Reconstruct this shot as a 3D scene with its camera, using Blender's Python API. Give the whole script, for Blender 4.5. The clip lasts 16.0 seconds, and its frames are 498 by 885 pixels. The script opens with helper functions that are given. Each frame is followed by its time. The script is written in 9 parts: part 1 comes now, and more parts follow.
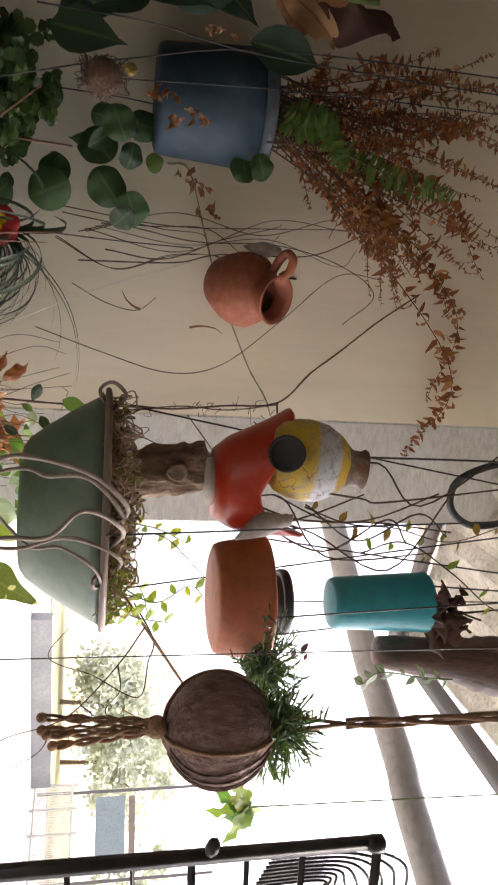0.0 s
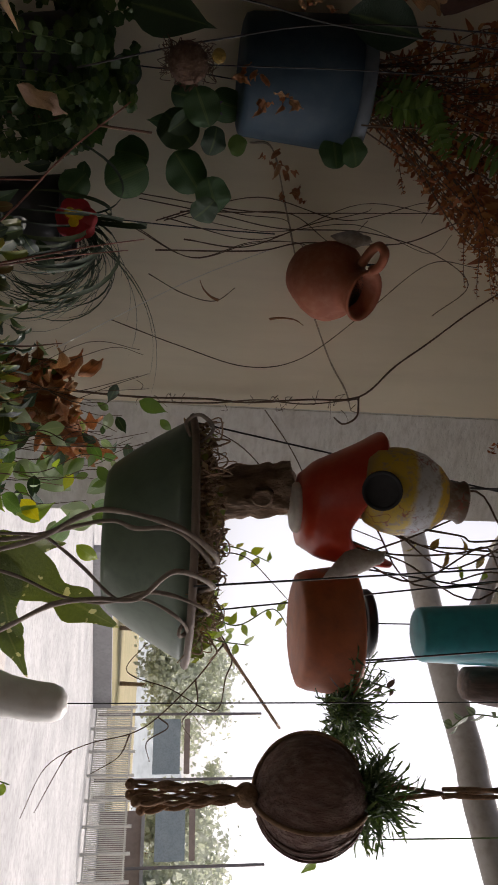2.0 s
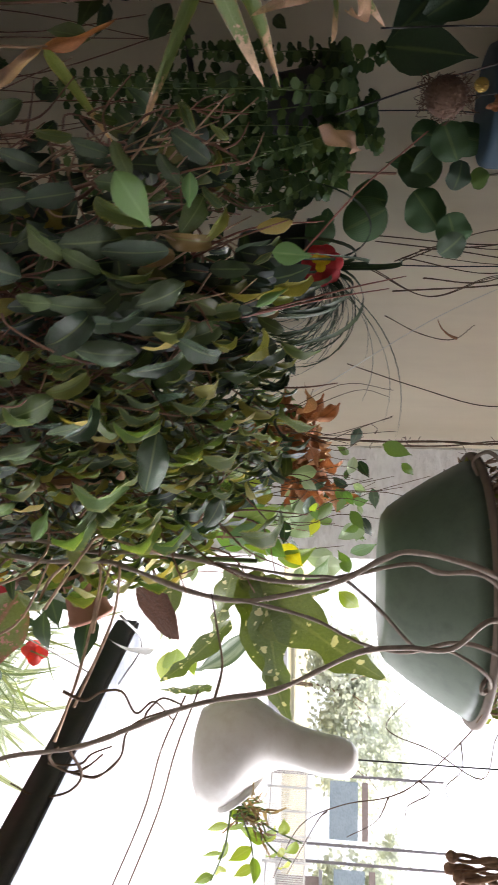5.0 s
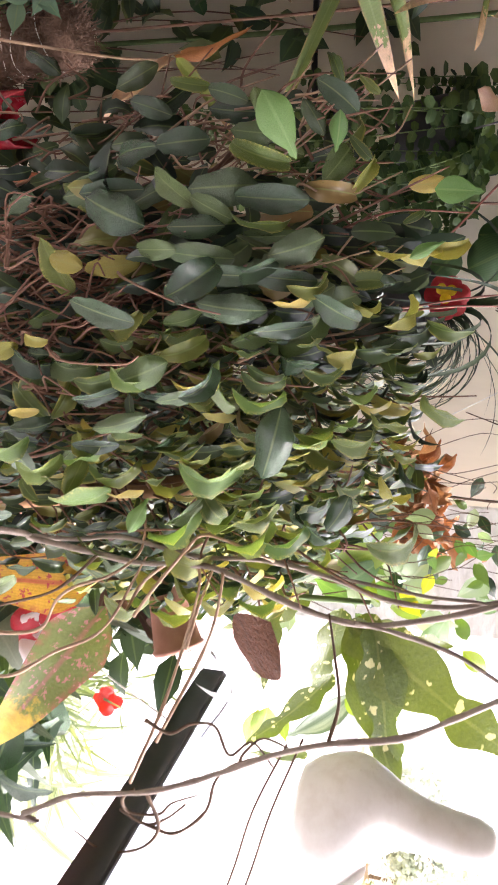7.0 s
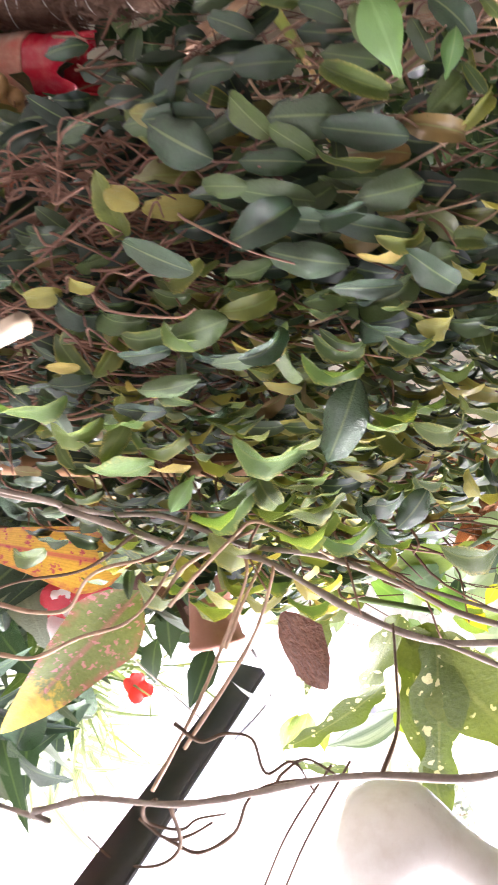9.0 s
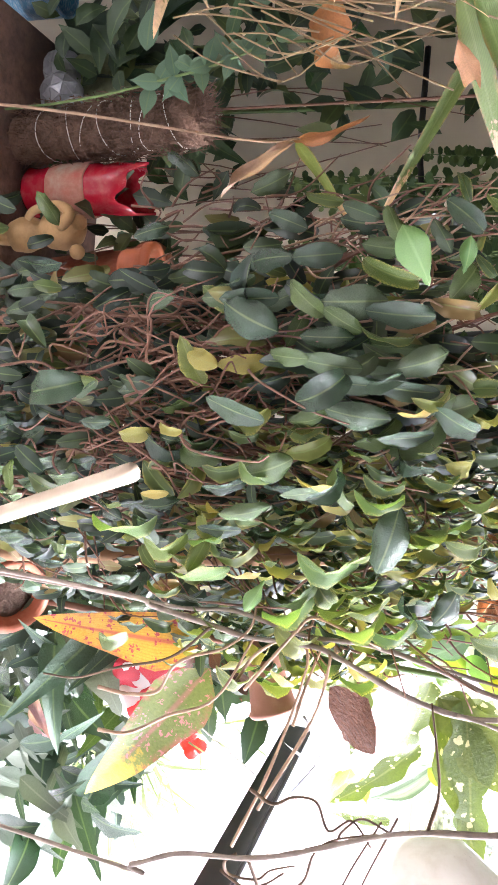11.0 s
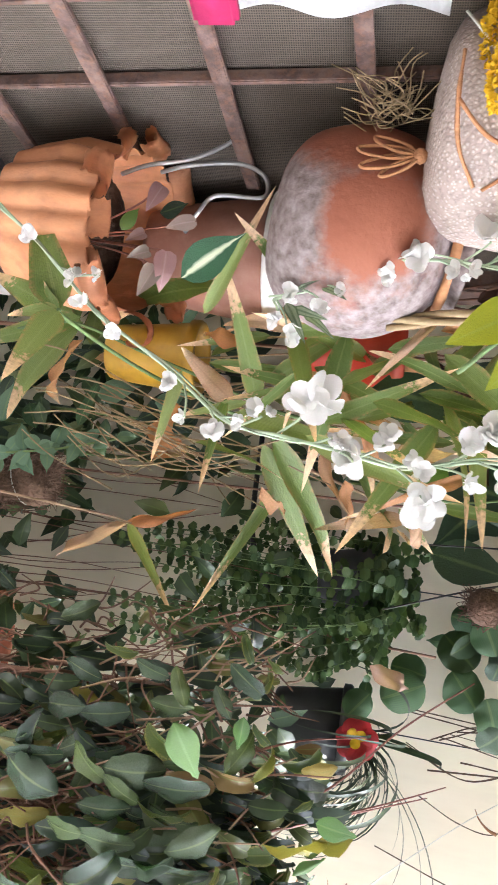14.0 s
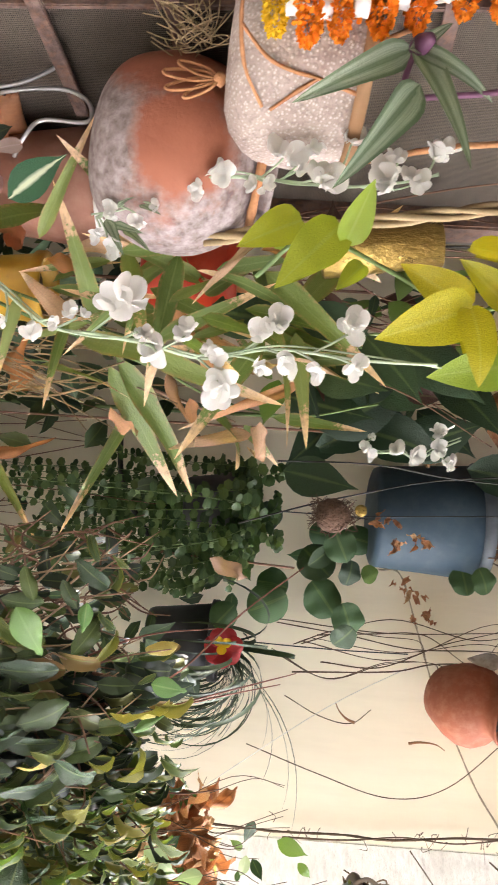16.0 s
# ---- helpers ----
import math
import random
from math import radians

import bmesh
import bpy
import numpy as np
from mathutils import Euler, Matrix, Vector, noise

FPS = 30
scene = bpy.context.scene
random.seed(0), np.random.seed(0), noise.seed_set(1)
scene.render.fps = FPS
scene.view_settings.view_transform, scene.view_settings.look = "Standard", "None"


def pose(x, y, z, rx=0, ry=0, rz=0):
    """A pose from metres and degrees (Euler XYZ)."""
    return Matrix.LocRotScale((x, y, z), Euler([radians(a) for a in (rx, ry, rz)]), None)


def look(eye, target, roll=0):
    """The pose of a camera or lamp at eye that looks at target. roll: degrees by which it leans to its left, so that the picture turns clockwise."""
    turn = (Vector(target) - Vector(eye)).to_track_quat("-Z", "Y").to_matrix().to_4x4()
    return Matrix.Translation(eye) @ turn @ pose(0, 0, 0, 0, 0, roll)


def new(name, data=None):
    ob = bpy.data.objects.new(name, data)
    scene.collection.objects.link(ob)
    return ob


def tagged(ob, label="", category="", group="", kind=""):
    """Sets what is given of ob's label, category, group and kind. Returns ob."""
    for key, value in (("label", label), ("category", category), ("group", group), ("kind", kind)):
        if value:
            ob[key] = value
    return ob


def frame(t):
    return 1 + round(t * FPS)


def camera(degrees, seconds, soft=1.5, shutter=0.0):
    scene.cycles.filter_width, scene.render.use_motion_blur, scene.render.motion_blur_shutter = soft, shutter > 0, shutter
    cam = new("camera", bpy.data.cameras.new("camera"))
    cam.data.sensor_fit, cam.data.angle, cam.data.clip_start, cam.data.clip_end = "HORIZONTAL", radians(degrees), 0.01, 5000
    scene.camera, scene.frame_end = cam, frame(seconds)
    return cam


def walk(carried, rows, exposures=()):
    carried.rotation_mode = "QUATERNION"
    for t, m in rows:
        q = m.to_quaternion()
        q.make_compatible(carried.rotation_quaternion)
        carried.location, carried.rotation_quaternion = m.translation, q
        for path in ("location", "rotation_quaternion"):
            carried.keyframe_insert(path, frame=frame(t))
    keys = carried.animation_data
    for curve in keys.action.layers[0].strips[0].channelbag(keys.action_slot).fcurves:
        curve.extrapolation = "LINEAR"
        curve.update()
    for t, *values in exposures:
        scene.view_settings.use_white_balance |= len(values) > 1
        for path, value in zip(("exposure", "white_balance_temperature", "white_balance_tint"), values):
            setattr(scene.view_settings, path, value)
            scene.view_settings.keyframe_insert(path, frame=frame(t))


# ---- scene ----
cam = camera(37.68, 16.0, 1.5, 0.4)
PATH = [
(0, (0.0208, 0.0111, 1.4995), (0.4111, 1.9317, 1.8980), 92.03),
    (0.5, (0.0317, 0.0177, 1.4981), (0.4970, 1.9166, 1.9195), 91.73),
    (1, (0.0007, 0.0330, 1.4950), (0.5519, 1.9180, 1.8729), 92.03),
    (1.5, (-0.0513, 0.0667, 1.4810), (0.4967, 1.9679, 1.7728), 92.40),
    (2, (-0.0727, 0.0944, 1.4660), (0.4983, 1.9947, 1.7166), 92.44),
    (2.5, (-0.0722, 0.1041, 1.4529), (0.5262, 2.0006, 1.6656), 90.94),
    (3, (-0.0805, 0.1162, 1.4432), (0.5446, 2.0075, 1.6232), 91.34),
    (3.5, (-0.0848, 0.1299, 1.4157), (0.5569, 2.0227, 1.4898), 91.34),
    (4, (-0.0830, 0.1342, 1.3979), (0.5529, 2.0303, 1.3903), 90.23),
    (4.5, (-0.0818, 0.1304, 1.3705), (0.5033, 2.0391, 1.2493), 91.16),
    (5, (-0.0474, 0.1202, 1.3469), (0.4027, 2.0577, 1.1388), 91.44),
    (5.2, (-0.0239, 0.1153, 1.3369), (0.4113, 2.0501, 1.0775), 92.52),
    (7.3, (0.0576, 0.2270, 1.3003), (0.1981, 2.1755, 0.8719), 93.93),
    (7.5, (0.0451, 0.2688, 1.3030), (0.1434, 2.2246, 0.8964), 94.10),
    (8, (0.0335, 0.3348, 1.3058), (0.1446, 2.2852, 0.8772), 95.07),
    (8.5, (0.0556, 0.3205, 1.2901), (0.2711, 2.2501, 0.8101), 95.36),
    (9, (0.0728, 0.2519, 1.2769), (0.3007, 2.1575, 0.7142), 98.12),
    (9.5, (0.0542, 0.1732, 1.2653), (0.1723, 2.0766, 0.6627), 98.04),
    (9.7, (0.0460, 0.1579, 1.2659), (0.0686, 2.0585, 0.6436), 97.01),
    (11.8, (-0.0668, 0.1394, 1.2622), (0.1452, 2.0354, 0.6619), 95.92),
    (12, (-0.0931, 0.1364, 1.2634), (0.1099, 2.0306, 0.6546), 95.71),
    (12.5, (-0.1663, 0.1082, 1.2734), (-0.1836, 2.0444, 0.7725), 96.58),
    (13, (-0.2005, 0.0977, 1.2929), (-0.4209, 2.0345, 0.8453), 96.38),
    (13.5, (-0.1982, 0.0991, 1.3045), (-0.6191, 2.0093, 0.8874), 96.02),
    (14, (-0.1837, 0.0969, 1.3193), (-0.6862, 2.0023, 0.9779), 95.95),
    (14.5, (-0.1689, 0.0917, 1.3353), (-0.6846, 2.0041, 1.0581), 95.77),
    (15, (-0.1540, 0.0825, 1.3551), (-0.6450, 2.0123, 1.1694), 95.34),
    (15.5, (-0.1321, 0.0730, 1.3697), (-0.5477, 2.0253, 1.2445), 94.30),
    (16, (-0.1323, 0.0595, 1.3863), (-0.5567, 2.0132, 1.3310), 93.65),
]
EXPOSURE = [(0.0, 1.8, 6600, 16), (0.5, 1.0, 6600, 16), (1.0, 0.6, 6600, 16), (1.5, 0.15, 6600, 16), (2.0, 0.3, 6600, 16), (2.5, 0.5, 6600, 16), (3.5, 0.55, 6500, 16), (4.0, 0.8, 6400, 15), (4.5, 1.15, 6300, 15), (5.0, 1.75, 6250, 15), (5.2, 2.0, 6250, 16), (7.3, 3.0, 6300, 23), (8.5, 3.25, 6300, 24), (9.0, 3.15, 6150, 23), (9.5, 3.05, 6050, 22), (12.0, 3.95, 5750, 18), (13.0, 3.95, 5850, 14), (13.5, 3.62, 5850, 12), (14.0, 3.5, 5900, 11), (15.0, 3.42, 6150, 11), (16.0, 3.35, 6450, 12)]
walk(cam, [(t, look(eye, target, roll)) for t, eye, target, roll in PATH], EXPOSURE)

# ---- light ----
world = bpy.data.worlds.new("sky")
scene.world = world
world.use_nodes = True
wn = world.node_tree.nodes
sky = wn.new("ShaderNodeTexSky")
sky.sky_type, sky.sun_disc = "NISHITA", False
sky.sun_elevation, sky.sun_rotation, sky.dust_density = radians(48), radians(75), 4.5
sky.air_density = 0.6
wn["Background"].inputs["Strength"].default_value = 0.15
haze = wn.new("ShaderNodeHueSaturation")
haze.inputs["Saturation"].default_value, haze.inputs["Value"].default_value = 0.4, 1.25
world.node_tree.links.new(sky.outputs[0], haze.inputs["Color"])
world.node_tree.links.new(haze.outputs[0], wn["Background"].inputs["Color"])
sun = new("sun", bpy.data.lights.new("sun", "SUN"))
sun.data.energy, sun.data.angle, sun.data.color = 2.0, radians(14), (1.0, 0.95, 0.88)
sun.matrix_basis = look((math.sin(radians(75)) * 8, math.cos(radians(75)) * 8, 9), (0, 0, 0))


# ---- materials ----
def nodes_of(name):
    m = bpy.data.materials.new(name)
    m.use_nodes = True
    nt = m.node_tree
    return m, nt, nt.nodes["Principled BSDF"], nt.links.new


def ramp(nt, src, stops):
    r = nt.nodes.new("ShaderNodeValToRGB")
    el = r.color_ramp.elements
    while len(el) < len(stops):
        el.new(0.5)
    for e, (p, c) in zip(el, stops):
        e.position, e.color = p, (*c, 1)
    nt.links.new(src, r.inputs[0])
    return r.outputs[0]


def noise_tex(nt, coord, scale, detail=5.0, rough=0.6, stretch=None):
    if stretch:
        mp = nt.nodes.new("ShaderNodeMapping")
        mp.inputs["Scale"].default_value = stretch
        nt.links.new(coord, mp.inputs[0])
        coord = mp.outputs[0]
    n = nt.nodes.new("ShaderNodeTexNoise")
    n.inputs["Scale"].default_value, n.inputs["Detail"].default_value, n.inputs["Roughness"].default_value = scale, detail, rough
    nt.links.new(coord, n.inputs["Vector"])
    return n.outputs["Fac"]


def mixc(nt, fac, a, b, mode="MIX"):
    x = nt.nodes.new("ShaderNodeMix")
    x.data_type, x.blend_type = "RGBA", mode
    for sock, v in ((x.inputs[0], fac), (x.inputs[6], a), (x.inputs[7], b)):
        if isinstance(v, bpy.types.NodeSocket):
            nt.links.new(v, sock)
        elif isinstance(v, (int, float)):
            sock.default_value = v
        else:
            sock.default_value = (*v, 1)
    return x.outputs[2]


def bumped(nt, bsdf, height, strength=0.4, dist=0.002):
    b = nt.nodes.new("ShaderNodeBump")
    b.inputs["Strength"].default_value, b.inputs["Distance"].default_value = strength, dist
    nt.links.new(height, b.inputs["Height"])
    nt.links.new(b.outputs[0], bsdf.inputs["Normal"])


def surface(name, a, b, c=None, big=6.0, fine=60.0, rough=0.7, metal=0.0, bump=0.4, dist=0.002, stretch=None, spread=(0.35, 0.65)):
    """A surface of two or three tones at two scales: broad wear of tone b on a, fine grain of c."""
    m, nt, p, link = nodes_of(name)
    co = nt.nodes.new("ShaderNodeTexCoord").outputs["Object"]
    n1, n2 = noise_tex(nt, co, big, 6, 0.65, stretch), noise_tex(nt, co, fine, 4, 0.6, stretch)
    col = ramp(nt, n1, [(spread[0], a), (spread[1], b)])
    col = mixc(nt, ramp(nt, n2, [(0.45, (0, 0, 0)), (0.75, (0.6, 0.6, 0.6))]), col, c or tuple(v * 0.6 for v in a))
    link(col, p.inputs["Base Color"])
    r = nt.nodes.new("ShaderNodeMapRange")
    r.inputs["To Min"].default_value, r.inputs["To Max"].default_value = rough - 0.12, min(1.0, rough + 0.12)
    link(n1, r.inputs[0])
    link(r.outputs[0], p.inputs["Roughness"])
    p.inputs["Metallic"].default_value = metal
    bumped(nt, p, n2, bump, dist)
    return m


def leafy(name, stops, vein=(0.25, 0.35, 0.12), rib=0.35, tip=None, tip_at=0.72, spots=None, glow=0.35, rough=0.42, island=False, stripe=None, tint=(1.0, 1.0, 0.45), spot_scale=9.0, rib_w=0.06, edge=None, veins=False, mottle=0.5):
    """A leaf: its tone differs from leaf to leaf, with a pale midrib, light shining through, and a dry tip or spots where asked."""
    m, nt, p, link = nodes_of(name)
    uv = nt.nodes.new("ShaderNodeTexCoord")
    sep = nt.nodes.new("ShaderNodeSeparateXYZ")
    link(uv.outputs["UV"], sep.inputs[0])
    if island:
        pick = nt.nodes.new("ShaderNodeNewGeometry").outputs["Random Per Island"]
    else:
        pick = nt.nodes.new("ShaderNodeObjectInfo").outputs["Random"]
    col = ramp(nt, pick, stops)
    mott = noise_tex(nt, uv.outputs["Object"], 55, 4, 0.6)
    dk = mixc(nt, 1.0, col, (0.55, 0.6, 0.5), "MULTIPLY")
    col = mixc(nt, ramp(nt, mott, [(0.35, (0, 0, 0)), (0.7, (mottle, mottle, mottle))]), col, dk)

    def across(lo, hi):
        d = nt.nodes.new("ShaderNodeMath")
        d.operation = "SUBTRACT"
        d.inputs[1].default_value = 0.5
        link(sep.outputs[0], d.inputs[0])
        ab = nt.nodes.new("ShaderNodeMath")
        ab.operation = "ABSOLUTE"
        link(d.outputs[0], ab.inputs[0])
        return ramp(nt, ab.outputs[0], [(lo, (1, 1, 1)), (hi, (0, 0, 0))] if lo < hi else [(hi, (0, 0, 0)), (lo, (1, 1, 1))])
    if rib:
        f = mixc(nt, 1.0, across(rib_w * 0.3, rib_w), (rib, rib, rib), "MULTIPLY")
        col = mixc(nt, f, col, vein)
    if stripe:
        band = mixc(nt, 1.0, across(0.40, 0.34), (1, 1, 1), "DIFFERENCE")
        band = mixc(nt, 1.0, band, mixc(nt, 1.0, across(0.05, 0.14), (1, 1, 1), "DIFFERENCE"), "MULTIPLY")
        grain = noise_tex(nt, uv.outputs["UV"], 6, 4, 0.6, (5.0, 0.5, 1.0))
        band = mixc(nt, 1.0, band, ramp(nt, grain, [(0.3, (0.25, 0.25, 0.25)), (0.7, (0.85, 0.85, 0.85))]), "MULTIPLY")
        col = mixc(nt, band, col, stripe)
    if veins:
        w2 = nt.nodes.new("ShaderNodeTexWave")
        w2.bands_direction = "X"
        w2.inputs["Scale"].default_value, w2.inputs["Distortion"].default_value = 6.0, 0.3
        link(uv.outputs["UV"], w2.inputs["Vector"])
        col = mixc(nt, ramp(nt, w2.outputs["Fac"], [(0.5, (0, 0, 0)), (1.0, (0.35, 0.35, 0.35))]), col, tuple(v * 0.55 for v in stops[0][1]))
    if edge:
        d2 = noise_tex(nt, uv.outputs["Object"], 30, 3, 0.6)
        e2 = mixc(nt, 1.0, across(0.47, 0.34), ramp(nt, d2, [(0.40, (0, 0, 0)), (0.60, (0.6, 0.6, 0.6))]), "MULTIPLY")
        col = mixc(nt, e2, col, edge)
    if spots:
        wob = nt.nodes.new("ShaderNodeTexNoise")
        wob.inputs["Scale"].default_value = spot_scale * 1.6
        link(uv.outputs["Object"], wob.inputs["Vector"])
        moved = mixc(nt, 0.035, uv.outputs["Object"], wob.outputs["Color"], "LINEAR_LIGHT")
        v = nt.nodes.new("ShaderNodeTexVoronoi")
        v.inputs["Scale"].default_value = spot_scale
        link(moved, v.inputs["Vector"])
        size = nt.nodes.new("ShaderNodeSeparateColor")
        link(v.outputs["Color"], size.inputs[0])
        d3 = nt.nodes.new("ShaderNodeMath")
        d3.operation = "MULTIPLY_ADD"
        d3.inputs[1].default_value = -0.40
        link(size.outputs[0], d3.inputs[0])
        link(v.outputs["Distance"], d3.inputs[2])
        col = mixc(nt, ramp(nt, d3.outputs[0], [(0.0, (0.9, 0.9, 0.9)), (0.07, (0, 0, 0))]), col, spots)
    if tip:
        ad = nt.nodes.new("ShaderNodeMath")
        ad.operation = "MULTIPLY_ADD"
        ad.inputs[1].default_value, ad.inputs[2].default_value = 0.5, -0.25
        link(noise_tex(nt, uv.outputs["Object"], 25, 4, 0.7), ad.inputs[0])
        s2 = nt.nodes.new("ShaderNodeMath")
        link(ad.outputs[0], s2.inputs[0])
        link(sep.outputs[1], s2.inputs[1])
        col = mixc(nt, ramp(nt, s2.outputs[0], [(tip_at - 0.04, (0, 0, 0)), (tip_at, (1, 1, 1))]), col, ramp(nt, s2.outputs[0], [(tip_at, tip), (0.98, tuple(min(1, v * 1.9) for v in tip))]))
    link(col, p.inputs["Base Color"])
    p.inputs["Roughness"].default_value = rough
    tr = nt.nodes.new("ShaderNodeBsdfTranslucent")
    link(mixc(nt, 1.0, col, tint, "MULTIPLY"), tr.inputs["Color"])
    mx = nt.nodes.new("ShaderNodeMixShader")
    mx.inputs[0].default_value = glow
    link(p.outputs[0], mx.inputs[1])
    link(tr.outputs[0], mx.inputs[2])
    link(mx.outputs[0], nt.nodes["Material Output"].inputs["Surface"])
    bumped(nt, p, mott, 0.45, 0.003)
    return m


def wall_paint():
    m, nt, p, link = nodes_of("cream_wall_paint")
    co = nt.nodes.new("ShaderNodeTexCoord").outputs["Object"]
    broad, fine = noise_tex(nt, co, 1.6, 6, 0.6), noise_tex(nt, co, 90, 4, 0.6)
    drip = noise_tex(nt, co, 9, 5, 0.7, (1.0, 1.0, 0.12))
    col = ramp(nt, broad, [(0.3, (0.79, 0.70, 0.53)), (0.7, (0.88, 0.82, 0.66))])
    col = mixc(nt, ramp(nt, drip, [(0.5, (0, 0, 0)), (0.8, (0.45, 0.45, 0.45))]), col, (0.60, 0.53, 0.41))
    link(col, p.inputs["Base Color"])
    p.inputs["Roughness"].default_value = 0.75
    bumped(nt, p, fine, 0.25, 0.001)
    return m


def limed_clay():
    """Fired clay under a bloom of lime rubbed off in one broad patch; the shaded wall side is coloured as bare clay."""
    m, nt, p, link = nodes_of("limed_clay")
    co = nt.nodes.new("ShaderNodeTexCoord").outputs["Object"]
    broad, fine = noise_tex(nt, co, 16, 7, 0.7), noise_tex(nt, co, 110, 4, 0.6)
    clay = ramp(nt, noise_tex(nt, co, 11, 5, 0.6), [(0.3, (0.31, 0.105, 0.055)), (0.7, (0.24, 0.075, 0.04))])
    lime = ramp(nt, fine, [(0.3, (0.11, 0.08, 0.075)), (0.7, (0.33, 0.29, 0.285))])
    bare_clay = []
    # rubbed patch first, then the wall side, darker for its shade
    for at, r0, r1 in (((-0.468, 0.545, 1.298), 0.024, 0.056), ((-0.575, 0.58, 1.30), 0.055, 0.10)):
        d = nt.nodes.new("ShaderNodeVectorMath")
        d.operation = "DISTANCE"
        d.inputs[1].default_value = at
        link(co, d.inputs[0])
        r = nt.nodes.new("ShaderNodeMapRange")
        r.inputs["From Min"].default_value, r.inputs["From Max"].default_value = r0, r1
        link(d.outputs["Value"], r.inputs[0])
        bare_clay.append(r.outputs[0])
    lo = nt.nodes.new("ShaderNodeMath")
    lo.operation = "MINIMUM"
    link(bare_clay[0], lo.inputs[0])
    link(bare_clay[1], lo.inputs[1])
    sc = nt.nodes.new("ShaderNodeMath")
    sc.operation = "MULTIPLY_ADD"
    sc.inputs[1].default_value = 0.55
    link(lo.outputs[0], sc.inputs[0])
    link(broad, sc.inputs[2])
    link(mixc(nt, ramp(nt, sc.outputs[0], [(0.74, (0, 0, 0)), (1.0, (0.95, 0.95, 0.95))]), clay, lime), p.inputs["Base Color"])
    p.inputs["Roughness"].default_value = 0.72
    bumped(nt, p, fine, 0.5, 0.002)
    return m


def pebble_cement():
    """Cement with small pale pebbles that stand out of it."""
    m, nt, p, link = nodes_of("pebble_cement")
    co = nt.nodes.new("ShaderNodeTexCoord").outputs["Object"]
    v = nt.nodes.new("ShaderNodeTexVoronoi")
    v.inputs["Scale"].default_value = 330
    link(co, v.inputs["Vector"])
    stain, fine = noise_tex(nt, co, 13, 5, 0.65), noise_tex(nt, co, 240, 3, 0.6)
    ground_tone = ramp(nt, stain, [(0.35, (0.30, 0.225, 0.195)), (0.65, (0.44, 0.37, 0.335))])
    col = mixc(nt, ramp(nt, v.outputs["Distance"], [(0.22, (0.85, 0.85, 0.85)), (0.42, (0, 0, 0))]), ground_tone, (0.54, 0.475, 0.435))
    col = mixc(nt, ramp(nt, fine, [(0.5, (0, 0, 0)), (0.75, (0.6, 0.6, 0.6))]), col, (0.17, 0.13, 0.115))
    link(col, p.inputs["Base Color"])
    p.inputs["Roughness"].default_value = 0.8
    inv = nt.nodes.new("ShaderNodeMath")
    inv.operation = "SUBTRACT"
    inv.inputs[0].default_value = 1.0
    link(v.outputs["Distance"], inv.inputs[1])
    bumped(nt, p, inv.outputs[0], 0.5, 0.002)
    return m


M = {}
M["wall"] = wall_paint()
M["plaster"] = surface("rough_whitewash", (0.72, 0.72, 0.69), (0.60, 0.585, 0.54), (0.44, 0.42, 0.38), 7, 45, 0.9, bump=0.9, dist=0.004, stretch=(1, 1, 2.2))
M["crack"] = surface("crack_dirt", (0.30, 0.25, 0.18), (0.42, 0.36, 0.26), None, 9, 80, 0.9)
M["floor"] = surface("cement_floor", (0.085, 0.08, 0.07), (0.13, 0.12, 0.105), None, 3, 40, 0.85)
M["yard"] = surface("worn_paving", (0.52, 0.51, 0.49), (0.36, 0.355, 0.345), (0.20, 0.19, 0.18), 0.8, 9, 0.9)
M["paver"] = surface("paving_brick", (0.56, 0.52, 0.47), (0.44, 0.41, 0.37), None, 0.8, 30, 0.9)
M["dry_grass"] = surface("dry_grass_ground", (0.36, 0.29, 0.15), (0.26, 0.24, 0.11), (0.18, 0.16, 0.08), 0.3, 3, 0.95)
M["pipe"] = surface("grey_painted_pipe", (0.26, 0.24, 0.22), (0.20, 0.18, 0.16), (0.16, 0.13, 0.10), 6, 50, 0.5, 0.2)
M["steel"] = surface("weathered_steel", (0.13, 0.13, 0.14), (0.17, 0.15, 0.14), (0.2, 0.11, 0.06), 8, 60, 0.5, 0.5)
M["black_iron"] = surface("black_painted_iron", (0.022, 0.022, 0.026), (0.035, 0.033, 0.035), (0.08, 0.06, 0.05), 10, 80, 0.4, 0.2)
# blue grey that paints the sky's sheen on the black rail
M["sky_sheen"] = surface("rail_top_sheen", (0.15, 0.17, 0.20), (0.20, 0.22, 0.25), (0.08, 0.08, 0.09), 9, 60, 0.4, bump=0.2)
M["roof"] = surface("fibre_roof_sheet", (0.70, 0.65, 0.56), (0.52, 0.47, 0.39), (0.26, 0.22, 0.16), 25, 110, 0.9, bump=0.8, dist=0.006)
M["soil"] = surface("potting_soil", (0.06, 0.035, 0.022), (0.11, 0.07, 0.045), (0.03, 0.02, 0.014), 40, 160, 0.95, bump=1.0, dist=0.006)
M["terracotta"] = surface("terracotta", (0.31, 0.088, 0.038), (0.23, 0.062, 0.028), (0.40, 0.17, 0.10), 11, 70, 0.72)
M["terracotta_pale"] = surface("pink_terracotta", (0.31, 0.145, 0.10), (0.26, 0.115, 0.075), (0.38, 0.21, 0.155), 9, 60, 0.7)
M["terracotta_orange"] = surface("orange_terracotta", (0.42, 0.115, 0.032), (0.32, 0.08, 0.024), (0.17, 0.055, 0.025), 9, 60, 0.55)
M["limed_clay"] = limed_clay()
M["pebble"] = pebble_cement()
M["blue_pot"] = surface("blue_plastic", (0.028, 0.058, 0.092), (0.038, 0.075, 0.112), (0.065, 0.10, 0.13), 5, 50, 0.6, bump=0.1)
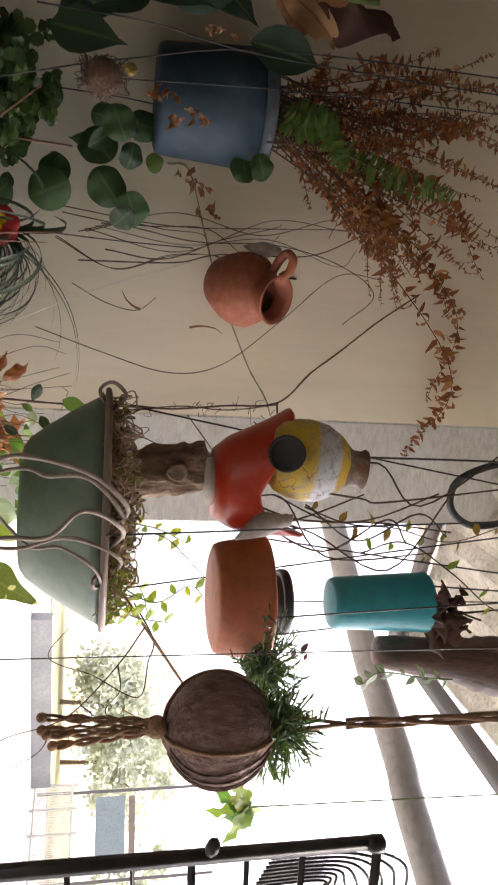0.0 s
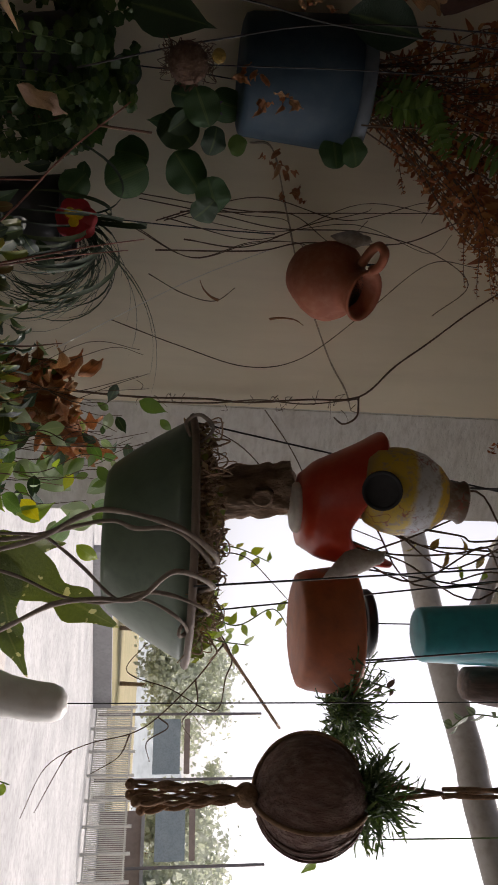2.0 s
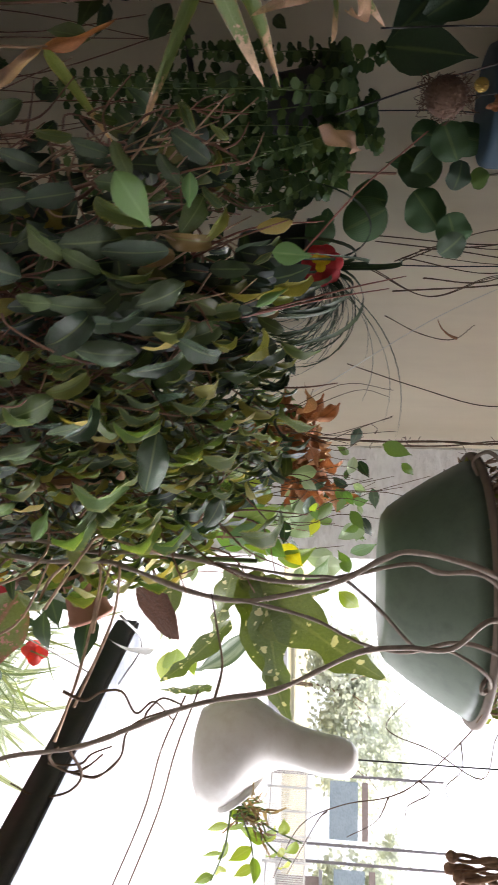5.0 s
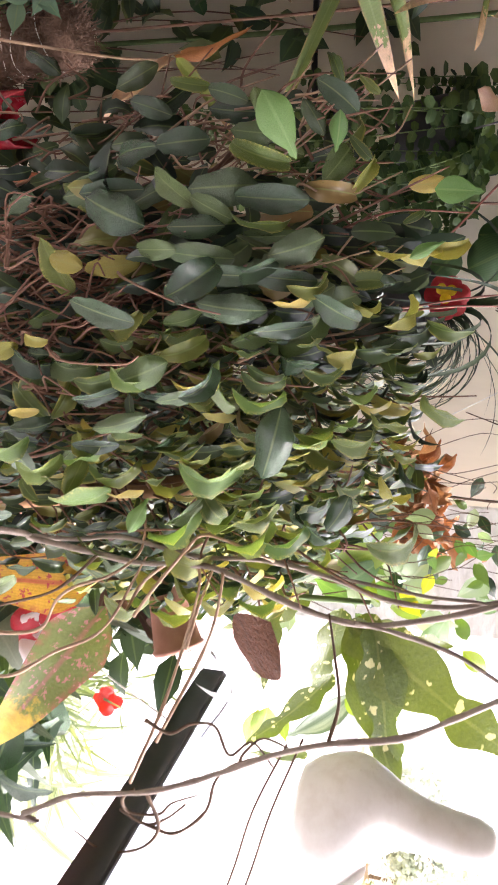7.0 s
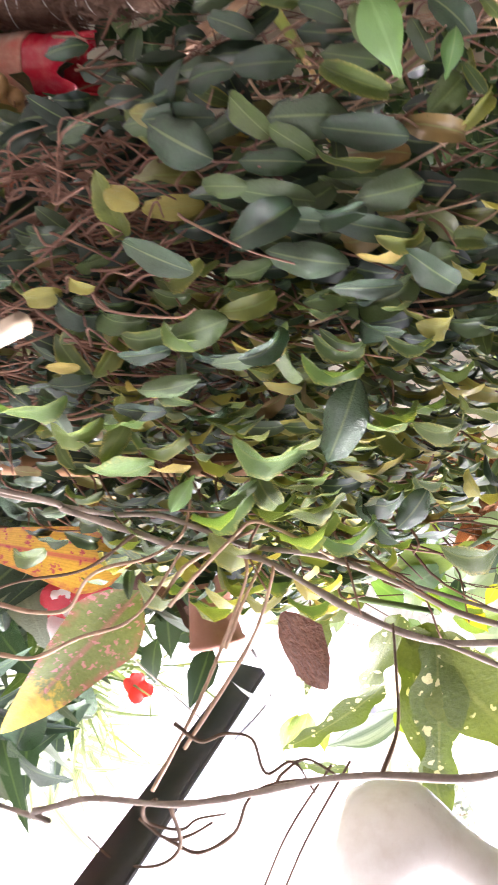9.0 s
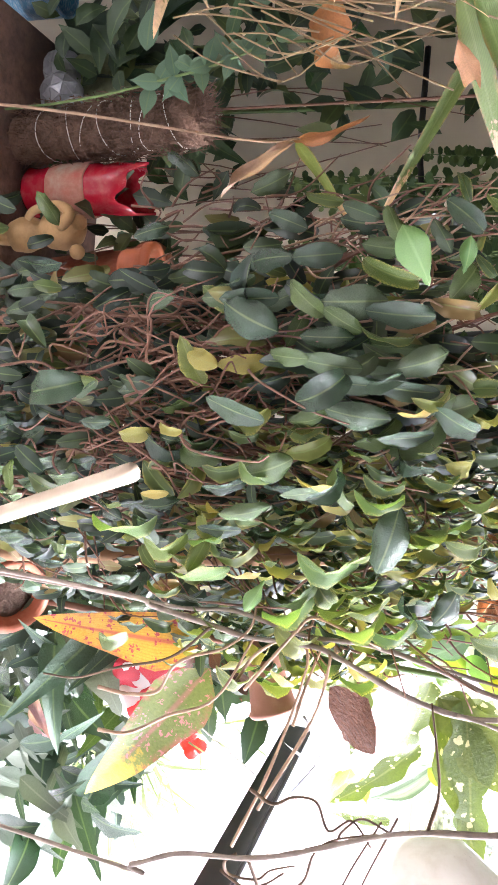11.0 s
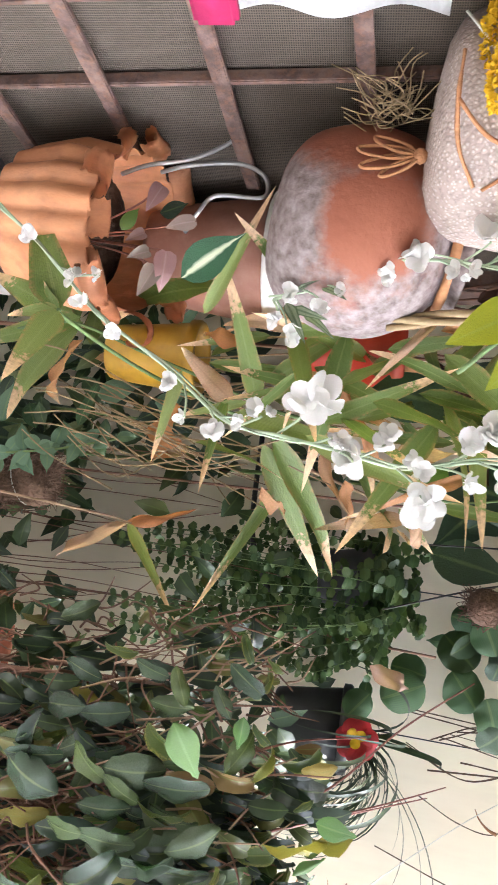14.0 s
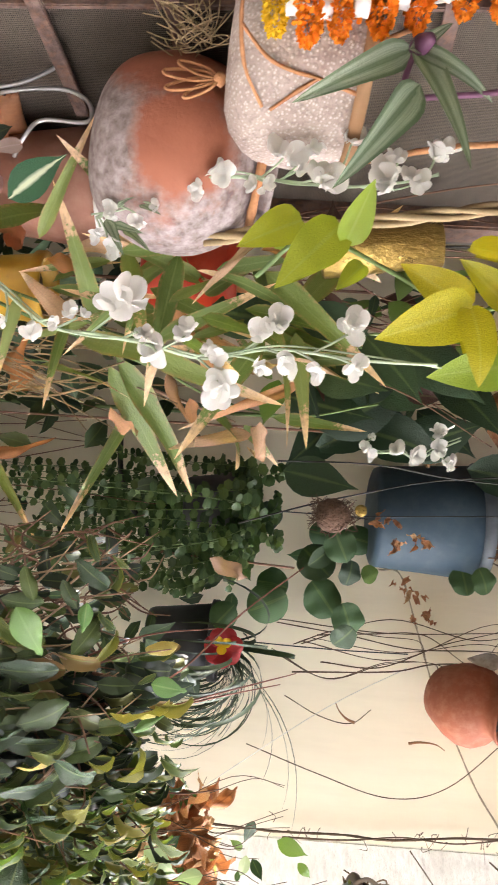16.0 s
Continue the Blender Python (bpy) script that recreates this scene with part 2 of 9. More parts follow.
M["grey_rim"] = surface("grey_plastic", (0.075, 0.095, 0.12), (0.10, 0.12, 0.145), None, 8, 60, 0.5, bump=0.1)
M["green_pot"] = surface("green_plastic", (0.105, 0.155, 0.11), (0.14, 0.195, 0.145), (0.075, 0.105, 0.08), 6, 60, 0.4, bump=0.1)
M["dull_rim"] = surface("faded_rim_plastic", (0.20, 0.15, 0.115), (0.15, 0.11, 0.085), None, 9, 70, 0.6)
M["red_pot"] = surface("red_plastic", (0.50, 0.042, 0.015), (0.42, 0.032, 0.012), (0.54, 0.085, 0.04), 8, 60, 0.32, bump=0.1)
M["teal_pot"] = surface("teal_plastic", (0.02, 0.26, 0.31), (0.03, 0.30, 0.35), (0.02, 0.17, 0.21), 7, 60, 0.35, bump=0.1)
M["white_glaze"] = surface("white_glaze", (0.86, 0.85, 0.82), (0.78, 0.77, 0.73), (0.66, 0.62, 0.56), 7, 60, 0.3, bump=0.1)
M["coconut"] = surface("coconut_shell", (0.085, 0.042, 0.032), (0.17, 0.095, 0.075), (0.30, 0.22, 0.19), 30, 190, 0.85, bump=1.0, dist=0.006, stretch=(1, 1, 0.4), spread=(0.40, 0.60))
M["rope"] = surface("coir_rope", (0.20, 0.11, 0.06), (0.28, 0.165, 0.09), (0.09, 0.05, 0.03), 60, 260, 0.9, bump=1.0)
M["jute"] = surface("orange_jute_cord", (0.48, 0.24, 0.11), (0.40, 0.18, 0.08), (0.25, 0.11, 0.05), 40, 200, 0.85, bump=0.8)
M["bark"] = surface("driftwood_bark", (0.22, 0.145, 0.095), (0.36, 0.26, 0.185), (0.08, 0.05, 0.035), 32, 130, 0.95, bump=1.0, dist=0.008, stretch=(1, 1, 0.35), spread=(0.42, 0.58))
M["bamboo_dark"] = surface("dark_bamboo", (0.06, 0.032, 0.022), (0.19, 0.11, 0.08), (0.024, 0.014, 0.010), 26, 120, 0.6, bump=0.9, stretch=(1, 1, 0.25))
M["bamboo_gold"] = surface("golden_lacquer", (0.55, 0.39, 0.11), (0.36, 0.24, 0.065), (0.16, 0.095, 0.03), 38, 160, 0.3, 0.7, bump=1.0, dist=0.003, stretch=(1, 1, 0.5))
M["stick"] = surface("peeled_stick", (0.36, 0.20, 0.10), (0.28, 0.15, 0.07), None, 12, 60, 0.7, stretch=(1, 1, 0.2))
M["twig"] = surface("brown_twig", (0.22, 0.115, 0.075), (0.15, 0.075, 0.045), None, 20, 90, 0.8)
M["root"] = surface("grey_aerial_root", (0.21, 0.165, 0.13), (0.30, 0.25, 0.205), (0.10, 0.07, 0.055), 20, 110, 0.7)
M["root_tan"] = surface("tan_root_twig", (0.30, 0.19, 0.115), (0.36, 0.25, 0.165), (0.14, 0.085, 0.05), 20, 110, 0.75)
M["vine_brown"] = surface("dry_vine", (0.12, 0.075, 0.045), (0.08, 0.05, 0.03), None, 20, 90, 0.9)
M["wire_black"] = surface("black_wire", (0.015, 0.015, 0.016), (0.03, 0.028, 0.026), None, 20, 90, 0.5)
M["wire_zinc"] = surface("zinc_wire", (0.50, 0.50, 0.51), (0.36, 0.36, 0.37), None, 20, 90, 0.38, 0.6, 0.1)
M["string_white"] = surface("white_string", (0.75, 0.73, 0.68), (0.65, 0.62, 0.56), None, 20, 90, 0.8)
M["rust"] = surface("rusty_flat_bar", (0.075, 0.046, 0.040), (0.19, 0.125, 0.105), (0.24, 0.11, 0.055), 30, 130, 0.75, 0.1, 0.9, spread=(0.42, 0.58))
M["black_plastic"] = surface("black_nursery_plastic", (0.028, 0.030, 0.033), (0.05, 0.052, 0.055), None, 7, 60, 0.5, bump=0.15)
M["yellow_plastic"] = surface("yellow_plastic", (0.55, 0.33, 0.025), (0.44, 0.25, 0.02), (0.30, 0.17, 0.03), 9, 60, 0.45, bump=0.15)
M["red_bottle"] = surface("red_bottle_plastic", (0.42, 0.012, 0.03), (0.34, 0.01, 0.025), (0.5, 0.1, 0.1), 9, 60, 0.25, bump=0.1)
M["label_worn"] = surface("worn_paper_label", (0.42, 0.34, 0.25), (0.45, 0.10, 0.07), (0.3, 0.22, 0.15), 30, 120, 0.8)
M["coir"] = surface("coir_fibre", (0.135, 0.075, 0.048), (0.20, 0.12, 0.08), (0.06, 0.035, 0.022), 60, 220, 0.95, bump=1.0, dist=0.006)
M["wood_fig"] = surface("carved_wood", (0.42, 0.27, 0.11), (0.34, 0.20, 0.08), None, 20, 80, 0.6)
M["cloth"] = surface("white_cloth", (0.78, 0.77, 0.76), (0.70, 0.69, 0.69), None, 10, 120, 0.9)
M["magenta"] = surface("magenta_cloth", (0.45, 0.01, 0.10), (0.36, 0.01, 0.08), None, 10, 120, 0.9)
M["enamel"] = surface("cream_enamel", (0.60, 0.56, 0.50), (0.52, 0.48, 0.42), None, 9, 70, 0.6)
M["blush_enamel"] = surface("dusty_pink_enamel", (0.46, 0.34, 0.29), (0.36, 0.25, 0.21), (0.24, 0.16, 0.13), 14, 90, 0.65)
M["can_blue"] = surface("blue_can_paint", (0.03, 0.13, 0.24), (0.05, 0.19, 0.32), (0.55, 0.58, 0.60), 8, 130, 0.35, 0.2, 0.1, stretch=(1, 1, 5.0))
M["foil"] = surface("dented_silver", (0.42, 0.43, 0.45), (0.30, 0.31, 0.33), (0.20, 0.20, 0.21), 25, 90, 0.42, 0.5, 0.3)
# near black, paints the shade inside openings
M["inside_shade"] = surface("opening_shade", (0.012, 0.012, 0.014), (0.02, 0.02, 0.022), None, 9, 70, 0.6)
# leaves
M["ficus"] = leafy("ficus_leaf", [(0.0, (0.020, 0.050, 0.026)), (0.35, (0.042, 0.090, 0.040)), (0.6, (0.090, 0.140, 0.074)), (0.8, (0.095, 0.16, 0.048)), (1.0, (0.14, 0.205, 0.06))], glow=0.14, rough=0.25, rib=0.35, rib_w=0.045, mottle=0.7)
M["ficus"].node_tree.nodes["Principled BSDF"].inputs["Specular IOR Level"].default_value = 0.8
# yellower copy of the ficus leaf; the open side's light is in its colour
M["ficus_lit_yellow"] = leafy("ficus_leaf_lit_yellow", [(0.0, (0.07, 0.125, 0.035)), (0.4, (0.13, 0.185, 0.042)), (0.7, (0.21, 0.245, 0.055)), (0.88, (0.38, 0.345, 0.08)), (1.0, (0.50, 0.39, 0.11))], glow=0.25, rough=0.32, rib=0.3, vein=(0.34, 0.38, 0.12), rib_w=0.05, edge=(0.52, 0.45, 0.11), mottle=0.5)
M["ficus_green"] = leafy("ficus_leaf_fresh", [(0.0, (0.09, 0.17, 0.05)), (0.5, (0.14, 0.24, 0.06)), (1.0, (0.22, 0.31, 0.08))], glow=0.3, rough=0.32, rib=0.35, vein=(0.30, 0.38, 0.14), rib_w=0.05, edge=(0.45, 0.44, 0.12), mottle=0.4)
M["young"] = leafy("young_leaf", [(0.0, (0.10, 0.22, 0.06)), (1.0, (0.17, 0.31, 0.09))], rib=0.4, vein=(0.25, 0.4, 0.15), glow=0.35, rough=0.3, mottle=0.3)
# darker copy for inner leaves: shade in the gaps is painted into it
M["ficus_inner_shade"] = leafy("ficus_leaf_inner_shade", [(0.0, (0.012, 0.026, 0.017)), (0.5, (0.024, 0.048, 0.027)), (0.85, (0.055, 0.088, 0.034)), (0.94, (0.20, 0.19, 0.055)), (1.0, (0.20, 0.11, 0.045))], glow=0.12, rough=0.34, island=True)
# inner copy of the yellow leaf, light again put into its colour
M["ficus_inner_lit_yellow"] = leafy("ficus_leaf_inner_lit_yellow", [(0.0, (0.04, 0.075, 0.02)), (0.5, (0.09, 0.135, 0.03)), (0.8, (0.18, 0.21, 0.045)), (1.0, (0.40, 0.34, 0.08))], glow=0.25, rough=0.36, island=True, edge=(0.5, 0.43, 0.11))
M["bamboo_leaf"] = leafy("bamboo_leaf", [(0.0, (0.13, 0.20, 0.05)), (0.6, (0.19, 0.27, 0.07)), (1.0, (0.28, 0.34, 0.11))], rib=0.3, vein=(0.32, 0.40, 0.16), tip=(0.56, 0.38, 0.24), tip_at=0.70, glow=0.35, rough=0.5, edge=(0.44, 0.25, 0.12), veins=True, mottle=0.25)
M["bamboo_dry"] = leafy("dry_bamboo_leaf", [(0.0, (0.54, 0.235, 0.09)), (0.5, (0.60, 0.34, 0.19)), (1.0, (0.66, 0.46, 0.33))], vein=(0.36, 0.19, 0.10), rib=0.25, glow=0.4, rough=0.65, mottle=0.5, edge=(0.32, 0.14, 0.06), tip=(0.46, 0.34, 0.22), tip_at=0.80)
M["bamboo_pink"] = leafy("pale_pink_dry_leaf", [(0.0, (0.50, 0.33, 0.25)), (1.0, (0.54, 0.37, 0.29))], vein=(0.40, 0.24, 0.17), rib=0.3, glow=0.3, rough=0.65, mottle=0.35, edge=(0.32, 0.18, 0.11))
M["bamboo_rust"] = leafy("rust_dry_leaf", [(0.0, (0.48, 0.19, 0.07)), (1.0, (0.52, 0.23, 0.09))], vein=(0.30, 0.11, 0.04), rib=0.3, glow=0.3, rough=0.6, mottle=0.55, veins=True, edge=(0.30, 0.12, 0.05))
M["dry_leaf"] = leafy("dry_leaf", [(0.0, (0.32, 0.115, 0.045)), (0.6, (0.46, 0.20, 0.08)), (1.0, (0.58, 0.35, 0.18))], vein=(0.18, 0.07, 0.03), rib=0.6, glow=0.25, rough=0.75, tint=(1, 0.8, 0.6), mottle=0.85, veins=True, edge=(0.5, 0.36, 0.22))
M["rust_leaf"] = surface("rust_brown_leaf", (0.115, 0.036, 0.014), (0.17, 0.065, 0.028), (0.04, 0.015, 0.008), 5, 22, 0.75, bump=0.6, dist=0.02)
M["dry_fern"] = leafy("dry_fern_leaf", [(0.0, (0.24, 0.075, 0.03)), (0.6, (0.36, 0.13, 0.042)), (1.0, (0.46, 0.22, 0.075))], rib=0, glow=0.34, rough=0.8, island=True, tint=(1, 0.8, 0.5))
M["fern"] = leafy("green_fern_leaf", [(0.0, (0.10, 0.19, 0.04)), (1.0, (0.17, 0.28, 0.06))], rib=0, island=True)
M["pothos"] = leafy("lime_pothos_leaf", [(0.0, (0.24, 0.37, 0.05)), (0.6, (0.33, 0.45, 0.05)), (1.0, (0.46, 0.49, 0.035))], vein=(0.42, 0.52, 0.15), glow=0.4, rough=0.35, mottle=0.3)
M["dark_leaf"] = leafy("dark_green_leaf", [(0.0, (0.015, 0.038, 0.022)), (0.6, (0.032, 0.07, 0.036)), (1.0, (0.055, 0.105, 0.048))], rib=0.25, glow=0.16, rough=0.38)
M["creeper"] = leafy("creeper_leaf", [(0.0, (0.032, 0.072, 0.026)), (0.6, (0.064, 0.122, 0.038)), (1.0, (0.135, 0.205, 0.068))], rib=0.1, glow=0.3, island=True)
M["spot_leaf"] = leafy("spotted_leaf", [(0.0, (0.085, 0.135, 0.016)), (1.0, (0.15, 0.19, 0.026))], spots=(0.74, 0.70, 0.36), rib=0.3, vein=(0.3, 0.33, 0.1), glow=0.36, spot_scale=14.0, rough=0.3)
M["blush"] = leafy("blush_leaf", [(0.0, (0.42, 0.22, 0.30)), (1.0, (0.50, 0.32, 0.36))], vein=(0.5, 0.45, 0.45), glow=0.3)
M["croton"] = leafy("croton_leaf", [(0.0, (0.60, 0.33, 0.06)), (1.0, (0.64, 0.40, 0.08))], vein=(0.42, 0.05, 0.10), spots=(0.34, 0.03, 0.10), edge=(0.36, 0.05, 0.09), rib=0.8, glow=0.3, spot_scale=26.0, veins=True)
M["croton_green"] = leafy("green_croton_leaf", [(0.0, (0.14, 0.19, 0.05)), (1.0, (0.20, 0.23, 0.06))], vein=(0.42, 0.12, 0.15), spots=(0.50, 0.20, 0.22), spot_scale=30.0, rib=0.5, tip=(0.42, 0.30, 0.05), tip_at=0.62, glow=0.2, edge=(0.42, 0.08, 0.11))
M["striped"] = leafy("striped_leaf", [(0.0, (0.10, 0.165, 0.10)), (1.0, (0.15, 0.21, 0.13))], rib=0.3, vein=(0.2, 0.26, 0.18), stripe=(0.40, 0.47, 0.39), glow=0.25, mottle=0.2)
M["caladium"] = leafy("dusty_pink_leaf", [(0.0, (0.46, 0.27, 0.27)), (0.6, (0.52, 0.33, 0.32)), (1.0, (0.36, 0.35, 0.29))], rib=0.4, vein=(0.62, 0.48, 0.46), glow=0.3, tint=(1, 0.9, 0.85), mottle=0.3)
M["rib_leaf"] = leafy("white_ribbed_leaf", [(0.0, (0.025, 0.10, 0.045)), (1.0, (0.04, 0.12, 0.05))], vein=(0.62, 0.68, 0.5), rib=1.0, rib_w=0.13, glow=0.2)
# pale tone and strong translucency stand in for backlight
M["pale_leaf"] = leafy("pale_backlit_leaf", [(0.0, (0.26, 0.36, 0.19)), (1.0, (0.36, 0.45, 0.27))], rib=0.4, vein=(0.45, 0.52, 0.36), glow=0.45, rough=0.45, mottle=0.3, tint=(1, 1, 0.7))
M["strap"] = leafy("strap_leaf", [(0.0, (0.016, 0.034, 0.020)), (0.7, (0.034, 0.058, 0.032)), (1.0, (0.10, 0.12, 0.055))], rib=0.1, glow=0.15, rough=0.55, island=True)
M["fine_leaf"] = leafy("fine_dark_leaf", [(0.0, (0.03, 0.065, 0.026)), (0.6, (0.07, 0.13, 0.04)), (0.9, (0.13, 0.20, 0.06)), (1.0, (0.09, 0.04, 0.09))], rib=0, glow=0.3, island=True)
M["silver_leaf"] = leafy("grey_green_leaf", [(0.0, (0.09, 0.125, 0.085)), (0.6, (0.15, 0.19, 0.14)), (1.0, (0.22, 0.26, 0.20))], rib=0.3, vein=(0.30, 0.34, 0.27), glow=0.08, rough=0.6, mottle=0.4)
M["strap_leaf"] = leafy("single_strap_leaf", [(0.0, (0.016, 0.034, 0.020)), (0.7, (0.034, 0.058, 0.032)), (1.0, (0.10, 0.12, 0.055))], rib=0.1, glow=0.15, rough=0.55)
M["moss"] = leafy("moss_leaf", [(0.0, (0.12, 0.16, 0.035)), (0.6, (0.20, 0.245, 0.055)), (1.0, (0.30, 0.33, 0.10))], rib=0, island=True)
M["moss_dry"] = leafy("dry_moss", [(0.0, (0.13, 0.07, 0.042)), (0.5, (0.26, 0.17, 0.10)), (1.0, (0.42, 0.31, 0.20))], rib=0, island=True)
M["petal"] = leafy("white_petal", [(0.0, (0.80, 0.79, 0.77)), (1.0, (0.86, 0.85, 0.84))], rib=0, glow=0.45, rough=0.8, tint=(1.0, 1.0, 0.98), mottle=0.15)
M["stem_pale"] = surface("pale_green_stem", (0.42, 0.50, 0.36), (0.34, 0.44, 0.28), None, 20, 90, 0.7)
M["stem_green"] = surface("green_stem", (0.10, 0.17, 0.05), (0.15, 0.22, 0.07), None, 20, 90, 0.6)
M["stem_red"] = surface("red_stem", (0.26, 0.09, 0.06), (0.20, 0.08, 0.05), None, 20, 90, 0.6)
M["purple"] = leafy("purple_petal", [(0.0, (0.07, 0.03, 0.13)), (1.0, (0.12, 0.05, 0.2))], rib=0, glow=0.25)
M["marigold_orange"] = leafy("orange_marigold_petal", [(0.0, (0.82, 0.20, 0.0)), (1.0, (0.92, 0.32, 0.01))], rib=0, glow=0.25, rough=0.8, island=True)
M["marigold_yellow"] = leafy("yellow_marigold_petal", [(0.0, (0.75, 0.46, 0.01)), (1.0, (0.85, 0.58, 0.02))], rib=0, glow=0.25, rough=0.8, island=True)
M["round_green"] = leafy("quilted_leaf", [(0.0, (0.04, 0.105, 0.04)), (1.0, (0.075, 0.16, 0.055))], rib=0.3, glow=0.22, rough=0.5, veins=True)
M["red_petal"] = leafy("red_petal", [(0.0, (0.45, 0.012, 0.03)), (1.0, (0.55, 0.03, 0.04))], rib=0, glow=0.2)
# far foliage made pale: the haze is painted into the leaves
M["tree_leaf"] = leafy("tree_foliage_hazed", [(0.0, (0.58, 0.61, 0.55)), (1.0, (0.70, 0.72, 0.63))], rib=0, island=True, glow=0.5, tint=(1, 1, 0.85))


# near-black tone: the dimness behind the mesh is put into the colour
M["room_dark"] = surface("grille_wall_shade", (0.055, 0.048, 0.042), (0.08, 0.07, 0.06), None, 3, 40, 0.9)
M["whitewash"] = surface("whitewash", (0.74, 0.73, 0.70), (0.66, 0.64, 0.60), None, 4, 60, 0.85)
M["fibre_pale"] = surface("pale_dry_fibre", (0.36, 0.27, 0.15), (0.29, 0.205, 0.11), None, 40, 150, 0.9)
M["pale_wood"] = surface("pale_peeled_wood", (0.60, 0.50, 0.38), (0.52, 0.42, 0.30), None, 12, 60, 0.7)
M["bird_grey"] = surface("pale_grey_figure", (0.42, 0.38, 0.34), (0.30, 0.25, 0.21), (0.2, 0.16, 0.13), 30, 120, 0.7)
M["purple_stem"] = surface("purple_stem", (0.10, 0.03, 0.07), (0.14, 0.05, 0.10), None, 20, 90, 0.6)
# dark leaf tone, lowered further to paint the shade behind the ficus
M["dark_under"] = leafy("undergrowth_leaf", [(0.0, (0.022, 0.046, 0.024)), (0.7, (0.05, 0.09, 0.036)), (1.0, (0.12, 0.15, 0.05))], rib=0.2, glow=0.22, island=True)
M["pothos_yellow"] = leafy("yellow_pothos_leaf", [(0.0, (0.50, 0.47, 0.02)), (1.0, (0.60, 0.52, 0.02))], vein=(0.6, 0.6, 0.15), glow=0.4, rough=0.35, tint=(1, 1, 0.4))
# dark tone of the added walls, kept low to cut bounced light
M["fill_cut"] = surface("fill_cut_wall", (0.12, 0.10, 0.08), (0.095, 0.08, 0.065), None, 3, 40, 0.9)
M["leaf_scrap"] = surface("leaf_scrap", (0.30, 0.15, 0.06), (0.22, 0.10, 0.04), None, 30, 120, 0.8)
M["withered"] = leafy("withered_leaf", [(0.0, (0.05, 0.022, 0.022)), (1.0, (0.13, 0.06, 0.045))], rib=0.1, glow=0.2, rough=0.7)
M["dry_fern_leaf"] = leafy("yellowing_leaf", [(0.0, (0.30, 0.17, 0.05)), (0.6, (0.36, 0.24, 0.07)), (1.0, (0.22, 0.25, 0.06))], rib=0.2, glow=0.35)
M["red_petal_bright"] = leafy("bright_red_petal", [(0.0, (0.6, 0.02, 0.01)), (1.0, (0.65, 0.03, 0.01))], rib=0, glow=0.3)
M["mint"] = leafy("dusty_ovate_leaf", [(0.0, (0.10, 0.19, 0.12)), (1.0, (0.15, 0.25, 0.16))], rib=0.25, glow=0.25, rough=0.55, mottle=0.3)
M["striped_pale"] = leafy("white_striped_grass", [(0.0, (0.26, 0.34, 0.22)), (1.0, (0.36, 0.42, 0.30))], rib=0, stripe=(0.66, 0.68, 0.60), glow=0.4, rough=0.55, island=True)
M["striped_far"] = leafy("pale_grass", [(0.0, (0.16, 0.22, 0.10)), (1.0, (0.30, 0.34, 0.20))], rib=0, island=True)


# ---- shaping ----
def part(name, bm, mat, parent, label="", smooth=True, kind=""):
    me = bpy.data.meshes.new(name)
    bm.to_mesh(me)
    bm.free()
    if smooth:
        me.shade_smooth()
    return hung(name, me, mat, parent, Matrix(), label, kind)


def hung(name, me, mat, parent, m, label="", kind=""):
    """Links mesh data at the world pose m, as a child of parent where there is one."""
    if not me.materials:
        me.materials.append(mat)
    ob = new(name, me)
    if me.materials[0] != mat:
        ob.material_slots[0].link = "OBJECT"
        ob.material_slots[0].material = mat
    m = PLACE @ m
    ob.matrix_basis = m
    if parent:
        ob.parent = parent
        ob.matrix_parent_inverse = WORLD[parent.name].inverted()
    WORLD[ob.name] = m.copy()
    if label:
        ob["label"] = label
    if kind:
        ob["kind"] = kind
    return ob


WORLD = {}
PLACE = Matrix()  # shift that fits the corner being built to the camera's view


def push_along_view(k):
    """Scales what is built next k times about a camera position, so it keeps its place in view."""
    c = Matrix.Translation((-0.06, 0.125, 1.37))
    return c @ Matrix.Scale(k, 4) @ c.inverted()



def thing(name, label, category, at=(0, 0, 0), group="", kind=""):
    ob = new(name)
    ob.empty_display_size = 0.03
    ob.matrix_basis = PLACE @ Matrix.Translation(at)
    WORLD[ob.name] = ob.matrix_basis.copy()
    return tagged(ob, label, category, group, kind)


def lathe(profile, at=(0, 0, 0), turn=None, seg=40, wob=0.0, bm=None):
    """A turned shell from (radius, height) pairs, about the z axis of a pose."""
    bm = bm or bmesh.new()
    m = Matrix.Translation(at) @ (turn or Matrix())
    rings = []
    for r, h in profile:
        ring = []
        for k in range(seg):
            a = 2 * math.pi * k / seg
            w = 1 + wob * noise.noise((math.cos(a) * 2, math.sin(a) * 2, h * 12 + at[0] * 7))
            ring.append(bm.verts.new(m @ Vector((r * w * math.cos(a), r * w * math.sin(a), h))))
        rings.append(ring)
    for a, b in zip(rings, rings[1:]):
        for k in range(seg):
            bm.faces.new((a[k], a[(k + 1) % seg], b[(k + 1) % seg], b[k]))
    for ring, flip in ((rings[0], True), (rings[-1], False)):
        if (ring[0].co - ring[seg // 2].co).length > 0.0006:
            bm.faces.new(ring[::-1] if flip else ring)
    return bm


def pot_profile(r0, r1, h, lip=0.006, wall=0.005, rim_h=0.014, soil=0.02):
    """Outside from the foot to the rolled rim, over it and down inside to the soil."""
    e = min(0.012, r0 * 0.2)
